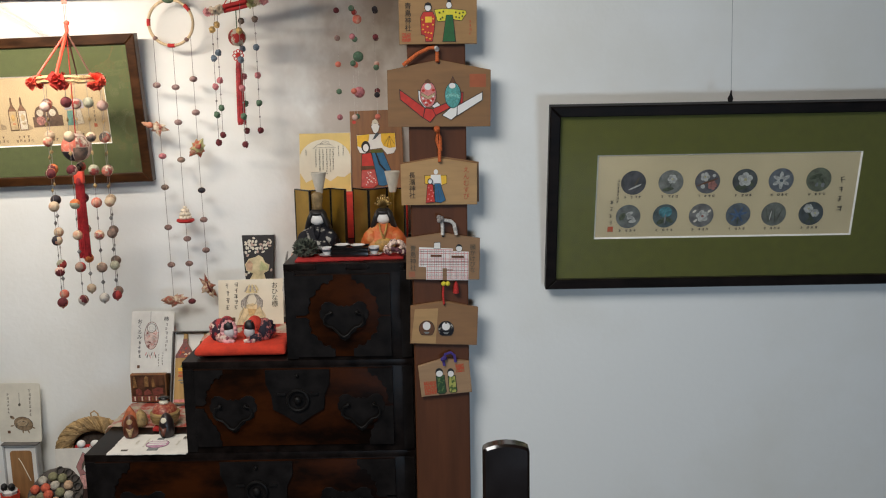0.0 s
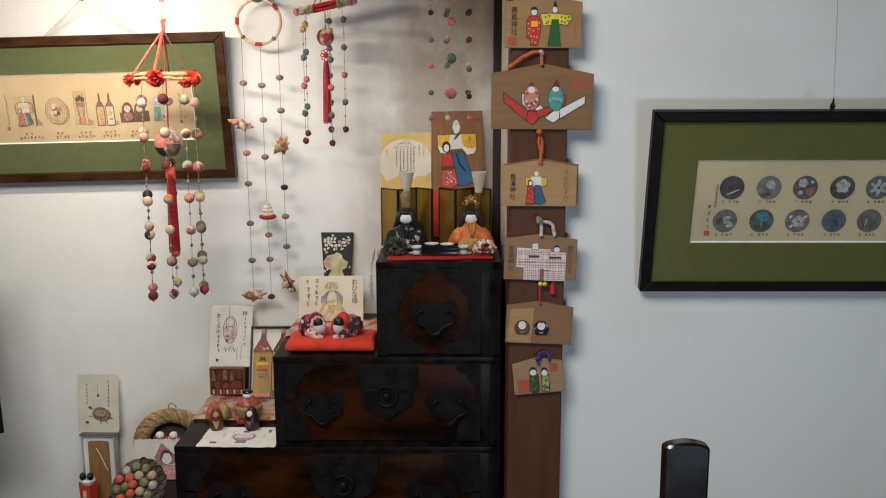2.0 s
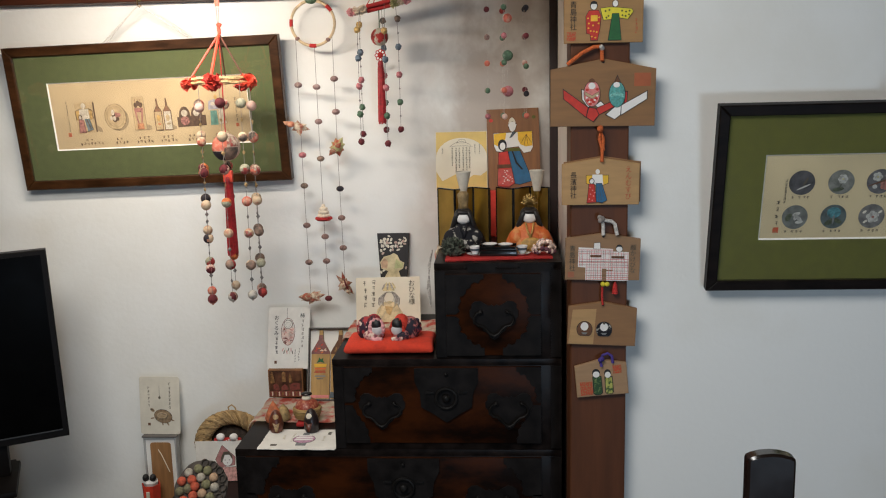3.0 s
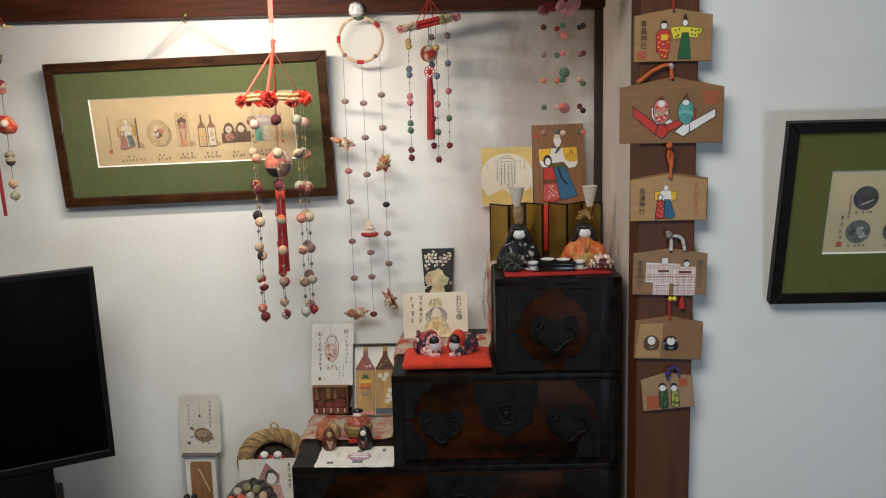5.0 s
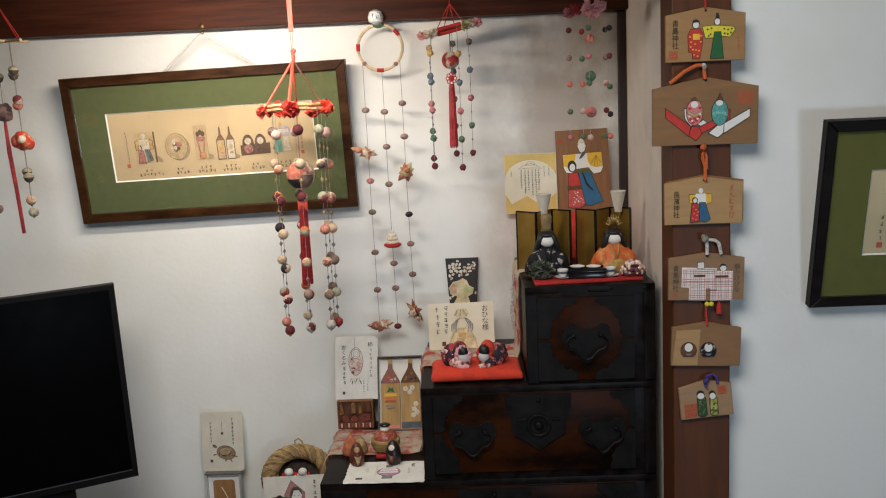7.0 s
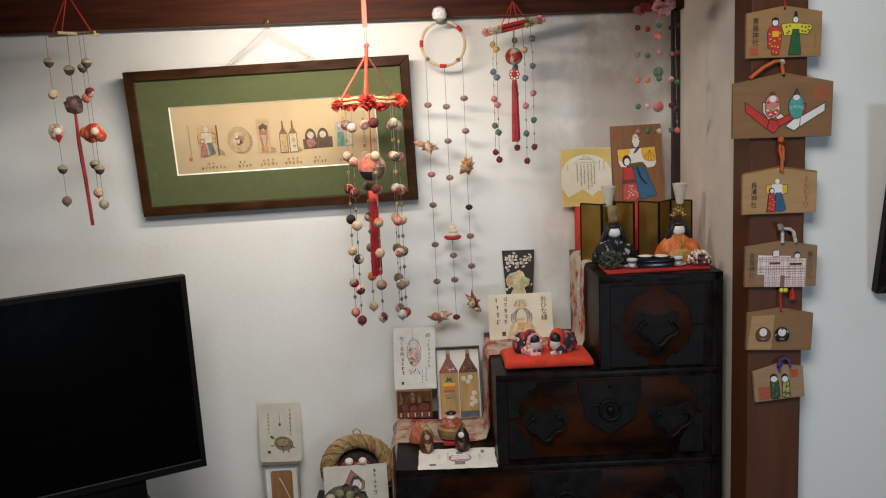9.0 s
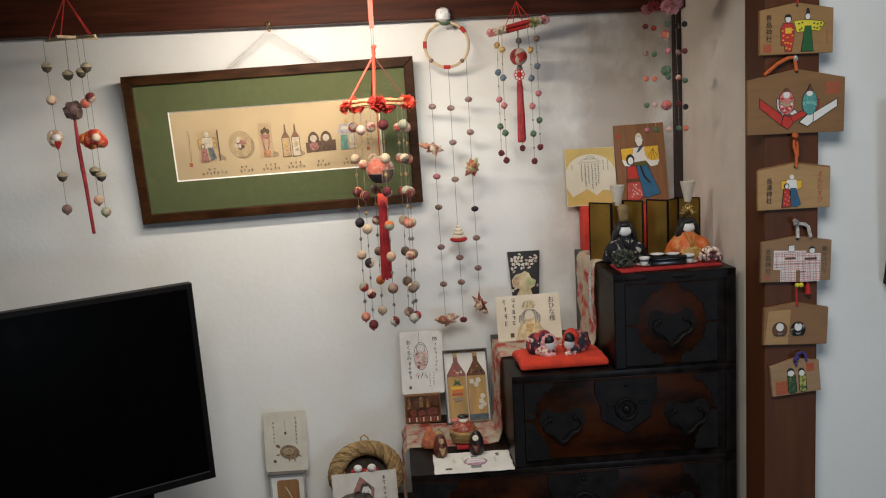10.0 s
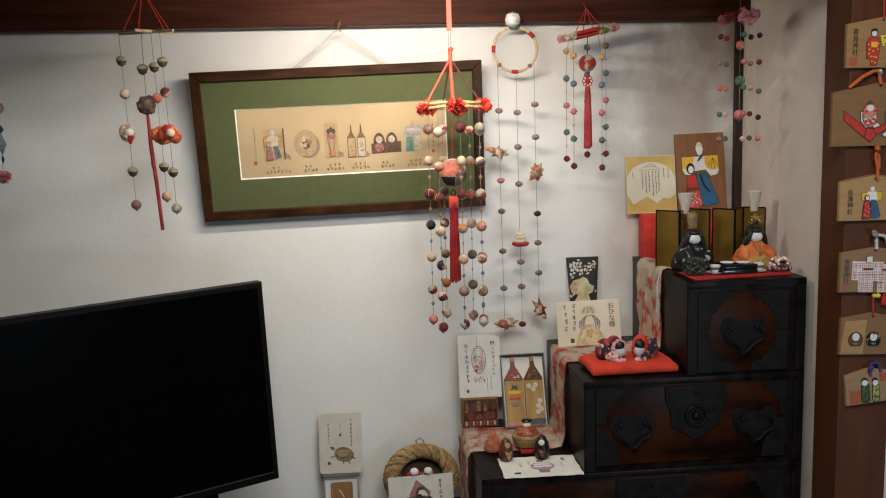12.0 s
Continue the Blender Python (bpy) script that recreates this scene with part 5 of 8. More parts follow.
def make_seated(robe, sash, m, label, w, tall):
    bm = bmesh.new()
    steps = []
    lathe(bm, [(0.041, 0.0), (0.045, 0.007), (0.0435, 0.020), (0.037, 0.036), (0.026, 0.050), (0.014, 0.059), (0.007, 0.064)], seg=28, sx=w, sy=0.72)
    for s in (-1, 1):
        ball(bm, (s * 0.0235 * w, -0.011, 0.027), 0.0205, (0.92, 0.82, 0.98), 18, 12)
    steps.append(len(bm.faces))
    ball(bm, (0.004, -0.028, 0.014), 0.019, (1.35, 0.5, 0.85))
    for s in (-1, 1):
        tube(bm, [(s * 0.009, -0.016, 0.060), (s * 0.006, -0.027, 0.046), (0.001, -0.032, 0.030)], 0.0022, 6)
    steps.append(len(bm.faces))
    ball(bm, (0, 0.004, 0.0755), 0.0205, (1.05, 0.92, 0.92))
    lathe(bm, [(0.036, 0.0), (0.033, 0.012), (0.0265, 0.030), (0.0205, 0.044), (0.010, 0.054)], (0, 0.007, 0.032), 18, 1.0, 0.50)
    for sd in (-1, 1):
        tube(bm, [(sd * 0.010, -0.011, 0.0865), (sd * 0.0165, -0.0105, 0.074), (sd * 0.0215, -0.007, 0.058), (sd * 0.0265, -0.004, 0.044)], [0.0045, 0.0058, 0.0062, 0.004], 8)
    steps.append(len(bm.faces))
    ball(bm, (0, -0.0080, 0.0710), 0.0150, (1.12, 0.60, 0.86))
    fringe = len(bm.faces)
    ball(bm, (0, -0.0098, 0.0836), 0.0142, (1.08, 0.62, 0.42), 14, 8)
    dark = set(range(fringe, len(bm.faces)))
    steps.append(len(bm.faces))
    if tall:
        # a tall gauze cap
        lathe(bm, [(0.0120, 0.0), (0.0105, 0.010), (0.0125, 0.022), (0.0130, 0.032), (0.0080, 0.038)], (0, 0.004, 0.090), 14, 1.0, 0.8)
    else:
        # a spread crown of thin blades with drops
        lathe(bm, [(0.009, 0.0), (0.0075, 0.008), (0.009, 0.014), (0.003, 0.020)], (0, 0.004, 0.091), 10)
        for k in range(9):
            a = math.pi * (0.06 + 0.88 * k / 8)
            p = (0.0165 * math.cos(a), -0.003, 0.098 + (0.021 + 0.004 * (k % 2)) * math.sin(a))
            tube(bm, [(0.006 * math.cos(a), -0.002, 0.097), (p[0] * 0.7, -0.004, 0.5 * (0.098 + p[2])), p], [0.0022, 0.0030, 0.0014], 5)
            if k % 2 == 0:
                ball(bm, p, 0.0030, u=8, v=6)
    steps.append(len(bm.faces))
    for i, f in enumerate(bm.faces):
        f.material_index = 2 if i in dark else next(k for k, s in enumerate(steps) if i < s)
    bmesh.ops.scale(bm, vec=(0.94, 0.94, 0.97), verts=bm.verts)
    return doll("doll", bm, [robe, sash, "hair", "face", "gauze_gold" if tall else "brass"], m, label, "seated court dolls")


M["gauze_gold"] = mat("dull_gold_gauze", (0.26, 0.18, 0.08), 0.6, metal=0.2, var=0.25, scale=90)
make_seated("robe_dark", "robe_dark", pose(-0.269, 1.853, TOP + 0.006), "seated doll in a dark brocade robe with a tall cap", 1.14, True)
M["sash_ochre"] = mat("ochre_sash", (0.46, 0.27, 0.07), 0.6, var=0.25, scale=120)
make_seated("robe_orange", "sash_ochre", pose(-0.130, 1.853, TOP + 0.006), "seated doll in an orange robe with a golden crown", 1.20, False)


M["shade_paper"] = mat("shade_paper", (0.56, 0.52, 0.44), 0.8, var=0.08, scale=60)


def paper_lantern(x, y):
    t = thing("paper_lantern", pose(x, y, TOP), "small standing paper lantern with a cream shade, unlit", "lantern", "lanterns beside the dolls")
    part("stand", lathe(bmesh.new(), [(0.014, 0.0), (0.014, 0.004), (0.002, 0.006), (0.002, 0.108), (0.006, 0.116), (0.005, 0.124)], seg=12), "gold", t)
    part("shade", lathe(bmesh.new(), [(0.0075, 0.124), (0.0095, 0.136), (0.0165, 0.168), (0.0158, 0.169), (0.007, 0.126)], seg=16), "shade_paper", t, "cream paper shade")


paper_lantern(-0.270, 1.898)
paper_lantern(-0.112, 1.900)
t = thing("red_mat", pose(-0.196, 1.80, TOP), "thin red felt mat under the doll display", "mat")
bm = box(bmesh.new(), -0.108, 0.110, -0.052, 0.090, 0.0002, 0.0050, 0.002)
for v in bm.verts:
    if v.co.y < -0.02:
        v.co.y += 0.09 * (v.co.x + 0.1) - 0.002 * math.sin(60 * v.co.x)
part("felt", bm, "cloth_red", t)
t = thing("patterned_mat", pose(-0.196, 1.845, TOP + 0.0052), "thin checked cloth under the seated dolls", "cloth")
M["check_cloth"] = mat("pink_checked_cloth", (0.60, 0.35, 0.30), 0.9, scale=160, col2=(0.10, 0.05, 0.06))
part("cloth", box(bmesh.new(), -0.10, 0.10, -0.028, 0.030, 0.0, 0.0012), "check_cloth", t)
for x, y, rz in ((-0.244, 1.790, 30), (-0.147, 1.793, 140)):
    t = thing("teacup", pose(x, y, TOP + 0.0052, 0, 0, rz), "tiny white porcelain cup with a blue band on a saucer", "cup", "cups on the red mat")
    part("saucer", lathe(bmesh.new(), [(0.009, 0.0), (0.0165, 0.0035), (0.0170, 0.0042), (0.008, 0.002)], seg=24), "china", t)
    c = part("cup", lathe(bmesh.new(), [(0.0055, 0.003), (0.0068, 0.005), (0.0105, 0.014), (0.0112, 0.019), (0.0104, 0.019), (0.008, 0.008), (0.002, 0.006)], seg=24), "china", t)
    part("band", lathe(bmesh.new(), [(0.0098, 0.0105), (0.0107, 0.0132), (0.0110, 0.0152), (0.0108, 0.0152), (0.0096, 0.0105)], seg=24), "paint_slate", c)
    part("cup_handle", tube(bmesh.new(), [(0.010, 0, 0.016), (0.016, 0, 0.015), (0.0155, 0, 0.009), (0.009, 0, 0.008)], 0.0012, 6), "china", c)
t = thing("black_tray", pose(-0.196, 1.797, TOP + 0.0052), "small black lacquered tray table with stacked dishes", "tray")
part("tray_top", box(bmesh.new(), -0.037, 0.037, -0.022, 0.022, 0.012, 0.017, 0.0015), "tray_black", t)
part("tray_rim", tube(bmesh.new(), [(-0.037, -0.022, 0.0182), (0.037, -0.022, 0.0182), (0.037, 0.022, 0.0182), (-0.037, 0.022, 0.0182)], 0.0020, 6, True), "tray_black", t)
part("tray_base", box(bmesh.new(), -0.038, 0.038, -0.021, 0.021, 0.0, 0.0118, 0.002), "tray_black", t)
for x, y in ((-0.017, 0.005), (0.015, -0.001)):
    part("dish", lathe(bmesh.new(), [(0.009, 0.0172), (0.0155, 0.022), (0.0150, 0.0226), (0.006, 0.019)], (x, y, 0), 18), "china", t)
t = thing("pine_bundle", pose(-0.288, 1.792, TOP), "round bundle of grey-green pine cones", "ornament")
part("bundle_body", scaly(ball(bmesh.new(), (0, 0, 0.018), 0.0195, (1.05, 0.95, 0.9), 14, 10), (0, 0, 0.019), (0.022, 0.019, 0.020), 210, 0.0068, 3), mat("pine_cone", (0.072, 0.082, 0.058), 0.8, var=0.3, scale=120, island=0.6), t)
t = thing("flower_bundle", pose(-0.103, 1.790, TOP), "round bundle of small white and pink fabric flowers", "ornament")
part("petal_body", tuft(bmesh.new(), (0, 0, 0.017), 0.0042, 70, (0.021, 0.018, 0.018), 4), mat("fabric_petals", (0.74, 0.56, 0.48), 0.8, var=0.30, scale=150, island=0.45), t)
part("flower_dark", tuft(bmesh.new(), (0.002, 0.001, 0.017), 0.0050, 26, (0.021, 0.018, 0.016), 9), mat("plum_petals", (0.13, 0.05, 0.07), 0.8, var=0.3, scale=150), t)

# ---- on the lower steps ----
MID, LOW, FOURTH, FIFTH = 0.998, 0.802, 0.606, 0.410
M["runner"] = mat("patterned_runner_cloth", (0.78, 0.69, 0.54), 0.9, scale=26, bump=0.5, bscale=200, col2=(0.68, 0.13, 0.09), col3=(0.76, 0.47, 0.38), lo_at=0.40, hi_at=0.56)


def runner():
    """The narrow cloth laid down the steps: one sheet that follows treads and drops."""
    path = [(-0.300, TOP + 0.004), (-0.318, TOP + 0.005), (-0.3265, TOP + 0.003), (-0.3290, TOP - 0.010), (-0.3300, 1.12), (-0.3285, 1.06), (-0.3300, MID + 0.030), (-0.336, MID + 0.008), (-0.362, MID + 0.004),
            (-0.44, MID + 0.003), (-0.530, MID + 0.004), (-0.5430, MID + 0.003), (-0.5455, MID - 0.010), (-0.5465, 0.93), (-0.5450, 0.88), (-0.5465, LOW + 0.030), (-0.553, LOW + 0.008), (-0.578, LOW + 0.004),
            (-0.66, LOW + 0.003), (-0.748, LOW + 0.004), (-0.762, LOW + 0.002), (-0.768, LOW - 0.012), (-0.770, 0.74), (-0.768, 0.68), (-0.770, FOURTH + 0.02), (-0.782, FOURTH + 0.004)]
    fine = []
    for (ax, az), (bx, bz) in zip(path, path[1:]):
        n = max(1, int(math.hypot(bx - ax, bz - az) / 0.006))
        fine += [(ax + (bx - ax) * k / n, az + (bz - az) * k / n) for k in range(n)]
    fine.append(path[-1])
    bm = bmesh.new()
    rows = []
    ny = 22
    for i, (x, z) in enumerate(fine):
        row = []
        for k in range(ny + 1):
            f = k / ny
            y = 1.876 + 0.158 * f + 0.006 * math.sin(i * 0.11) + 0.004 * noise.noise((i * 0.12, 3.0 * (f > 0.5), 0)) * (abs(f - 0.5) * 2) ** 2
            steep = i and abs(fine[i][1] - fine[i - 1][1]) > abs(fine[i][0] - fine[i - 1][0])
            w = 0.0034 * math.sin(17 * f + 0.05 * i) + 0.0026 * math.sin(31 * f - 0.09 * i) + 0.004 * noise.noise((x * 40, y * 40, z * 40))
            row.append(bm.verts.new((x - abs(w) if steep else x, y, z + (0 if steep else abs(w) * 0.6))))
        rows.append(row)
    for a, b in zip(rows, rows[1:]):
        for k in range(ny):
            bm.faces.new((a[k], a[k + 1], b[k + 1], b[k]))
    r = bmesh.ops.solidify(bm, geom=bm.faces[:], thickness=0.0012)
    return bm


t = thing("table_runner", Matrix.Identity(4), "crumpled pink and cream patterned cloth runner down the steps", "cloth")
part("cloth", runner(), "runner", t)
bm = bmesh.new()
for k in range(3):
    tube(bm, [(-0.338, 1.868 - 0.003 * k, TOP + 0.004), (-0.343 - 0.002 * k, 1.860, 1.17), (-0.350 + 0.003 * k, 1.852, 1.12), (-0.343, 1.856, 1.075 + 0.01 * k)], 0.0013, 6)
part("tie_cord", bm, "cord_white", t, "loose white tie cord")

# postcard of a hanging doll on a small printed box
M["ochre"] = mat("ochre_print", (0.34, 0.18, 0.035), 0.5, var=0.25, scale=90)
t = thing("picture_box", pose(-0.718, 2.037, LOW + 0.0062), "small clear box with a brown and red printed picture", "box")
part("box_body", box(bmesh.new(), -0.044, 0.042, 0.001, 0.040, 0.0, 0.070, 0.002), "board_wood", t)
pr = part("print", prism(bmesh.new(), rect(-0.041, 0.039, 0.003, 0.068), 0.0, 0.001), mat("dark_print", (0.10, 0.04, 0.02), 0.4, scale=40, var=0.4), t, smooth=False)
M["print_tan"] = mat("tan_print", (0.25, 0.13, 0.045), 0.5, var=0.35, scale=120)
M["print_rose"] = mat("rose_print", (0.28, 0.07, 0.05), 0.5, scale=150, col2=(0.10, 0.035, 0.03))
rng = random.Random(17)
for x0, x1, z0, z1, c in ((-0.040, -0.028, 0.036, 0.066, "print_tan"), (-0.012, 0.000, 0.040, 0.066, "print_tan"), (0.006, 0.016, 0.038, 0.064, "print_tan"), (0.024, 0.037, 0.042, 0.066, "paint_brown"), (-0.034, -0.016, 0.018, 0.036, "print_rose"), (-0.012, 0.006, 0.018, 0.034, "print_rose"), (0.008, 0.034, 0.018, 0.038, "print_rose")):
    pts = [(x0 + rng.uniform(0, 0.003), z0), (x1, z0 + rng.uniform(0, 0.003)), (x1 - rng.uniform(0, 0.004), z1 - rng.uniform(0, 0.006)), ((x0 + x1) / 2, z1), (x0 + rng.uniform(0, 0.004), z1 - rng.uniform(0.002, 0.008))]
    paint(pr, "printed_shape", pts, c, 2)
for k in range(9):
    paint(pr, "railing", rect(-0.036 + 0.0085 * k, -0.033 + 0.0085 * k, 0.005, 0.015), "print_tan" if k % 2 else "cream", 3)
paint(pr, "band", rect(-0.041, 0.039, 0.0035, 0.0165), "print_rose", 1)
t = card("postcard", pose(-0.7145, 2.050, 0.8775, 0, 0.6, 0), 0.1035, 0.150, 0.0015, "washi", "white handmade postcard with a hanging swaddled doll and brush writing", "postcard", 17.0, round_=0.005)
paint(t, "string", rect(-0.0055, -0.0048, 0.118, 0.148), "ink_grey", 1)
paint(t, "swaddle", ell(-0.002, 0.084, 0.0155, 0.028, 24), mat("pale_rose_wash", (0.70, 0.54, 0.47), 0.9, scale=90, var=0.2), 1)
rim(t, "swaddled_doll", ell(-0.002, 0.090, 0.017, 0.033, 24), 0.0011, "print_rose", 1)
M["rose_wash"] = mat("rose_wash", (0.62, 0.33, 0.29), 0.9, scale=130, var=0.25)
rng = random.Random(31)
for k in range(22):
    z = rng.uniform(0.062, 0.096)
    w = 0.012 * math.sqrt(max(0.1, 1 - ((z - 0.088) / 0.034) ** 2))
    leaf(t, -0.002 + rng.uniform(-w, w), z, rng.uniform(0.005, 0.010), rng.uniform(0.002, 0.004), rng.uniform(0, 180), "rose_wash" if k % 3 else "print_rose", 1 + k % 2)
paint(t, "hood_ground", ell(-0.002, 0.108, 0.0105, 0.0105, 18), "washi", 3)
rim(t, "hood", ell(-0.002, 0.108, 0.0105, 0.0105, 18), 0.0010, "ink_grey", 4)
rim(t, "face", ell(-0.002, 0.107, 0.006, 0.006, 14), 0.0004, "ink_grey", 3)
for k in range(8):
    leaf(t, -0.014 + 0.0034 * k, 0.046 - 0.006 * (k % 2), 0.010, 0.0022, 70 + 11 * (k % 4), ("rose_wash", "ink_grey", "aged")[k % 3], 1 + k % 2)
words(t, "おくるみ", -0.031, 0.130, 0.0120, "ink", pitch=1.05)
bars(t, -0.030, 0.077, 4, 0.007, 0.009, 0.002, "ink", 151)
words(t, "柿", 0.033, 0.136, 0.0125, "ink")
bars(t, 0.034, 0.120, 7, 0.006, 0.008, 0.0022, "ink_grey", 152)
bars(t, 0.026, 0.050, 5, 0.004, 0.005, 0.0015, "ink_grey", 153)
bars(t, 0.017, 0.046, 5, 0.004, 0.005, 0.0015, "ink_grey", 154)
paint(t, "seal", rect(-0.034, -0.028, 0.012, 0.019), "paint_brown", 2)

# open box with two paddles
t = thing("paddle_box", pose(-0.609, 2.016, LOW + 0.0062, -21, 0, 0.5), "grey open box lined white with two gilt paddles", "box")
M["toy_slate2"] = mat("slate_ochre", (0.20, 0.17, 0.12), 0.8, var=0.2, scale=90)
M["box_grey"] = mat("grey_box_board", (0.13, 0.12, 0.11), 0.7, var=0.15)
part("box_back", box(bmesh.new(), -0.054, 0.054, 0.012, 0.015, 0.0, 0.176), "white", t)
for x0, x1, z0, z1 in ((-0.054, -0.0515, 0.0, 0.176), (0.0515, 0.054, 0.0, 0.176), (-0.0513, 0.0513, 0.1735, 0.176), (-0.0513, 0.0513, 0.0, 0.0025)):
    part("box_side", box(bmesh.new(), x0, x1, -0.004, 0.0118, z0, z1), "box_grey", t)
for cx, face, cap in ((-0.024, "paint_pink", "paint_red"), (0.024, "paint_slate", "ink")):
    w = 0.0225
    p = part("paddle", prism(bmesh.new(), [(cx - w, 0.004), (cx + w, 0.004), (cx + w, 0.116), (cx + w * 0.75, 0.126), (cx + 0.005, 0.146), (cx + 0.0042, 0.170), (cx - 0.0042, 0.170), (cx - 0.005, 0.146), (cx - w * 0.75, 0.126), (cx - w, 0.116)], 0.002, 0.011), mat("ochre_paddle", (0.42, 0.25, 0.075), 0.6, scale=9, var=0.15, stretch=(8, 1, 1)), t)
    p.location.y = 0.0
    h = part("paddle_cap", prism(bmesh.new(), [(cx - w, 0.112), (cx + w, 0.112), (cx + w, 0.117), (cx + w * 0.75, 0.127), (cx + 0.0055, 0.147), (cx + 0.0046, 0.158), (cx - 0.0046, 0.158), (cx - 0.0055, 0.147), (cx - w * 0.75, 0.127), (cx - w, 0.117)], 0.0008, 0.0019), "paint_brown" if cap == "ink" else "print_rose", p, smooth=False)
    cr = random.Random(4)
    for k in range(11):
        zz = cr.uniform(0.114, 0.136)
        leaf(h, cx + cr.uniform(-1, 1) * (0.019 - 0.7 * (zz - 0.114)), zz, cr.uniform(0.004, 0.008), cr.uniform(0.002, 0.004), cr.uniform(0, 180), ("paint_red", "crepe_cream", "paint_orange")[k % 3] if cap != "ink" else ("ochre", "ink", "print_rose")[k % 3], 1)
    for ob in h.children:
        ob.location.y = 0.0008
    if cap == "ink":
        for x, z in ((0.012, 0.098), (0.028, 0.100), (0.022, 0.090), (0.032, 0.050), (0.038, 0.042), (0.030, 0.036), (0.036, 0.062)):
            f = bmesh.new()
            for j in range(5):
                prism(f, ell(x + 0.0035 * math.cos(1.257 * j), z + 0.0035 * math.sin(1.257 * j), 0.003, 0.003, 8), 0.0006 - 0.00005 * j, 0.0019)
            part("white_blossom", f, "aged", p, smooth=False)
        paint(p, "base_band", rect(cx - w, cx + w, 0.006, 0.020), "paint_slate", 1).location.y = 0.002
    else:
        for pts, c in (([(-0.034, 0.090), (-0.024, 0.093), (-0.014, 0.090), (-0.018, 0.097), (-0.017, 0.103), (-0.023, 0.099), (-0.028, 0.104), (-0.029, 0.097)], "paint_green"), ([(-0.040, 0.088), (-0.008, 0.088), (-0.010, 0.081), (-0.038, 0.081)], "paint_yellow"), ([(-0.038, 0.079), (-0.010, 0.079), (-0.011, 0.074), (-0.037, 0.074)], "paint_orange"), ([(-0.037, 0.072), (-0.012, 0.072), (-0.010, 0.066), (-0.039, 0.066)], "stamp"), ([(-0.036, 0.060), (-0.012, 0.060), (-0.010, 0.057), (-0.038, 0.057)], "paint_grey"), ([(-0.034, 0.054), (-0.014, 0.055), (-0.018, 0.051), (-0.030, 0.050)], "toy_slate2")):
            paint(p, "painted_mark", pts, c, 1).location.y = 0.002
        paint(p, "base_band", rect(cx - w, cx + w, 0.006, 0.013), "paint_pink", 1).location.y = 0.002

# postcard lying on the third step
t = thing("postcard", pose(-0.626, 1.784, LOW + 0.0006, -90, 0, 0) @ pose(0, 0, -0.055, 0, 0.5, 0), "white deckle-edged postcard with a purple ball lying on the chest", "postcard")
rng = random.Random(5)
pts = []
for (ax, az), (bx, bz) in zip(rect(-0.083, 0.083, 0, 0.110), rect(-0.083, 0.083, 0, 0.110)[1:] + [(-0.083, 0)]):
    pts += [(ax + (bx - ax) * k / 14 + rng.uniform(-1, 1) * 0.0014, az + (bz - az) * k / 14 + rng.uniform(-1, 1) * 0.0014) for k in range(14)]
part("sheet", prism(bmesh.new(), pts, 0, 0.0012), "washi", t, smooth=False).location.y = -0.0014
art = t.children[0]
filled(art, "ball_drawing", ell(0.006, 0.055, 0.024, 0.022, 22), mat("mauve_wash", (0.50, 0.28, 0.38), 0.9, scale=90, var=0.2), 1, 0.001)
for z, a in ((0.058, 0.019), (0.047, 0.020), (0.068, 0.014)):
    paint(art, "ball_band", [(0.006 - a, z), (0.006 + a, z + 0.002), (0.006 + a * 0.9, z + 0.006), (0.006 - a * 0.9, z + 0.005)], "paint_white", 4)
paint(art, "ball_foot", rect(-0.006, 0.016, 0.020, 0.032), "paint_grey", 2)
paint(art, "ball_cap", rect(-0.002, 0.012, 0.077, 0.088), "paint_grey", 2)
bars(art, -0.020, 0.085, 6, 0.006, 0.006, 0.002, "aged", 161)
bars(art, -0.040, 0.075, 3, 0.008, 0.006, 0.002, "aged", 162)
bars(art, 0.055, 0.095, 3, 0.010, 0.005, 0.001, "ink_grey", 163)
bars(art, 0.048, 0.072, 4, 0.007, 0.005, 0.002, "aged", 164)
paint(art, "seal", [(-0.060, 0.018), (-0.046, 0.018), (-0.046, 0.026), (-0.060, 0.026)], "ink_grey", 1)

# small dolls on the third step
ZC = LOW + 0.005


def egg_doll(x, y, z, h, robe, collar, label, rz=0):
    bm = bmesh.new()
    lathe(bm, [(h * 0.20, 0.0), (h * 0.29, h * 0.15), (h * 0.31, h * 0.38), (h * 0.26, h * 0.70), (h * 0.15, h * 0.92), (h * 0.03, h)], seg=20)
    steps = [len(bm.faces)]
    ball(bm, (0, -h * 0.155, h * 0.69), h * 0.155, (0.95, 0.75, 1.1))
    steps.append(len(bm.faces))
    prism(bm, [(-h * 0.02, h * 0.12), (h * 0.05, h * 0.12), (h * 0.16, h * 0.50), (0, h * 0.44), (-h * 0.14, h * 0.52)], -h * 0.325, -h * 0.2)
    steps.append(len(bm.faces))
    for i, f in enumerate(bm.faces):
        f.material_index = next(k for k, s in enumerate(steps) if i < s)
    return doll("egg_doll", bm, [robe, "cream" if collar == "robe_brown" else collar, collar], pose(x, y, z, 0, 0, rz), label, "small egg-shaped dolls")


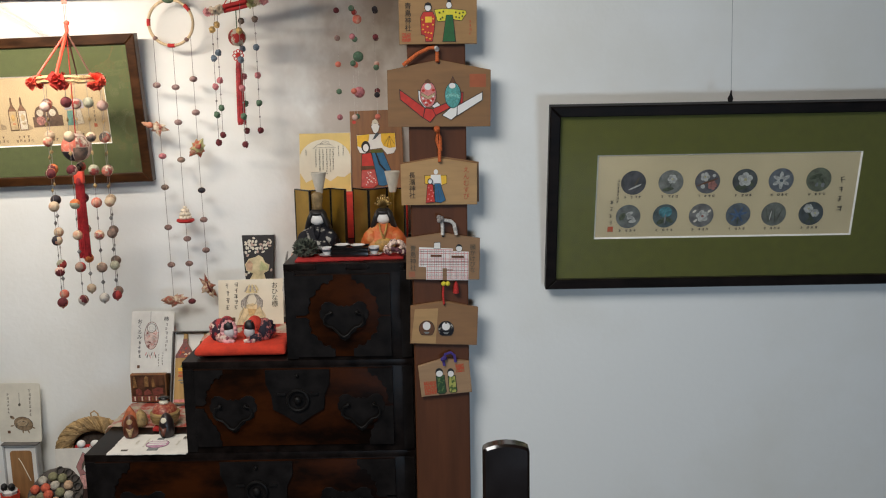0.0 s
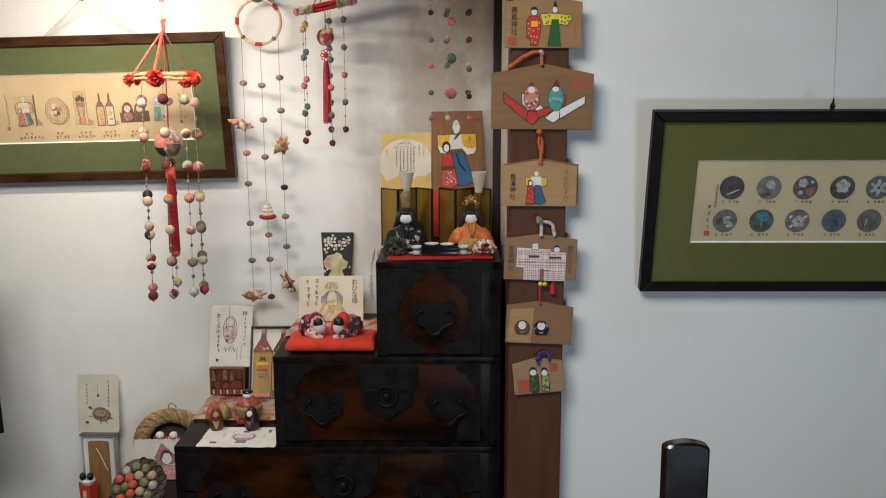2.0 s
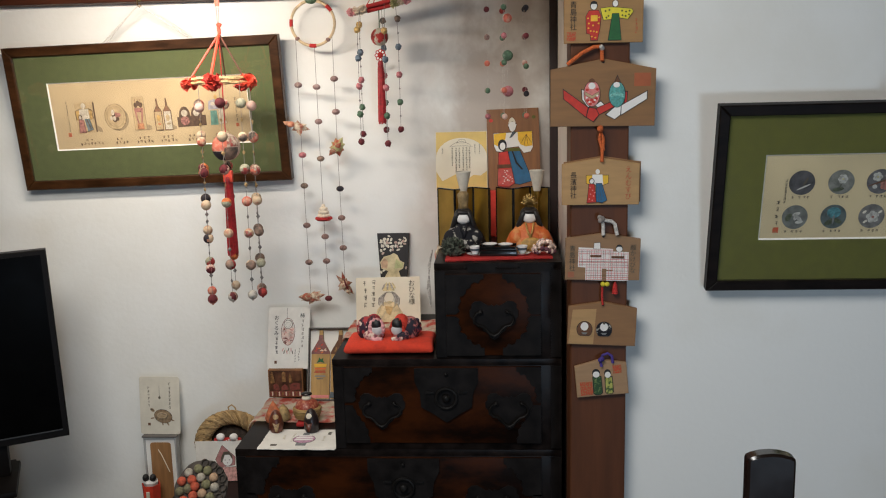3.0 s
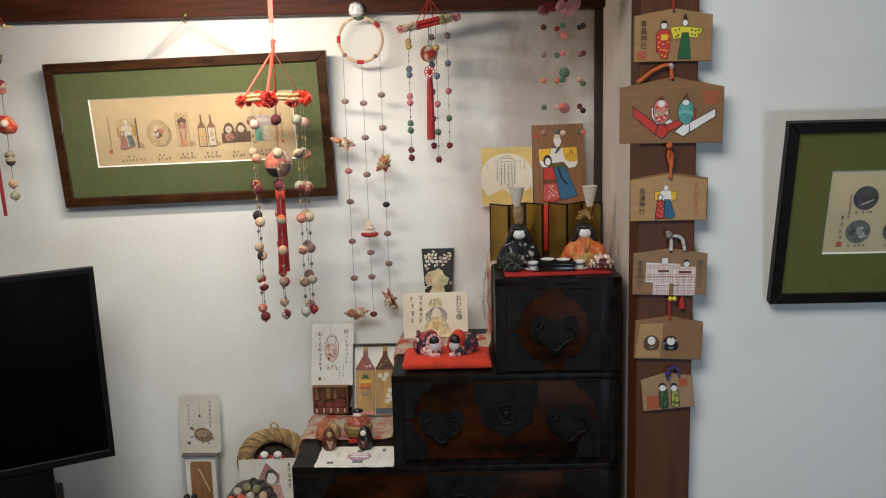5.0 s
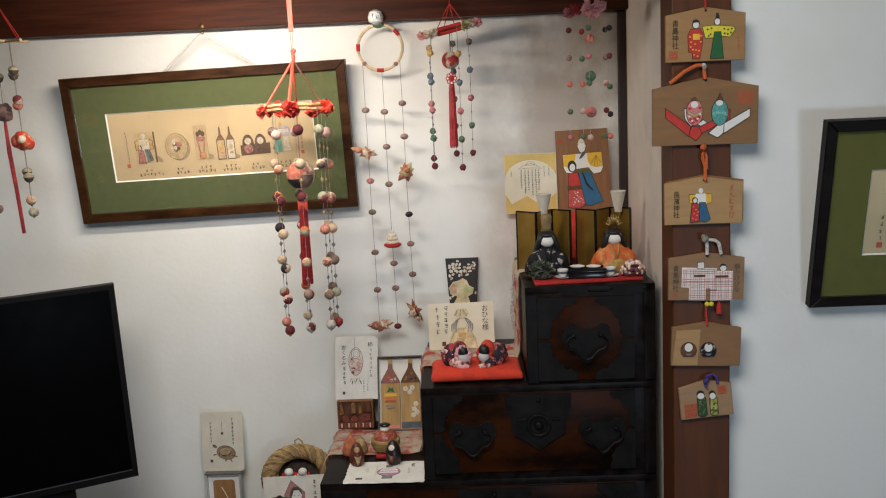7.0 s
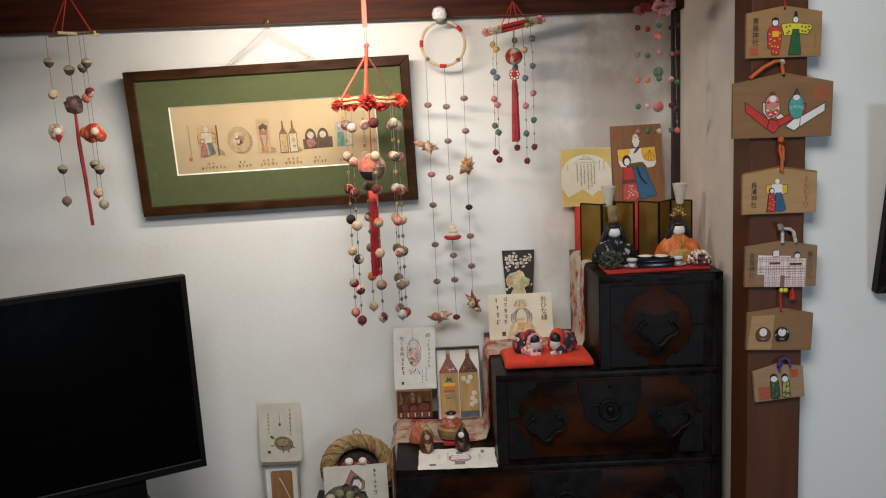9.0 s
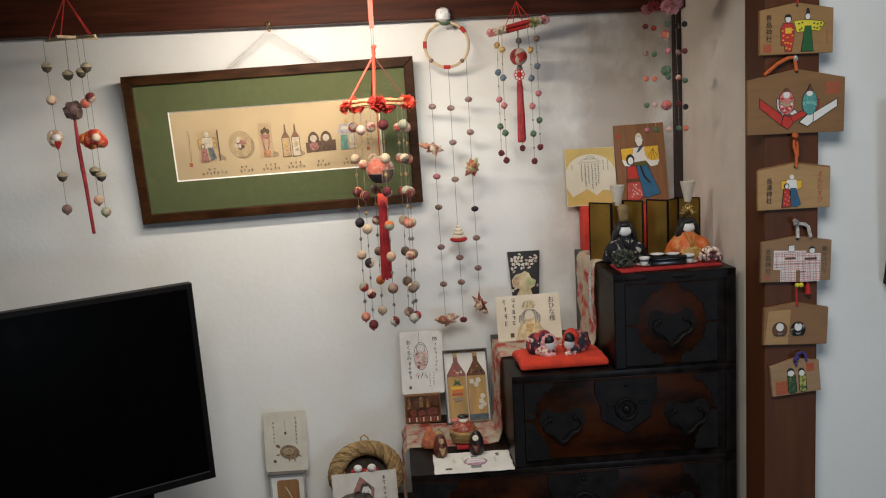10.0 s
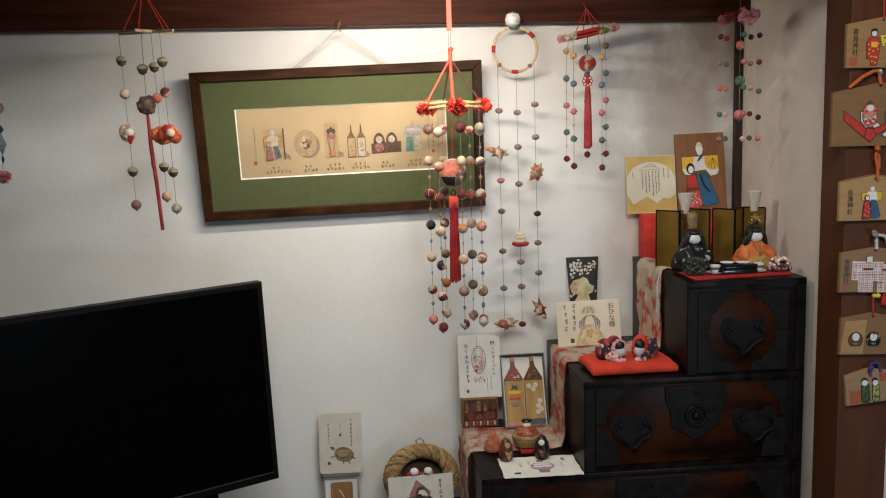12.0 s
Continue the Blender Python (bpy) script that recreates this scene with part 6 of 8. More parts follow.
M["robe_brown"] = mat("brown_glazed_robe", (0.13, 0.034, 0.016), 0.4, var=0.35, scale=60)
M["leaf_tan"] = mat("tan_leaf_pattern", (0.42, 0.28, 0.14), 0.5, var=0.3, scale=120)
M["robe_black"] = mat("black_glazed_robe", (0.020, 0.012, 0.012), 0.35, var=0.3, scale=60)
egg_doll(-0.691, 1.828, LOW + 0.0005, 0.052, "robe_brown", "leaf_tan", "small egg-shaped doll in a brown robe", 12)
egg_doll(-0.612, 1.828, LOW + 0.0005, 0.055, "robe_black", "robe_brown", "small egg-shaped doll in a black robe", -14)
t = thing("basket_doll", pose(-0.634, 1.888, ZC - 0.001) @ Matrix.Scale(0.80, 4), "round straw basket toy with a red patterned lid", "ornament")
part("red_stand", box(bmesh.new(), -0.024, 0.024, -0.042, 0.010, -0.002, 0.008, 0.003), "cloth_red", t)
part("basket", lathe(bmesh.new(), [(0.022, 0.006), (0.034, 0.013), (0.040, 0.027), (0.040, 0.041), (0.035, 0.044)], seg=28), mat("ochre_straw", (0.30, 0.19, 0.065), 0.7, scale=60, stretch=(1, 1, 6), var=0.25), t)
bm = bmesh.new()
for k in range(4):
    tube(bm, [((0.0345 + 0.0017 * k) * math.cos(a), (0.0345 + 0.0017 * k) * math.sin(a), 0.015 + 0.008 * k) for a in (2 * math.pi * j / 28 for j in range(28))], 0.0014, 5, True)
part("straw_rope", bm, "straw", t)
part("lid", lathe(bmesh.new(), [(0.034, 0.044), (0.031, 0.054), (0.022, 0.062), (0.008, 0.067)], seg=24), mat("red_patterned_glaze", (0.26, 0.04, 0.022), 0.45, scale=110, col2=(0.44, 0.20, 0.11), lo_at=0.38, hi_at=0.52), t)
part("lid_collar", ball(bmesh.new(), (0, -0.004, 0.069), 0.011, (1.2, 1, 0.7)), "cream", t)
part("knob", ball(bmesh.new(), (0, 0, 0.080), 0.013, (1.25, 1.0, 0.45)), "tray_black", t)
t = thing("fabric_pouch", pose(-0.711, 1.885, ZC - 0.001) @ Matrix.Scale(0.84, 4), "folded orange fabric pouch shaped like a bamboo shoot", "ornament")
bm = bmesh.new()
lathe(bm, [(0.022, 0.0), (0.025, 0.008), (0.019, 0.026), (0.009, 0.046), (0.001, 0.058)], seg=10, sx=1.0, sy=0.8)
part("pouch", bm, mat("rust_fabric", (0.50, 0.15, 0.065), 0.8, var=0.25, scale=70), t)
bm = bmesh.new()
lathe(bm, [(0.016, 0.0), (0.020, 0.010), (0.014, 0.030), (0.001, 0.046)], (0.024, 0.010, 0.0), 10)
part("pouch_leaf", bm, mat("ochre_fabric", (0.36, 0.24, 0.10), 0.8, var=0.25, scale=70), t)

# cushion with two bowing dolls
t = thing("cushion", pose(-0.4270, 1.812, MID + 0.0048, 0, 0, 1.0), "bright red square felt cushion on the chest step", "cushion")
bm = bmesh.new()
box(bm, -0.0940, 0.0940, -0.060, 0.060, 0.0, 0.0225, 0.0098, 4)
bmesh.ops.subdivide_edges(bm, edges=[e for e in bm.edges if e.calc_length() > 0.05], cuts=9, use_grid_fill=True)
for v in bm.verts:
    x, y = v.co.x / 0.097, v.co.y / 0.058
    v.co.x *= 1 - 0.025 * (1 - y * y) + 0.008 * noise.noise((v.co.y * 40, v.co.z * 30, 1))
    v.co.y *= 1 - 0.04 * (1 - x * x)
    if v.co.z > 0.012:
        v.co.z += 0.003 * (1 - x * x) * (1 - y * y) - 0.0060 * abs(x * y) ** 3 - 0.0030 * max(abs(x), abs(y)) ** 6 + 0.0022 * noise.noise((v.co.x * 35, v.co.y * 35, 0))
part("cover", bm, "felt_red", t)


def bowing_doll(m, hood, body, label, flip):
    """A bowing round doll: body, patterned robe patches, hood, hair and face."""
    bm = bmesh.new()
    s = flip
    ball(bm, (-0.015 * s, 0.006, 0.022), 0.026, (1.0, 0.95, 0.95), 20, 12)
    if s < 0:
        ball(bm, (0.004 * s, -0.012, 0.012), 0.020, (1.2, 0.9, 0.62), 16, 10)
    else:
        ball(bm, (0.006 * s, -0.002, 0.032), 0.0215, (0.98, 0.95, 1.0), 20, 12)
    steps = [len(bm.faces)]
    if s < 0:
        ball(bm, (0.006 * s, -0.002, 0.032), 0.0215, (0.98, 0.95, 1.0), 20, 12)
    # the gathered edge of the hood round the face
    rim, wide = [], []
    for k in range(45):
        a = radians(-50 + 6.2 * k)
        q = 0.0160 + 0.0009 * math.sin(2.1 * k)
        rim.append(((0.0145 + q * math.cos(a)) * s, -0.0180 + 0.0012 * math.sin(1.7 * k), 0.0265 + q * math.sin(a)))
        wide.append((0.0062 if s > 0 else 0.0046) * (1 + 0.16 * math.sin(1.3 * k)))
    tube(bm, rim, wide, 8)
    steps.append(len(bm.faces))
    ball(bm, (0.0150 * s, -0.0165, 0.0352), 0.0158, (0.98, 0.82, 0.80), 16, 10)
    steps.append(len(bm.faces))
    ball(bm, (0.0165 * s, -0.0205, 0.0245), 0.0138, (1.05, 0.66, 0.84), 16, 10)
    steps.append(len(bm.faces))
    if s > 0:
        ball(bm, (0.002 * s, -0.013, 0.012), 0.020, (1.2, 0.9, 0.62), 16, 10)
    rng = random.Random(5 + s)
    for k in range(9):
        a, b = rng.uniform(2.6, 5.6), rng.uniform(-0.2, 0.8)
        ball(bm, (-0.015 * s + 0.0245 * math.cos(a) * math.cos(b) * (1 if s > 0 else -1), 0.006 + 0.0215 * math.sin(a) * math.cos(b), 0.022 + 0.0225 * math.sin(b)), 0.0056 if s > 0 else 0.0070, (1, 0.5, 0.9), 10, 8)
    steps.append(len(bm.faces))
    tube(bm, [((0.001 + 0.0035 * k) * s, -0.0285 + 0.0012 * math.sin(2 * k), 0.0066 + 0.0015 * math.sin(1.4 * k)) for k in range(9)], [0.0046 + 0.0008 * math.sin(1.9 * k) for k in range(9)], 8)
    steps.append(len(bm.faces))
    for i, f in enumerate(bm.faces):
        f.material_index = next(k for k, q2 in enumerate(steps) if i < q2)
    return doll("bowing_doll", bm, [body, hood, "hair", "bow_face", "robe_floral" if flip > 0 else "crepe_plum", "crepe_pink" if flip > 0 else "robe_floral"], m, label, "dolls on the red cushion")


M["robe_floral"] = mat("floral_crepe", (0.66, 0.52, 0.42), 0.8, scale=110, bump=0.4, bscale=400, col2=(0.22, 0.05, 0.07), col3=(0.58, 0.30, 0.26), lo_at=0.40, hi_at=0.56)
M["bow_face"] = mat("grey_white_silk", (0.55, 0.53, 0.52), 0.7, var=0.04)
bowing_doll(pose(-0.465, 1.800, MID + 0.0240, 0, 0, 0) @ Matrix.Diagonal((0.82, 0.90, 1.04, 1)), "crepe_pink", "crepe_plum", "bowing crepe doll with a pink hood and white face", 1)
bowing_doll(pose(-0.397, 1.800, MID + 0.0240, 0, 0, 0) @ Matrix.Diagonal((0.82, 0.90, 1.04, 1)), "crepe_red", "crepe_navy", "bowing crepe doll with a red hood, navy robe and white face", -1)

# cards behind the cushion
t = card("postcard", pose(-0.457, 2.008, MID + 0.0062, 0, -0.8, 0), 0.152, 0.106, 0.0016, "cream", "cream postcard with a painted court doll and brush writing", "postcard", 13.0)
paint(t, "robe", [(-0.034, 0.0), (0.036, 0.0), (0.034, 0.022), (0.020, 0.044), (0.004, 0.050), (-0.012, 0.046), (-0.026, 0.030)], mat("ochre_wash", (0.70, 0.56, 0.33), 0.9, scale=60, var=0.18), 1)
M["wash_pale"] = mat("pale_brush_wash", (0.46, 0.43, 0.38), 0.9, var=0.3, scale=160)
M["wash_grey"] = mat("grey_brush_wash", (0.32, 0.29, 0.26), 0.9, var=0.3, scale=160)
for s in (-1, 1):
    for k in range(5):
        x0, x1 = 0.002 + s * (0.006 + 0.0018 * k), 0.002 + s * (0.014 + 0.0026 * k)
        z1 = 0.038 + 0.003 * (k % 3)
        paint(t, "hair_strand", [(x0, 0.071 - 0.001 * k), (x0 + 0.0018, 0.073 - 0.001 * k), (x1 + 0.0016, 0.056), (x1 + 0.0008, z1), (x1 - 0.0010, z1), (x1 - 0.0008, 0.056)], "wash_pale" if k % 2 else "wash_grey", 2)
M["crown_wash"] = mat("yellow_brush_wash", (0.66, 0.55, 0.30), 0.9, var=0.2, scale=120)
paint(t, "crown", [(-0.012, 0.074), (0.016, 0.074), (0.014, 0.084), (0.006, 0.082), (0.002, 0.092), (-0.003, 0.082), (-0.010, 0.086)], "crown_wash", 1)
rim(t, "face", ell(0.002, 0.058, 0.012, 0.013, 18), 0.0005, "wash_grey", 3)
for k in range(6):
    leaf(t, -0.010 + 0.0048 * k, 0.084 + 0.002 * (k % 2), 0.017, 0.0042, 60 + 12 * k, "crown_wash" if k % 2 else "wash_pale", 2)
for x0, z0, x1, z1 in ((-0.034, 0.002, -0.014, 0.044), (-0.014, 0.044, 0.004, 0.028), (0.036, 0.002, 0.022, 0.042), (0.022, 0.042, 0.004, 0.028), (-0.020, 0.004, -0.006, 0.026)):
    paint(t, "brush_line", [(x0, z0), (x0 + 0.0007, z0), (x1 + 0.0007, z1), (x1, z1)], "wash_grey", 3)
paint(t, "fan", [(-0.004, 0.022), (0.004, 0.016), (0.012, 0.036), (-0.008, 0.038)], mat("amber_wash", (0.60, 0.40, 0.18), 0.9, var=0.2, scale=90), 4)
words(t, "おひな様", 0.056, 0.0985, 0.0158, "ink_grey", pitch=0.92)
bars(t, -0.035, 0.0985, 5, 0.0095, 0.0105, 0.0028, "ink_grey", 171)
bars(t, -0.055, 0.0975, 4, 0.0095, 0.0125, 0.0045, "ink_grey", 172)
paint(t, "seal", rect(-0.046, -0.037, 0.008, 0.018), "paint_brown", 1)
t = thing("battledore", pose(-0.451, 2.080, MID + 0.0005, -7, 0, 0), "black battledore with pale leaves and gold figure", "battledore")
M["leaf_rose"] = mat("faded_rose_leaf", (0.50, 0.36, 0.30), 0.7, var=0.15, scale=120)
M["black_paper"] = mat("black_lacquer_paper", (0.015, 0.012, 0.012), 0.5, var=0.2)
M["tint_rose"] = mat("tint_rose", (0.52, 0.33, 0.20), 0.6, var=0.2, scale=90)
M["tint_lime"] = mat("tint_lime", (0.46, 0.46, 0.22), 0.6, var=0.2, scale=90)
part("blade", prism(bmesh.new(), [(-0.006, 0.0), (0.006, 0.0), (0.010, 0.045), (0.031, 0.070), (0.0395, 0.204), (-0.0395, 0.204), (-0.031, 0.070), (-0.010, 0.045)], 0, 0.006, 0.0006), "black_paper", t, smooth=False)
rng = random.Random(11)
for bx, bz, a0, a1, n in ((-0.030, 0.150, 80, 20, 8), (-0.004, 0.196, 200, 250, 7), (0.034, 0.190, 190, 240, 8), (0.006, 0.160, 60, 10, 7), (-0.034, 0.190, -20, -70, 7), (0.030, 0.090, 80, 120, 5), (-0.028, 0.086, 100, 70, 5)):
    x, z = bx, bz
    for k in range(n):
        a = a0 + (a1 - a0) * k / n
        x, z = x + 0.0058 * math.cos(radians(a)), z + 0.0058 * math.sin(radians(a))
        lim = 0.028 + 0.009 * (z - 0.070) / 0.134
        if abs(x) < lim - 0.002 and 0.074 < z < 0.198:
            leaf(t, x + 0.0030 * math.sin(radians(a)) * (-1) ** k, z + 0.0030 * math.cos(radians(a)) * (-1) ** (k + 1), rng.uniform(0.0075, 0.0100), rng.uniform(0.0044, 0.0060), a + (38 if k % 2 else -38), ("aged", "cream", "leaf_rose")[rng.choice((0, 0, 1, 2))], 1 + k % 2)
paint(t, "gold_figure", [(-0.030, 0.118), (-0.033, 0.134), (-0.024, 0.147), (-0.008, 0.151), (0.000, 0.156), (0.010, 0.150), (0.015, 0.138), (0.026, 0.132), (0.023, 0.118), (0.012, 0.112), (0.016, 0.098), (0.012, 0.080), (-0.020, 0.080), (-0.022, 0.098), (-0.014, 0.112)], mat("pale_gold", (0.60, 0.50, 0.29), 0.5, scale=60, var=0.15), 3)
paint(t, "figure_tint", [(-0.029, 0.120), (-0.031, 0.134), (-0.022, 0.144), (-0.014, 0.136), (-0.016, 0.118)], "tint_rose", 5)
paint(t, "figure_tint", [(0.002, 0.118), (0.006, 0.142), (0.013, 0.136), (0.024, 0.130), (0.020, 0.120)], "tint_lime", 5)

# turtle postcard on a tall framed box
t = thing("framed_box", pose(-1.058, 2.058, FIFTH), "narrow white frame with a rounded brown panel inside", "box")
M["pale_metal"] = mat("pale_frame_edge", (0.42, 0.42, 0.41), 0.5, var=0.1)
for x0, x1, z0, z1 in ((-0.042, -0.0385, 0.0, 0.283), (0.0385, 0.042, 0.0, 0.283), (-0.0383, 0.0383, 0.2795, 0.283), (-0.0383, 0.0383, 0.0, 0.004)):
    part("frame_edge", box(bmesh.new(), x0, x1, 0.006, 0.030, z0, z1, 0.0008), "pale_metal", t, "thin pale grey edge")
part("mat_board", box(bmesh.new(), -0.0383, 0.0383, 0.012, 0.022, 0.0042, 0.2793), "white", t, "white mat board")
pts = []
for cx, cz, a in ((0.0265 - 0.007, 0.060, -90), (0.0265 - 0.007, 0.268 - 0.007, 0), (-0.0265 + 0.007, 0.268 - 0.007, 90), (-0.0265 + 0.007, 0.060, 180)):
    pts += ell(cx, cz, 0.007, 0.007, 5, a, a + 90)
pan = part("panel", prism(bmesh.new(), pts, 0.0095, 0.0118), mat("light_brown_panel", (0.34, 0.17, 0.065), 0.6, scale=8, stretch=(8, 4, 1), var=0.15), t, "brown wooden panel", smooth=False)
part("straw", tube(bmesh.new(), [(-0.006, 0.0088, 0.250), (0.002, 0.0082, 0.236), (0.010, 0.0080, 0.216), (0.020, 0.0084, 0.190)], 0.0011, 6), "cream", pan)
part("top_bar", box(bmesh.new(), -0.0445, 0.0445, 0.004, 0.032, 0.2832, 0.2872, 0.001), "box_grey", t)
t = card("postcard", pose(-1.0575, 2.076, 0.6980, 0, 0.5, 0), 0.103, 0.1475, 0.0016, "aged", "cream handmade postcard with a turtle drawing and brush writing", "postcard", 5.0, round_=0.006)
M["shell"] = mat("ochre_shell", (0.34, 0.25, 0.15), 0.9, scale=120, col2=(0.16, 0.10, 0.055))
M["shell_pale"] = mat("pale_shell", (0.50, 0.39, 0.25), 0.9, scale=160, col2=(0.30, 0.20, 0.11))
filled(t, "turtle_shell", [(0.008 + x * 0.97 + z * 0.25, 0.046 + z - x * 0.25) for x, z in ell(0, 0, 0.0235, 0.0165, 22)], "shell", 2, 0.0006)
paint(t, "shell_top", ell(0.005, 0.049, 0.0135, 0.0085, 16), "shell_pale", 4)
for dx, dz, a in ((-0.008, 0.004, 35), (0.004, 0.006, -20), (0.012, -0.002, 60), (-0.002, -0.006, 10), (-0.014, -0.003, 80)):
    leaf(t, 0.006 + dx, 0.046 + dz, 0.013, 0.0009, a, "ink_grey", 6)
for x, z, a in ((-0.020, 0.041, 10), (0.020, 0.026, -60), (0.032, 0.036, -25), (0.006, 0.027, -80)):
    leaf(t, x, z, 0.010, 0.0034, a, "shell", 1)
leaf(t, -0.0195, 0.062, 0.013, 0.0075, -35, "shell", 1)
leaf(t, -0.0215, 0.0635, 0.006, 0.0030, -35, "ink_grey", 3)
paint(t, "hanging_thread", rect(-0.0006, 0.0001, 0.095, 0.124), "ink_grey", 1)
paint(t, "small_knot", ell(0, 0.094, 0.003, 0.004, 8), "ink_grey", 2)
bars(t, 0.026, 0.132, 7, 0.006, 0.008, 0.002, "ink_grey", 181)
bars(t, -0.028, 0.122, 6, 0.006, 0.007, 0.002, "ink_grey", 182)
paint(t, "seal", rect(-0.032, -0.025, 0.022, 0.029), "paint_brown", 1)

# red cup with two tiny dolls before the box
t = thing("red_cup", pose(-1.072, 2.025, FIFTH), "tall red folded paper cup with tiny dolls", "ornament")
part("cup", lathe(bmesh.new(), [(0.015, 0.0), (0.018, 0.06), (0.024, 0.178), (0.022, 0.178), (0.016, 0.06)], seg=6), "felt_red", t)
part("stripe", prism(bmesh.new(), rect(-0.004, 0.004, 0.10, 0.165), -0.0245, -0.0215), "cream", t, smooth=False)
part("paper_fold", lathe(bmesh.new(), [(0.015, 0.172), (0.019, 0.184), (0.014, 0.190), (0.004, 0.178)], seg=7), "paint_white", t)
for x in (-0.009, 0.009):
    doll("tiny_doll", ball(ball(bmesh.new(), (0, 0, 0.008), 0.009, (0.9, 0.9, 1.1)), (0, -0.004, 0.010), 0.006), ["hair"], pose(-1.072 + x, 2.018, FIFTH + 0.188), "tiny round doll with dark hair in a cup", "tiny dolls in the red cup")

# straw wreath with a card and basket of small balls
M["cell_dark"] = mat("dark_paper_cell", (0.060, 0.050, 0.038), 0.8, var=0.25)
t = thing("straw_wreath", pose(-0.865, 2.046, FOURTH + 0.0830, -12, 0, 0) @ Matrix.Diagonal((1.16, 1, 1.01, 1)), "twisted straw wreath standing behind a white postcard", "wreath")
part("backing", prism(bmesh.new(), [(0.058 * math.cos(2 * math.pi * j / 28), 0.058 * math.sin(2 * math.pi * j / 28)) for j in range(28)], 0.009, 0.012), mat("dark_woven_backing", (0.060, 0.042, 0.030), 0.85, var=0.3, scale=90, bump=0.4, bscale=240), t, "dark woven backing")
M["straw_dark"] = mat("dark_straw", (0.24, 0.145, 0.055), 0.8, scale=60, var=0.3, bump=0.5, bscale=200)
M["straw_pale"] = mat("pale_straw", (0.46, 0.31, 0.14), 0.8, scale=60, var=0.25, bump=0.5, bscale=200)
for s in range(17):
    ph = 2 * math.pi * (s + 0.25 * math.sin(5.0 * s)) / 17
    pts = []
    for k in range(48):
        a = 2 * math.pi * k / 48
        tw = 5 * a + ph
        R = 0.062 + 0.0145 * math.cos(tw)
        pts.append((R * math.cos(a), -0.006 + 0.0145 * math.sin(tw), R * math.sin(a)))
    part("straw_strand", tube(bmesh.new(), pts, 0.0036 + 0.0004 * (s % 3), 6, True), ("straw", "straw_dark", "straw_pale", "straw")[s % 4], t)
part("loop", tube(bmesh.new(), [(-0.006, 0, 0.074), (-0.008, -0.002, 0.086), (0.0, -0.003, 0.092), (0.007, -0.002, 0.085), (0.010, 0, 0.074)], 0.0018, 6), "straw", t)
t = thing("pair_ornament", pose(-0.868, 2.025, FOURTH + 0.002), "two small white-headed felt dolls on a red bed before the wreath", "ornament")
part("red_bed", box(bmesh.new(), -0.034, 0.034, -0.010, 0.006, 0.0, 0.1015, 0.006), "cloth_red", t)
for x in (-0.015, 0.018):
    part("felt_head", ball(bmesh.new(), (x, -0.010, 0.107), 0.0095, (1.1, 1, 0.95)), "paint_white", t)
bm = bmesh.new()
for k in range(9):
    ball(bm, (-0.026 + 0.0065 * k, -0.012, 0.0945 + 0.003 * (k % 3)), 0.0020, u=8, v=6)
part("blossom_sprig", bm, "paint_white", t)
t = card("postcard", pose(-0.867, 2.000, FOURTH + 0.0008, 0, -1.5, 0), 0.154, 0.100, 0.0016, "washi", "white postcard with a hooded doll drawing", "postcard", 7.0)
filled(t, "hood", [(-0.028, 0.055), (-0.010, 0.090), (0.022, 0.060), (0.020, 0.040), (-0.020, 0.034)], mat("mauve_hood", (0.34, 0.13, 0.13), 0.9, scale=110, col2=(0.46, 0.24, 0.22)), 1, 0.0006)
filled(t, "face", ell(0.002, 0.053, 0.013, 0.015, 16), "paint_white", 3, 0.0006)
paint(t, "hair", [(-0.013, 0.060), (-0.006, 0.073), (0.006, 0.074), (0.015, 0.064), (0.014, 0.056), (0.008, 0.066), (-0.004, 0.066), (-0.010, 0.050), (-0.015, 0.046)], "ink_grey", 5)
for x, z in ((-0.003, 0.053), (0.007, 0.053)):
    paint(t, "eye", ell(x, z, 0.0016, 0.0008, 8), "ink_grey", 5)
paint(t, "mouth", ell(0.002, 0.046, 0.0014, 0.0008, 8), "print_rose", 5)
filled(t, "robe", [(-0.030, 0.0), (0.030, 0.0), (0.022, 0.036), (-0.020, 0.034)], "rose_wash", 1, 0.0006)
bars(t, 0.046, 0.088, 5, 0.009, 0.010, 0.003, "ink_grey", 191)


def uneven(bm):
    """A slightly lobed, dried outline."""
    for v in bm.verts:
        a = math.atan2(v.co.y, v.co.x)
        f = 1 + 0.035 * math.sin(5 * a + 0.6) * math.sin(2 * a)
        v.co.x, v.co.y = v.co.x * f, v.co.y * f
    return bm


t = thing("lotus_pod", pose(-0.882, 1.858, FOURTH + 0.0490, 50, 0, -6) @ Matrix.Scale(1.16, 4), "dried dark brown lotus pod holding small coloured thread balls", "ornament")
part("pod", uneven(lathe(bmesh.new(), [(0.006, -0.052), (0.020, -0.044), (0.036, -0.030), (0.048, -0.014), (0.0545, 0.000), (0.0550, 0.004), (0.0520, 0.0065), (0.038, 0.004), (0.002, 0.003)], seg=28)), mat("dried_pod", (0.075, 0.062, 0.052), 0.8, var=0.3, scale=60, bump=0.4, bscale=200), t)
for k in range(16):
    a = 2 * math.pi * k / 16
    if math.cos(a - 0.3) > 0.15:
        part("rim_cell", lathe(bmesh.new(), [(0.0070, 0.0), (0.0082, 0.011), (0.0068, 0.011), (0.0055, 0.001)], (0.0475 * math.cos(a), 0.0475 * math.sin(a), 0.0005), 10), "cell_dark", t)
M["thread_coral"] = mat("coral_thread", (0.55, 0.14, 0.09), 0.85, scale=70, col2=(0.60, 0.34, 0.24), lo_at=0.36, hi_at=0.50, bump=0.5, bscale=500)
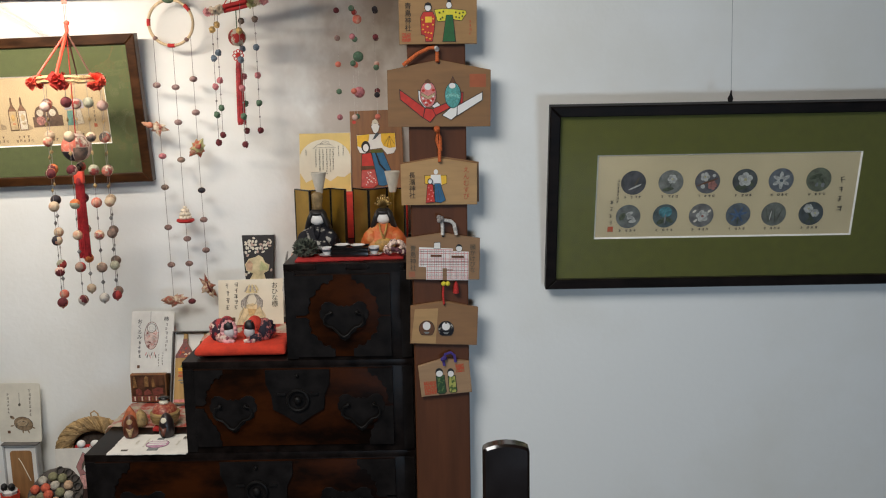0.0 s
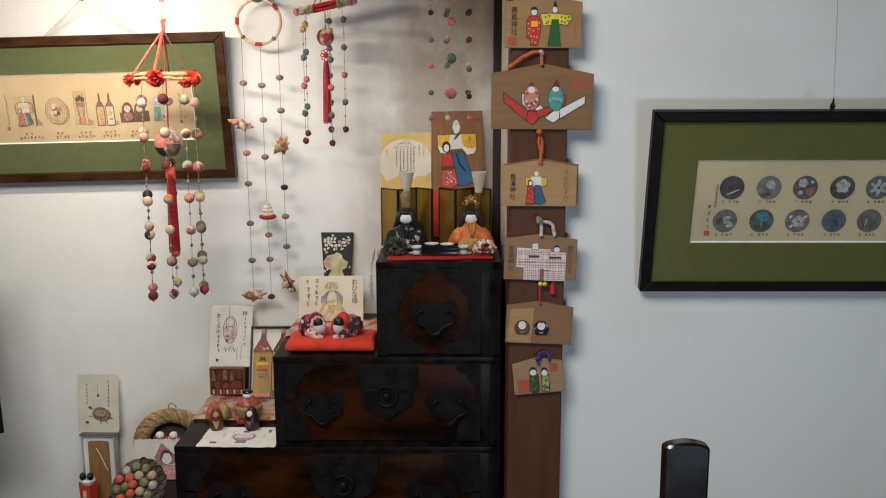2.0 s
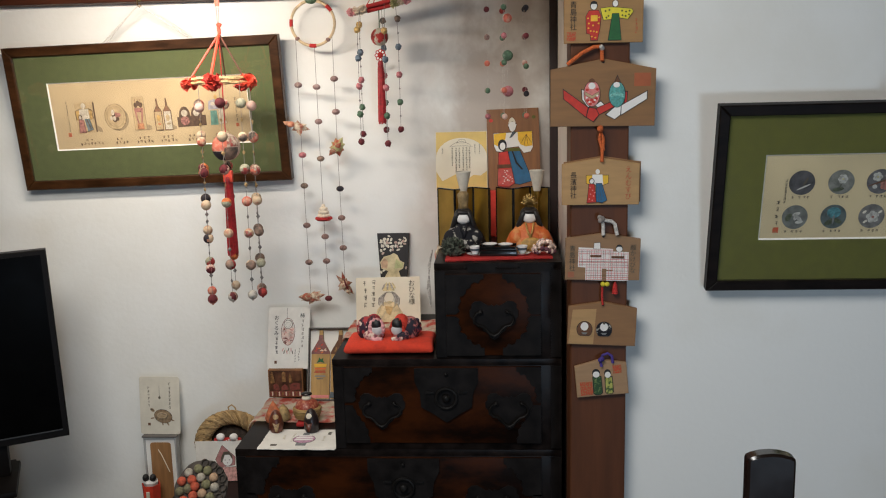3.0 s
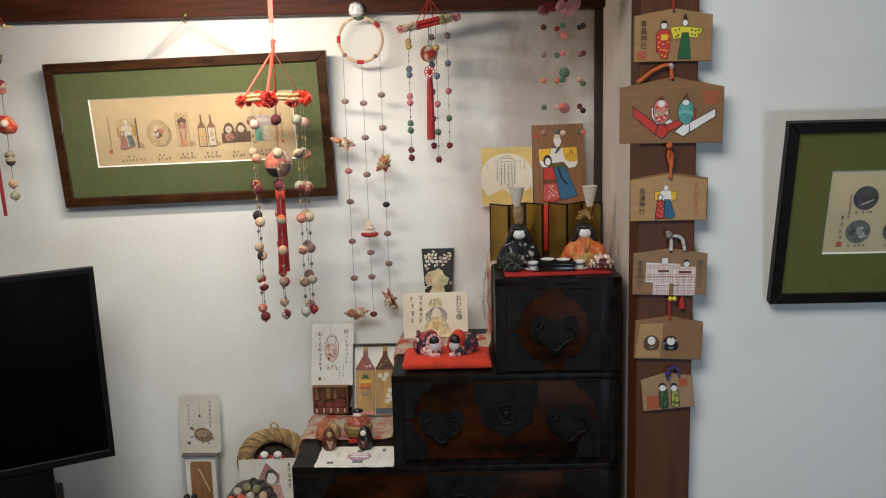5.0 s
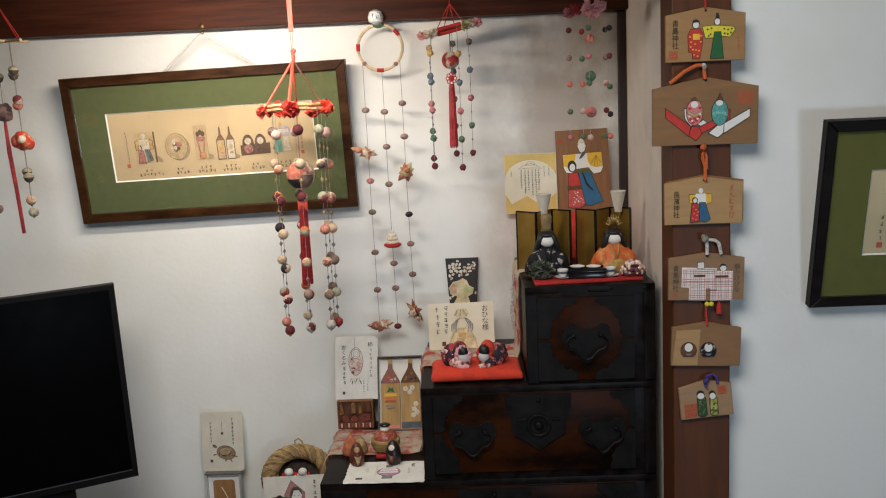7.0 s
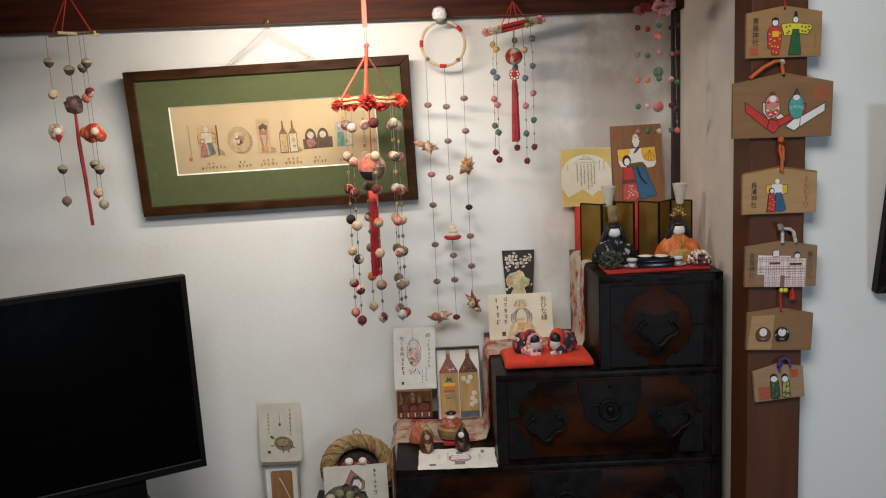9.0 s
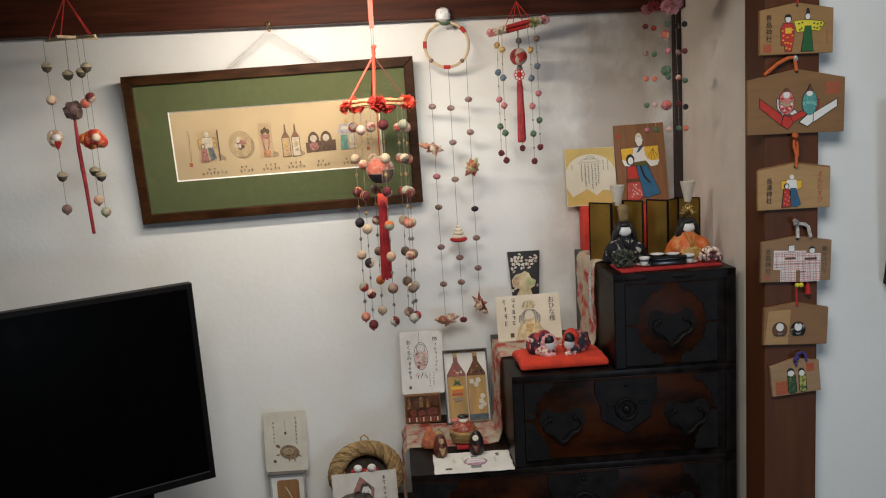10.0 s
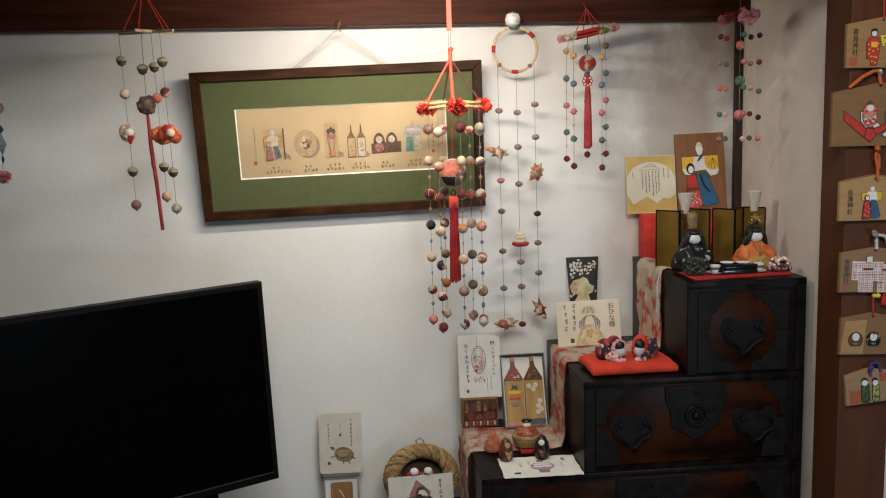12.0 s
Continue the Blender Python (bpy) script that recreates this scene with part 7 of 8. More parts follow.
M["thread_sage"] = mat("sage_thread", (0.38, 0.37, 0.26), 0.85, scale=160, var=0.2, bump=0.5, bscale=500)
M["thread_sand"] = mat("sand_thread", (0.56, 0.44, 0.30), 0.85, scale=70, col2=(0.36, 0.19, 0.11), lo_at=0.34, hi_at=0.52, bump=0.5, bscale=500)
M["temari_olive"] = mat("olive_thread", (0.20, 0.18, 0.10), 0.85, scale=160, var=0.25, bump=0.5, bscale=500)
M["bead_stone"] = mat("stone_thread", (0.46, 0.42, 0.34), 0.85, scale=160, var=0.2, bump=0.5, bscale=500)
M["pod_coral"] = mat("deep_coral_thread", (0.52, 0.10, 0.05), 0.85, scale=160, var=0.2, bump=0.5, bscale=500)
M["pod_moss"] = mat("moss_thread", (0.22, 0.21, 0.11), 0.85, scale=160, var=0.2, bump=0.5, bscale=500)
M["pod_peach"] = mat("peach_thread", (0.52, 0.34, 0.21), 0.85, scale=160, var=0.15, bump=0.5, bscale=500)
M["thread_dusk"] = mat("dusk_thread", (0.25, 0.15, 0.125), 0.85, scale=160, var=0.3, bump=0.5, bscale=500)
for ring, (n, rr, z) in enumerate(((1, -0.004, 0.012), (6, 0.0185, 0.011), (11, 0.0360, 0.009))):
    for k in range(n):
        a = 2 * math.pi * k / n + 0.3 * ring
        part("thread_ball", ball(bmesh.new(), (rr * math.cos(a) - 0.005, rr * math.sin(a), z), 0.0092, u=12, v=8), ("pod_coral", "pod_moss", "pod_peach", "temari_olive", "bead_stone", "pod_moss", "pod_coral")[(k * 3 + ring) % 7], t)

# ---- hanging mobiles ----
M["thread_green"] = mat("green_thread", (0.085, 0.150, 0.088), 0.85, scale=160, var=0.25, bump=0.5, bscale=500)
M["thread_red"] = mat("red_thread", (0.36, 0.040, 0.034), 0.85, scale=160, var=0.25, bump=0.5, bscale=500)
M["thread_wine"] = mat("wine_thread", (0.13, 0.018, 0.022), 0.85, scale=160, var=0.25, bump=0.5, bscale=500)
M["thread_black"] = mat("black_thread", (0.022, 0.018, 0.024), 0.8, scale=160, var=0.3)
M["thread_blue"] = mat("blue_thread", (0.125, 0.165, 0.205), 0.85, scale=160, var=0.25, bump=0.5, bscale=500)
M["thread_pink"] = mat("pink_thread", (0.50, 0.17, 0.18), 0.85, scale=160, var=0.25, bump=0.5, bscale=500)
M["thread_yellow"] = mat("yellow_thread", (0.55, 0.36, 0.13), 0.85, scale=160, var=0.25, bump=0.5, bscale=500)
M["thread_blush"] = mat("blush_thread", (0.62, 0.42, 0.34), 0.85, scale=70, col2=(0.46, 0.16, 0.12), lo_at=0.34, hi_at=0.50, bump=0.5, bscale=500)
M["crepe_coral"] = mat("coral_crepe", (0.58, 0.12, 0.06), 0.8, scale=60, bump=0.5, bscale=400, col2=(0.60, 0.40, 0.24))
M["mixed_ball"] = mat("patchwork_thread", (0.62, 0.50, 0.38), 0.85, scale=80, bump=0.4, bscale=500, col2=(0.34, 0.06, 0.05), col3=(0.30, 0.22, 0.17), lo_at=0.42, hi_at=0.58)
M["mixed_dark"] = mat("dark_patchwork_thread", (0.34, 0.22, 0.16), 0.85, scale=55, bump=0.4, bscale=500, col2=(0.05, 0.05, 0.045))
M["cream_crepe2"] = mat("ivory_crepe", (0.66, 0.56, 0.42), 0.8, scale=90, bump=0.5, bscale=400, col2=(0.34, 0.11, 0.07), col3=(0.50, 0.38, 0.26), lo_at=0.40, hi_at=0.60)
M["bird_crepe"] = mat("patterned_crepe", (0.55, 0.36, 0.24), 0.8, scale=90, bump=0.5, bscale=400, col2=(0.36, 0.07, 0.04), col3=(0.24, 0.13, 0.08), lo_at=0.42, hi_at=0.60)
M["bead_mauve"] = mat("mauve_thread", (0.36, 0.255, 0.225), 0.85, scale=90, col2=(0.22, 0.125, 0.115), lo_at=0.40, hi_at=0.60, bump=0.5, bscale=500)
M["bead_orange"] = mat("orange_thread", (0.60, 0.17, 0.05), 0.85, scale=160, var=0.2, bump=0.5, bscale=500)
M["bead_mist"] = mat("mist_grey_thread", (0.46, 0.42, 0.36), 0.85, scale=70, col2=(0.22, 0.22, 0.22), lo_at=0.36, hi_at=0.52, bump=0.5, bscale=500)
M["green_crepe"] = mat("olive_crepe", (0.40, 0.37, 0.17), 0.8, scale=45, bump=0.5, bscale=400, col2=(0.36, 0.07, 0.04), lo_at=0.44, hi_at=0.54)
M["petal_ivory"] = mat("ivory_petal", (0.72, 0.62, 0.48), 0.8, var=0.10, scale=60, bump=0.3, bscale=300)
M["bead_cream"] = mat("cream_thread", (0.58, 0.45, 0.30), 0.85, scale=45, col2=(0.50, 0.21, 0.13), lo_at=0.36, hi_at=0.48, bump=0.5, bscale=500)
M["silver"] = mat("grey_foil", (0.22, 0.21, 0.20), 0.4, metal=0.4, var=0.25)


def bead(parent, c, r, material, squash=(1, 1, 1), nib=False, patched=True):
    bm = ball(bmesh.new(), c, r, squash, 14, 10)
    if nib:
        lathe(bm, [(r * 0.12, -r * 1.25), (r * 0.35, -r * 0.9)], c, 6)
    b = part("thread_ball", bm, material, parent)
    if patched and r > 0.0075 and RNG.random() < 0.6:
        d = Vector((RNG.uniform(-1, 1), RNG.uniform(-1.2, -0.1), RNG.uniform(-1, 1))).normalized()
        bm = ball(bmesh.new(), c, r * 1.012, squash, 14, 10)
        bmesh.ops.delete(bm, geom=[f for f in bm.faces if (f.calc_center_median() - Vector(c)).dot(d) < r * 0.35], context="FACES")
        part("patch", bm, RNG.choice(("thread_coral", "mixed_ball", "mixed_dark", "bead_cream", "thread_wine", "thread_sage")), b)
    if RNG.random() < 0.45:
        bm = bmesh.new()
        a = RNG.uniform(0, 3)
        tube(bm, [(c[0] + r * 1.0 * squash[0] * math.cos(w) * math.cos(a), c[1] + r * 1.0 * squash[1] * math.cos(w) * math.sin(a), c[2] + r * 1.0 * squash[2] * math.sin(w)) for w in (2 * math.pi * j / 18 for j in range(18))], r * 0.045, 4, True)
        part("winding", bm, "thread_sand" if RNG.random() < 0.6 else "thread_dusk", b)
    return b


def diamond(parent, c, r, material="silver"):
    bm = bmesh.new()
    a = RNG.uniform(0, 3)
    top, bot = bm.verts.new((c[0], c[1], c[2] + r)), bm.verts.new((c[0], c[1], c[2] - r))
    ring = [bm.verts.new((c[0] + f * math.cos(a + 1.571 * k), c[1] + f * math.sin(a + 1.571 * k), c[2])) for k, f in enumerate((r * 0.75, r * 0.3, r * 0.75, r * 0.3))]
    for k in range(4):
        bm.faces.new((top, ring[k], ring[(k + 1) % 4]))
        bm.faces.new((bot, ring[(k + 1) % 4], ring[k]))
    return part("foil_bead", bm, material, parent, smooth=False)


def bow(parent, c, r, material, seed, label=""):
    """A crumpled ribbon rosette of many small folds."""
    rng = random.Random(seed)
    bm = bmesh.new()
    p = Vector(c)
    for k in range(24):
        a, b = rng.uniform(0, 2 * math.pi), rng.uniform(-0.95, 0.8)
        d = Vector((math.cos(a) * math.cos(b), math.sin(a) * math.cos(b), math.sin(b)))
        side = d.cross(Vector((rng.uniform(-1, 1), rng.uniform(-1, 1), 1))).normalized()
        n = d.cross(side)
        long, wide, curl, wave = r * rng.uniform(0.62, 0.92), r * rng.uniform(0.42, 0.62), rng.uniform(0.20, 0.50), rng.uniform(0.08, 0.20)
        sheets = []
        for lift in (0.0, 0.05 * r):
            sheets.append([[bm.verts.new(p + d * long * v * (1 - 0.10 * f * f) + side * wide * f * math.sqrt(v) + n * (r * (curl * f * f * v + wave * math.sin(3 * f + k) * v - 0.22 * v * v) + lift)) for f in (-1, -0.5, 0, 0.5, 1)] for v in (0.06, 0.45, 0.80, 1.0)])
        for m, g in enumerate(sheets):
            for g0, g1 in zip(g, g[1:]):
                for q in range(4):
                    bm.faces.new((g0[q], g0[q + 1], g1[q + 1], g1[q]) if m else (g0[q], g1[q], g1[q + 1], g0[q + 1]))
        edge = [[g[0][q] for q in range(5)] + [g[q][4] for q in (1, 2, 3)] + [g[3][q] for q in (3, 2, 1, 0)] + [g[q][0] for q in (2, 1)] for g in sheets]
        for q in range(len(edge[0])):
            bm.faces.new((edge[0][q - 1], edge[0][q], edge[1][q], edge[1][q - 1]))
    return part("rosette", bm, material, parent, label)


def knotted(parent, c, r, material, seed):
    """A small knot of gathered crepe: a core with puckers round it."""
    bm = ball(bmesh.new(), c, r, u=18, v=12)
    for v in bm.verts:
        d = (v.co - Vector(c)) / r
        v.co = Vector(c) + d * r * (1 + 0.30 * noise.noise(d * 2.6 + Vector((seed * 0.37, seed * 0.11, 0))) + 0.12 * noise.noise(d * 6.0))
    return part("crepe_knot", bm, material, parent)


def spike(bm, root, angle, length, width, lean=0.0):
    """A folded cloth point with a ridge along it."""
    a = radians(angle)
    d, side = Vector((math.cos(a), lean, math.sin(a))), Vector((-math.sin(a), 0, math.cos(a)))
    p = Vector(root)
    tip = bm.verts.new(p + d * length)
    ring = [bm.verts.new(q) for q in (p + side * width * 0.6, p + d * length * 0.45 + side * width, p + d * length * 0.45 - side * width, p - side * width * 0.6)]
    ridge, back = bm.verts.new(p + d * length * 0.40 + Vector((0, -width * 0.75, 0))), bm.verts.new(p + d * length * 0.40 + Vector((0, width * 0.5, 0)))
    loop = [ring[0], ring[1], tip, ring[2], ring[3]]
    for u0, u1 in zip(loop, loop[1:] + loop[:1]):
        bm.faces.new((u0, u1, ridge))
        bm.faces.new((u1, u0, back))


def fabric_bird(parent, c, r, spikes, material, patches, second):
    """A folded fabric bird: a stuffed body with pointed folds, and patches in a second cloth."""
    bm = ball(bmesh.new(), c, r * 0.42, (1.25, 0.8, 0.9), 12, 8)
    for a, l, w in spikes:
        spike(bm, c, a, l * r, w * r, -0.25 * math.sin(3 * a))
    b = part("fabric_bird", bm, material, parent, "folded fabric bird", smooth=False)
    bm = bmesh.new()
    for dx, dz, q in patches:
        p = (c[0] + dx * r, c[1] - 0.25 * r, c[2] + dz * r)
        ball(bm, p, q * r, (1.1, 0.75, 0.9), 10, 8)
        spike(bm, p, math.degrees(math.atan2(dz, dx)), q * r * 1.9, q * r * 0.6)
    part("cloth_patch", bm, second, b)
    return b


def string(parent, pts, r=0.0006, material="thread"):
    return part("string", tube(bmesh.new(), pts, r, 5), material, parent)


M["tassel_red"] = mat("deep_red_silk", (0.34, 0.017, 0.022), 0.6, scale=120, var=0.2)


def tassel(parent, c, z1, r, material="tassel_red"):
    bm = bmesh.new()
    rng = random.Random(3)
    lathe(bm, [(r * 0.55, 0.010), (r * 0.75, 0.004), (r * 0.8, -0.006), (r * 0.7, -0.010)], c, 12)
    n = 16
    for k in range(n):
        a = 2 * math.pi * k / n
        f = 0.8 + 0.2 * rng.random()
        tube(bm, [(c[0] + r * 0.6 * math.cos(a), c[1] + r * 0.6 * math.sin(a), c[2] - 0.006), (c[0] + r * 0.85 * math.cos(a) * f, c[1] + r * 0.85 * math.sin(a) * f, (c[2] + z1) / 2), (c[0] + r * math.cos(a) * f, c[1] + r * math.sin(a) * f, z1 + rng.uniform(-0.004, 0.003))], r * 0.26, 5)
    return part("tassel", bm, material, parent, "straight red tassel")


M["cord_brown"] = mat("brown_cord", (0.10, 0.032, 0.020), 0.8, var=0.2, scale=300)


def knot_mesh(c, r):
    bm = bmesh.new()
    for dx, dz, f in ((-0.5, 0.1, 0.8), (0.5, 0.2, 0.75), (0.0, 0.3, 0.9), (0.15, -0.35, 0.8)):
        ball(bm, (c[0] + dx * r, c[1] - 0.2 * r, c[2] + dz * r), r * f, u=10, v=8)
    return bm


# the large mobile: a ring with red rosettes and seven strings of thread balls
mob = thing("hanging_mobile", pose(-0.7840, 1.898, 1.570) @ Matrix.Scale(1.023, 4) @ pose(0, 0, -1.570), "hanging mobile with red rosettes, a patchwork ball and thread balls", "mobile", "hanging mobiles")
RZ = 1.570
bm = bmesh.new()
for dz in (-0.004, 0.004):
    tube(bm, [(0.066 * math.cos(a), 0.066 * math.sin(a), RZ + dz + 0.001 * math.sin(9 * a)) for a in (2 * math.pi * j / 40 for j in range(40))], 0.0033, 6, True)
part("ring", bm, mat("gilt_braid", (0.62, 0.42, 0.20), 0.5, scale=220, var=0.3), mob, "pale gilt wrapped ring")
for k, a in enumerate((211, 272, 338, 70, 130)):
    bow(mob, (0.068 * math.cos(radians(a)), 0.068 * math.sin(radians(a)), RZ - 0.003), 0.0215, "ribbon_red" if k % 2 == 0 else "paint_red", k + 1, "crumpled red ribbon rosette")
for a, r, c in ((215, 0.0022, "ribbon_red"), (268, 0.0034, "ribbon_red"), (330, 0.0018, "cord_brown"), (100, 0.0016, "cord_brown")):
    part("ribbon", tube(bmesh.new(), [(0.066 * math.cos(radians(a)), 0.066 * math.sin(radians(a)), RZ + 0.004), (0, 0, RZ + 0.096)], r, 6), c, mob)
part("top_knot", tube(bmesh.new(), [(0, 0, RZ + 0.091), (0.001, 0, RZ + 0.100), (0.0, 0, RZ + 0.112)], [0.0030, 0.0042, 0.0036], 8), "ribbon_red", mob)
part("upper_knot", knot_mesh((0.002, 0, RZ + 0.1135), 0.0046), "ribbon_red", mob)
for sx in (-1, 1):
    part("wire", tube(bmesh.new(), [(0.0014 * sx, 0, RZ + 0.112), (0.0022 * sx, 0, 1.7225)], 0.0008, 6), "thread", mob, "thin grey doubled wire")
part("ribbon", box(bmesh.new(), -0.0048, 0.0048, -0.0012, 0.0012, 1.7215, 2.4290), "ribbon_red", mob, "flat coral ribbon")
string(mob, [(0, 0, RZ + 0.09), (0, 0, 1.45)], 0.0012, "cord_red")
TC = (0, 0.0, 1.431)
tem = part("patchwork_ball", ball(bmesh.new(), TC, 0.0295, u=24, v=16), mat("pale_temari", (0.66, 0.52, 0.42), 0.8, var=0.15, scale=90), mob, "patchwork thread ball in red, black and cream")
for a0, a1, z0, z1, c in ((200, 290, -12, 60, "thread_coral"), (290, 345, 5, 55, "mixed_ball"), (205, 275, -62, -14, "thread_black"), (278, 340, -60, 2, "mixed_dark"), (20, 110, -50, 50, "thread_red")):
    bm = bmesh.new()
    grid = [[bm.verts.new((TC[0] + 0.0300 * math.cos(radians(z)) * math.cos(radians(a)), TC[1] + 0.0300 * math.cos(radians(z)) * math.sin(radians(a)), TC[2] + 0.0300 * math.sin(radians(z)))) for a in np.linspace(a0, a1, 8)] for z in np.linspace(z0, z1, 8)]
    for r0, r1 in zip(grid, grid[1:]):
        for k in range(7):
            bm.faces.new((r0[k], r0[k + 1], r1[k + 1], r1[k]))
    part("patch", bm, c, tem)
part("knot", tube(bmesh.new(), [(0, 0, 1.396), (0.006, 0, 1.388), (0.0, 0, 1.380), (-0.006, 0, 1.388)], 0.0016, 6, True), "iron", mob)
part("tassel_head", box(bmesh.new(), -0.010, 0.010, -0.006, 0.006, 1.356, 1.382, 0.003), "ribbon_red", mob)
tassel(mob, (0, 0, 1.360), 1.2015, 0.0105)
BEADS = {"b": "thread_blush", "s": "thread_sand", "c": "thread_coral", "o": "bead_orange", "p": "thread_wine", "k": "thread_black", "w": "bead_cream", "m": "mixed_ball", "d": "mixed_dark", "g": "thread_sage", "t": "bead_mist", "r": "thread_red"}
rng = random.Random(21)
for x, y, z_end, row in ((-0.0502, -0.0070, 1.1203, "cwokwrc"), (-0.0337, -0.0558, 1.1115, "bwowkbc"), (-0.0152, 0.0520, 1.1190, "bwcpdos"), (0.0115, -0.0597, 1.1195, "pwbowrt"), (0.0432, 0.0529, 1.1140, "wtmsddb"), (0.0518, -0.0498, 1.1197, "gwgcwst"), (0.0588, 0.0028, 1.1128, "bcmwdgr")):
    zs = [z_end + 0.0672 * (6 - k) for k in range(7)]
    string(mob, [(x * 0.98, y * 0.98, RZ), (x, y, zs[3]), (x, y, z_end)])
    for k, z in enumerate(zs):
        bead(mob, (x, y, z + rng.uniform(-0.002, 0.002)), 0.0106 * rng.uniform(0.93, 1.05), BEADS[row[k]], nib=k == 6)
        if k < 6:
            diamond(mob, (x, y, z - 0.033), 0.0060, "silver" if k > 2 else "straw")

# ring with three strings near the wall
mob = thing("hanging_mobile", pose(-0.6155, 2.055, 0), "cane ring mobile with three strings of beads and fabric birds", "mobile", "hanging mobiles")
part("cane_ring", tube(bmesh.new(), [(0.0505 * math.cos(a), 0.012, 1.6975 + 0.0505 * math.sin(a)) for a in (2 * math.pi * j / 48 for j in range(48))], 0.0034, 8, True), "bamboo", mob, "pale cane ring")
for a in (178, 40, 268):
    part("binding", tube(bmesh.new(), [(0.0505 * math.cos(radians(a + d)), 0.012, 1.6975 + 0.0505 * math.sin(radians(a + d))) for d in (-9, -4, 0, 4, 9)], 0.0045, 8), "cloth_red", mob)
for a in (222, 312):
    part("tie", ball(bmesh.new(), (0.0505 * math.cos(radians(a)), 0.012, 1.6975 + 0.0505 * math.sin(radians(a))), 0.0056, (1, 1.1, 0.9), 10, 8), "thread_dusk", mob, "dark thread tie")
kn = part("ceramic_knob", lathe(bmesh.new(), [(0.006, -0.016), (0.016, -0.010), (0.018, 0.0), (0.014, 0.012), (0.005, 0.017)], (-0.006, 0.004, 1.764), 18), "china", mob, "white snail-shaped knob")
part("knob_spiral", tube(bmesh.new(), [(-0.006 + (0.012 - 0.0009 * k) * math.cos(0.6 * k), -0.0135 - 0.0002 * k, 1.764 + (0.011 - 0.0008 * k) * math.sin(0.6 * k)) for k in range(12)], 0.0012, 5), "china", kn)
part("knob_base", ball(bmesh.new(), (-0.002, 0.010, 1.748), 0.011, (1.2, 0.9, 0.7)), "thread_green", mob)
string(mob, [(0.004, 0.012, 1.775), (0.006, 0.016, 1.85)], 0.0016, "cord_red")
CY = lambda y: 1.650 - 0.001321 * (y / 1.71 - 125.7)
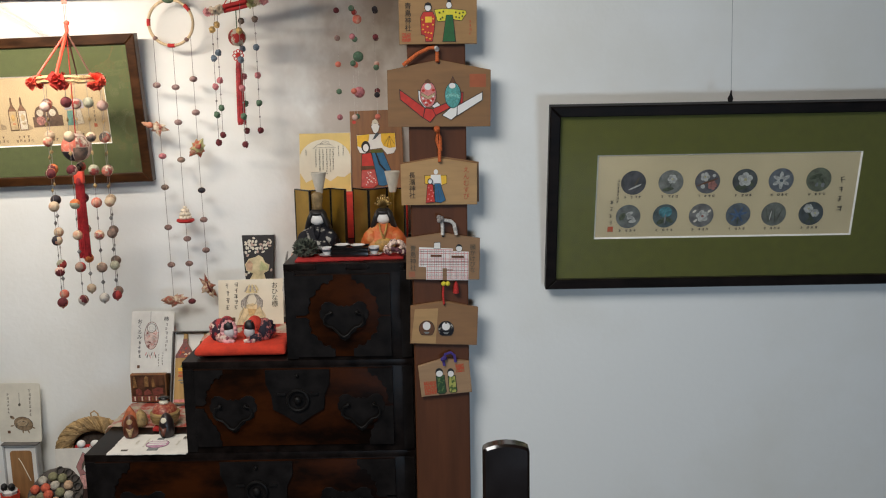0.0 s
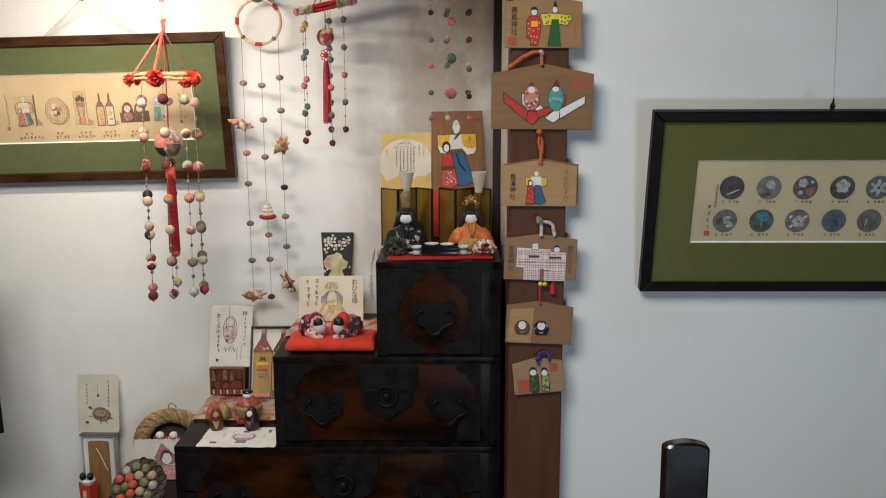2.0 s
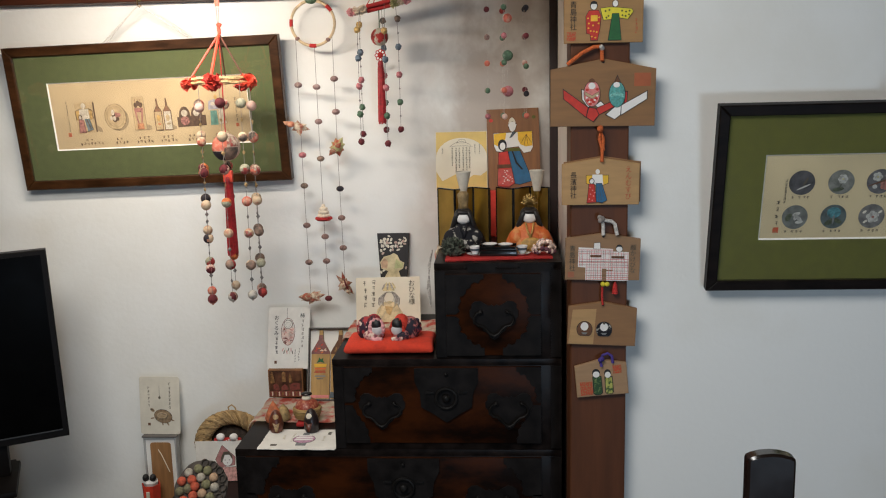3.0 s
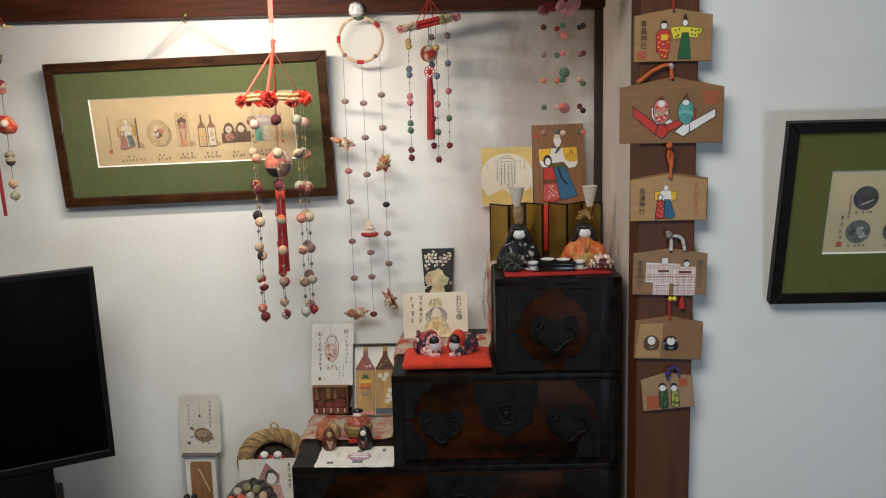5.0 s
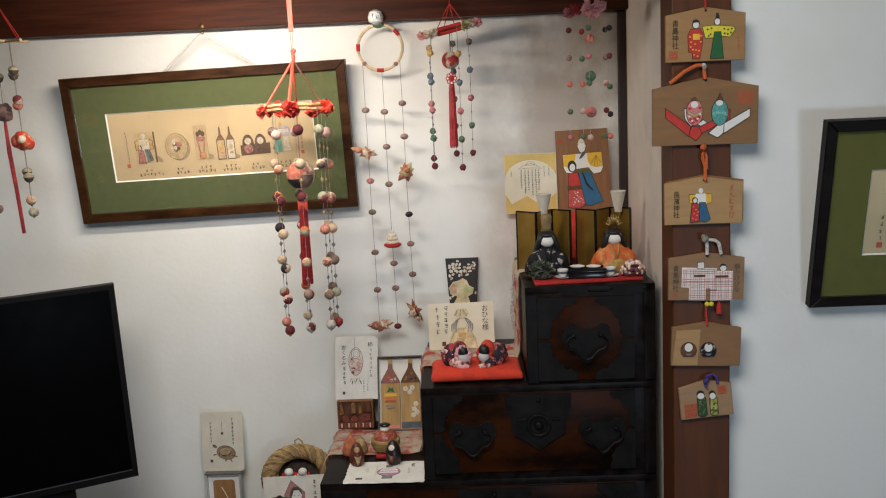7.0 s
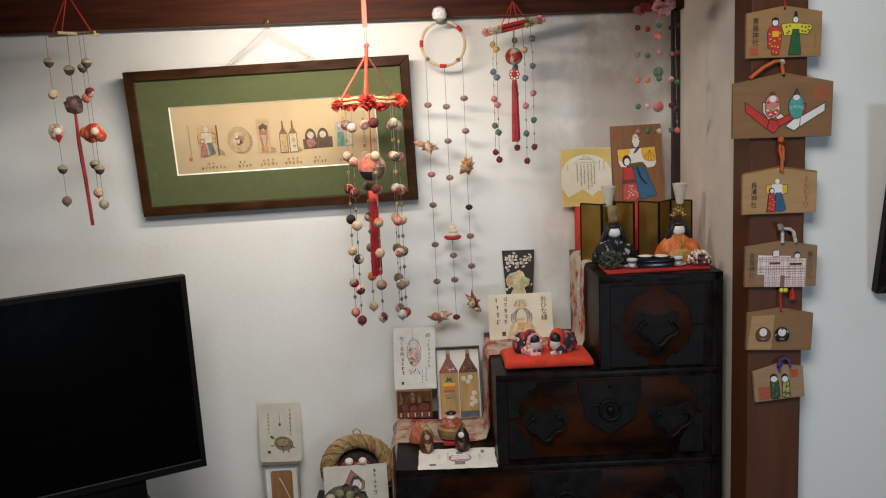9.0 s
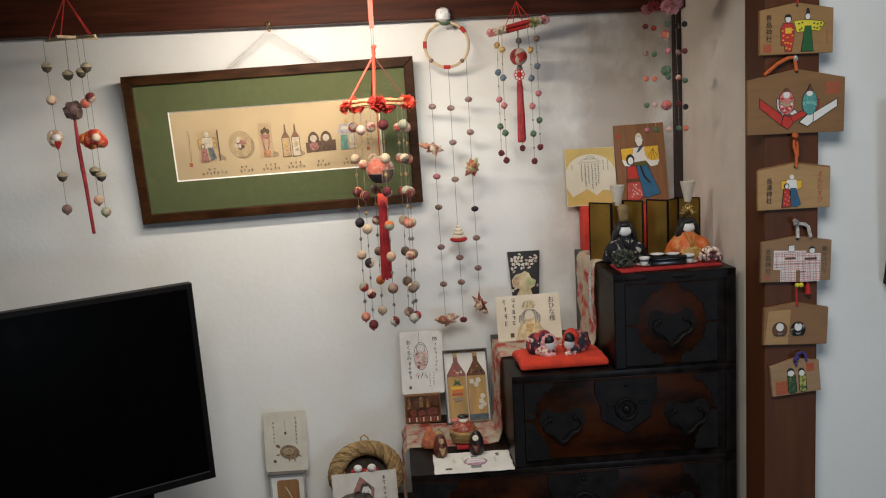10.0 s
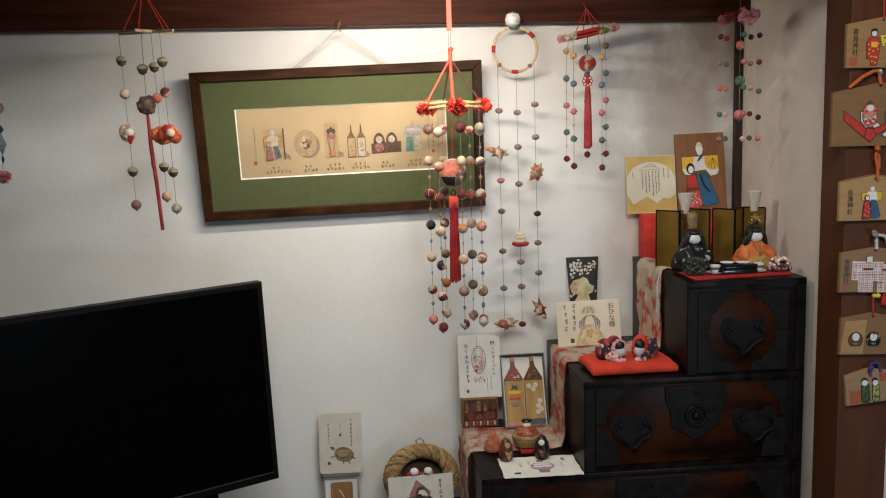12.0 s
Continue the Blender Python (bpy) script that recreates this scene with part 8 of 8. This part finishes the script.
for dx, top, marks in ((-0.042, 1.667, ((333, "b"), (455, "w"), (543, "r"), (637, "g"), (760, "d"), (876, "d"), (985, "W"))), (0.001, 1.647, ((340, "b"), (443, "b"), (555, "g"), (722, "c"), (796, "d"), (873, "d"), (992, "n"))), (0.043, 1.670, ((317, "b"), (415, "b"), (520, "l"), (648, "k"), (738, "d"), (832, "d"), (945, "C")))):
    y = 0.010
    z_end = CY(marks[-1][0])
    string(mob, [(dx, 0.012, top), (dx + 0.002, y, (top + z_end) / 2), (dx + 0.006, y, z_end)])
    for k, (py, kind) in enumerate(marks):
        z = CY(py)
        c = (dx + 0.006 * (top - z) / 0.6, y, z)
        if kind in "brgdkn":
            bead(mob, c, 0.0079, {"b": "bead_mauve", "r": "thread_pink", "g": "mixed_dark", "d": "thread_dusk", "k": "thread_black", "n": "thread_wine"}[kind], (1.15, 1.1, 0.85), patched=False)
        elif kind == "w":
            fabric_bird(mob, (c[0] - 0.004, c[1] - 0.006, c[2] - 0.002), 0.022, ((-15, 1.25, 0.30), (-75, 1.0, 0.34), (15, 1.0, 0.26), (150, 1.1, 0.30), (95, 0.75, 0.3), (205, 0.9, 0.28)), "cream_crepe2", ((-0.75, 0.30, 0.36), (-1.15, 0.42, 0.26)), "crepe_coral")
        elif kind == "W":
            fabric_bird(mob, (c[0] + 0.006, c[1] - 0.006, c[2]), 0.024, ((8, 1.25, 0.30), (35, 0.95, 0.28), (-25, 0.9, 0.30), (75, 0.65, 0.3), (-100, 0.7, 0.32), (195, 1.3, 0.22)), "cream_crepe2", ((-0.50, 0.02, 0.50), (-0.15, -0.30, 0.26)), "bird_crepe")
        elif kind == "l":
            fabric_bird(mob, (c[0], c[1] - 0.006, c[2]), 0.0235, ((60, 1.1, 0.36), (100, 0.95, 0.34), (140, 0.8, 0.34), (20, 0.85, 0.32), (-30, 0.75, 0.36), (-80, 1.0, 0.40), (-125, 0.85, 0.34), (185, 0.8, 0.3)), "green_crepe", ((-0.42, -0.42, 0.32), (0.1, 0.1, 0.26)), "bird_crepe")
        elif kind == "C":
            fabric_bird(mob, (c[0], c[1] - 0.006, c[2]), 0.0235, ((97, 1.45, 0.20), (132, 1.30, 0.22), (70, 0.7, 0.24), (-55, 1.45, 0.30), (-95, 0.8, 0.34), (10, 0.8, 0.26), (200, 0.75, 0.3)), "bird_crepe", ((-0.15, -0.15, 0.36), (0.38, -0.72, 0.24)), "cream_crepe2")
            part("red_sash", tube(bmesh.new(), [(c[0] + 0.002, c[1] - 0.020, c[2] + 0.014), (c[0] + 0.005, c[1] - 0.021, c[2] + 0.002), (c[0] + 0.011, c[1] - 0.019, c[2] - 0.012)], [0.0012, 0.0026, 0.0012], 6), "thread_wine", mob)
        else:
            bm = bmesh.new()
            for rr, zz, n in ((0.0105, 0.000, 9), (0.0085, 0.008, 7), (0.0055, 0.016, 5), (0.0001, 0.023, 1)):
                for j in range(n):
                    a = 2 * math.pi * j / n
                    ball(bm, (c[0] + rr * math.cos(a), c[1] - 0.002 + rr * math.sin(a), c[2] - 0.006 + zz), 0.0050, (1, 1, 0.95), 8, 6)
            ball(bm, (c[0], c[1] - 0.002, c[2] + 0.004), 0.009, (1, 1, 1.2), 10, 8)
            part("stacked_figure", bm, "petal_ivory", mob, "stacked ivory fabric figure")
            part("red_base", lathe(bmesh.new(), [(0.015, 0.0), (0.021, 0.004), (0.020, 0.008), (0.012, 0.0090)], (c[0], c[1] - 0.002, c[2] - 0.018), 16), "cloth_red", mob)

# mobile with a flowered roll and tassel
mob = thing("hanging_mobile", pose(-0.4565, 2.024, 0), "mobile with a flowered red roll, patchwork ball and tassel", "mobile", "hanging mobiles")
for k, (dy, dz) in enumerate(((-0.007, 0.004), (0.007, 0.003), (0.0, -0.005))):
    part("roll", tube(bmesh.new(), [(-0.026, dy, 1.722 + dz), (0.026, dy, 1.733 + dz)], 0.0046, 10), "cloth_red", mob, "red wrapped roll")
M["petal_lime"] = mat("lime_petal", (0.50, 0.47, 0.22), 0.8, var=0.2, scale=60, bump=0.3, bscale=300)
for k, (x, c, r) in enumerate(((-0.046, "petal_ivory", 0.0155), (-0.034, "petal_ivory", 0.0135), (0.036, "petal_lime", 0.0145), (0.050, "petal_ivory", 0.0125), (0.062, "crepe_pink", 0.0130), (-0.060, "crepe_pink", 0.0125))):
    bow(mob, (x, -0.003, 1.727 + 0.20 * x), r, c, 30 + k)
for x, y in ((-0.030, 0.0), (-0.012, -0.008), (0.012, -0.008), (0.034, 0.0)):
    string(mob, [(x, y, 1.730 + 0.2 * x), (0.002, 0.020, 1.785), (0.002, 0.045, 1.80)], 0.0011, "cord_red")
string(mob, [(0, 0, 1.72), (0, 0, 1.665)], 0.0012, "thread_green")
b = part("patchwork_ball", ball(bmesh.new(), (0, 0, 1.660), 0.0195, u=22, v=14), mat("red_sage_patchwork", (0.46, 0.42, 0.33), 0.85, scale=42, bump=0.5, bscale=400, col2=(0.40, 0.03, 0.025), lo_at=0.49, hi_at=0.53), mob, "round ball in red and sage")
bm = bmesh.new()
grid = [[bm.verts.new((0.0199 * math.cos(radians(z)) * math.cos(radians(a)), 0.0199 * math.cos(radians(z)) * math.sin(radians(a)), 1.660 + 0.0199 * math.sin(radians(z)))) for a in np.linspace(165, 232, 8)] for z in np.linspace(-60, 62, 10)]
for r0, r1 in zip(grid, grid[1:]):
    for k in range(7):
        bm.faces.new((r0[k], r0[k + 1], r1[k + 1], r1[k]))
part("patch", bm, "thread_red", b)
bm = bmesh.new()
for k in range(8):
    a = 2 * math.pi * k / 8
    cx, cz = 0.0085 * math.cos(a), 1.620 + 0.0095 * math.sin(a)
    tube(bm, [(cx + 0.0038 * math.cos(w), 0, cz + 0.0038 * math.sin(w)) for w in (2 * math.pi * j / 10 for j in range(10))], 0.0011, 5, True)
ball(bm, (0, 0, 1.620), 0.006, (1, 0.5, 1), 10, 8)
part("cord_flower", bm, "cord_red", mob, "knotted red cord flower")
tassel(mob, (0, 0, 1.598), 1.470, 0.0085)
for s, (dx, dy, z_end, top) in enumerate(((-0.047, 0.011, 1.4438, "thread_yellow"), (-0.0434, -0.045, 1.4292, "thread_yellow"), (0.018, -0.057, 1.4248, "thread_yellow"), (0.042, -0.003, 1.4536, "mixed_dark"), (0.005, 0.025, 1.4524, "mixed_dark"))):
    string(mob, [(dx * 0.9, dy * 0.5, 1.727 + 0.2 * dx), (dx, dy, 1.66), (dx, dy, z_end)])
    for k, c in enumerate(("thread_wine", "thread_green", "thread_pink", "thread_blue", top)):
        knotted(mob, (dx, dy, z_end + 0.0612 * k), 0.0070, c, s * 7 + k)
        if k:
            diamond(mob, (dx, dy, z_end + 0.0612 * k - 0.031), 0.0035)

# mobile of small balls in the corner
mob = thing("hanging_mobile", pose(-0.184, 1.826, 0), "corner mobile of small red and green thread balls", "mobile", "hanging mobiles")
for k, (x, y, z, r, c) in enumerate(((0.012, -0.010, 1.735, 0.024, "crepe_pink"), (-0.018, 0.005, 1.735, 0.016, "thread_red"), (-0.032, 0.010, 1.730, 0.013, "thread_pink"), (0.030, 0.0, 1.740, 0.015, "crepe_pink"))):
    bow(mob, (x, y, z), r, c, 50 + k)
string(mob, [(0, 0, 1.74), (0, 0, 2.4495)], 0.001, "cord_red")
for dx, dy, cs in ((-0.030, 0.0264, ("thread_wine", "thread_dusk", "thread_coral", "thread_green", "thread_pink")), (0.0017, 0.0709, ("thread_red", "thread_green", "thread_coral", "thread_blush", "thread_green")), (0.0045, -0.0124, ("thread_green", "thread_pink", "thread_green", "thread_coral", "thread_blush")), (0.0472, 0.0511, ("thread_black", "thread_dusk", "thread_blush", "thread_wine", "thread_green")), (0.0491, 0.0133, ("thread_black", "thread_wine", "thread_green", "thread_black", "thread_coral"))):
    string(mob, [(dx * 0.9, dy, 1.73), (dx, dy, 1.4825)], 0.00025, "cord_white")
    for k, c in enumerate(cs):
        bead(mob, (dx, dy, 1.6978 - 0.0537 * k - 0.0012 * (k % 2) - (0.008 if dx > 0.048 and k in (2, 3) else 0)), 0.0060, c)
string(mob, [(0.010, 0.020, 1.73), (0.012, 0.024, 1.52)], 0.00025, "cord_white")
for z, r, c in ((1.6793, 0.0092, "thread_coral"), (1.6051, 0.0108, "thread_green"), (1.5334, 0.0112, "thread_pink")):
    part("thread_ball", ball(bmesh.new(), (0.012, 0.024, z), r, u=16, v=12), c, mob)

# mobile left of the brown frame
mob = thing("hanging_mobile", pose(-1.412, 1.918, 0), "mobile with acorn balls, fabric dolls and a thin red tassel", "mobile", "hanging mobiles")
bm = tube(bmesh.new(), [(-0.062, 0.040, 1.737), (0.064, -0.034, 1.734)], 0.0032, 8)
tube(bm, [(-0.010, -0.045, 1.735), (0.046, 0.038, 1.737)], 0.0032, 8)
part("cross_bar", bm, "bamboo", mob, "pale wooden cross bars")
for x, y in ((-0.055, 0.036), (0.054, -0.028), (0.036, 0.026), (-0.004, -0.036)):
    string(mob, [(x, y, 1.738), (0, 0, 1.82)], 0.0012, "cord_red")
string(mob, [(0, 0, 1.82), (0, 0, 2.4495)], 0.0012, "cord_red")
LZ = lambda y: 1.525 - 0.00115 * (y / 1.86 - 239)


M["acorn_cap"] = mat("straw_crepe", (0.44, 0.38, 0.25), 0.8, scale=120, col2=(0.22, 0.18, 0.11), bump=0.5, bscale=400)
M["acorn_dark"] = mat("olive_brown_crepe", (0.15, 0.12, 0.08), 0.8, scale=90, col2=(0.035, 0.030, 0.022), bump=0.4, bscale=400)
M["figure_red"] = mat("red_patterned_crepe", (0.60, 0.36, 0.20), 0.8, scale=70, bump=0.5, bscale=400, col2=(0.50, 0.035, 0.022), col3=(0.56, 0.11, 0.04), lo_at=0.48, hi_at=0.64)


def acorn(parent, c, r):
    b = part("acorn", lathe(bmesh.new(), [(r * 0.1, -r * 1.1), (r * 0.7, -r * 0.75), (r * 1.02, 0.0), (r * 0.95, r * 0.15)], c, 14), "acorn_dark", parent)
    part("acorn_cap", lathe(bmesh.new(), [(r * 1.06, 0.0), (r * 1.0, r * 0.45), (r * 0.5, r * 0.85), (r * 0.1, r * 1.0)], c, 14), "acorn_cap", b)


def fabric_figure(parent, c, r, body, head="paint_white"):
    b = part("fabric_figure", tuft(bmesh.new(), (c[0], c[1], c[2]), r * 0.55, 12, (r * 0.6, r * 0.5, r * 0.55), int(r * 9999)), body, parent, "stuffed crepe figure")
    part("figure_head", ball(bmesh.new(), (c[0] + r * 0.25, c[1] - r * 0.7, c[2] + r * 0.2), r * 0.42), head, b)


for dx, dy, marks in ((-0.052, -0.004, ((197, "a"), (306, "m"), (440, "f"), (565, "a"), (678, "d"))), (0.004, 0.034, ((215, "a"), (320, "r"), (452, "o"), (555, "a"), (657, "r"))), (0.034, -0.022, ((205, "a"), (305, "m"), (447, "F"), (570, "a"), (692, "m")))):
    string(mob, [(dx, dy, 1.735), (dx + 0.010, dy, LZ(marks[-1][0]))])
    for y, kind in marks:
        c = (dx + 0.010 * (y - 110) / 580, dy, LZ(y))
        if kind == "a":
            acorn(mob, c, 0.0105)
        elif kind in "mrd":
            bead(mob, c, 0.0105, {"m": "mixed_ball", "r": "thread_red", "d": "thread_dusk"}[kind], nib=y > 600)
        elif kind == "f":
            fabric_figure(mob, c, 0.020, "cream_crepe2")
            part("red_wing", lathe(bmesh.new(), [(0.002, -0.020), (0.010, -0.004), (0.006, 0.008)], (c[0] + 0.004, c[1] - 0.010, c[2]), 8), "cloth_red", mob)
        elif kind == "o":
            fabric_figure(mob, c, 0.022, "robe_orange", "crepe_cream")
        else:
            fabric_figure(mob, c, 0.023, "figure_red", "crepe_cream")
string(mob, [(-0.008, 0.0, 1.735), (-0.006, 0.0, 1.46)], 0.0008)
acorn(mob, (-0.010, -0.002, LZ(225)), 0.011)
knotted(mob, (-0.007, -0.002, LZ(345)), 0.0185, mat("plum_patchwork", (0.19, 0.11, 0.09), 0.8, scale=90, col2=(0.045, 0.030, 0.028), bump=0.5, bscale=400), 3)
part("tassel", tube(bmesh.new(), [(-0.006, -0.002, LZ(375)), (-0.004, -0.002, LZ(480)), (0.002, -0.002, LZ(600)), (0.008, -0.002, LZ(768))], [0.003, 0.0046, 0.0042, 0.0038], 8), "tassel_red", mob, "thin red tassel")

# mobile at the far end, of folded paper diamonds
mob = thing("hanging_mobile", pose(-1.716, 1.90, 0), "mobile of folded paper diamonds in red and blue", "mobile", "hanging mobiles")
string(mob, [(0, 0, 2.4495), (0.004, 0, 1.44)])
diamond(mob, (0.0, 0, 1.745), 0.022, "thread_red")
bead(mob, (0.004, 0, 1.588), 0.0125, "thread_dusk")
for z, r, c in ((1.545, 0.010, "thread_black"), (1.515, 0.024, "thread_blue"), (1.484, 0.010, "thread_black")):
    diamond(mob, (0.006, 0, z), r, c)
bow(mob, (0.006, 0, 1.448), 0.017, "thread_pink", 77)
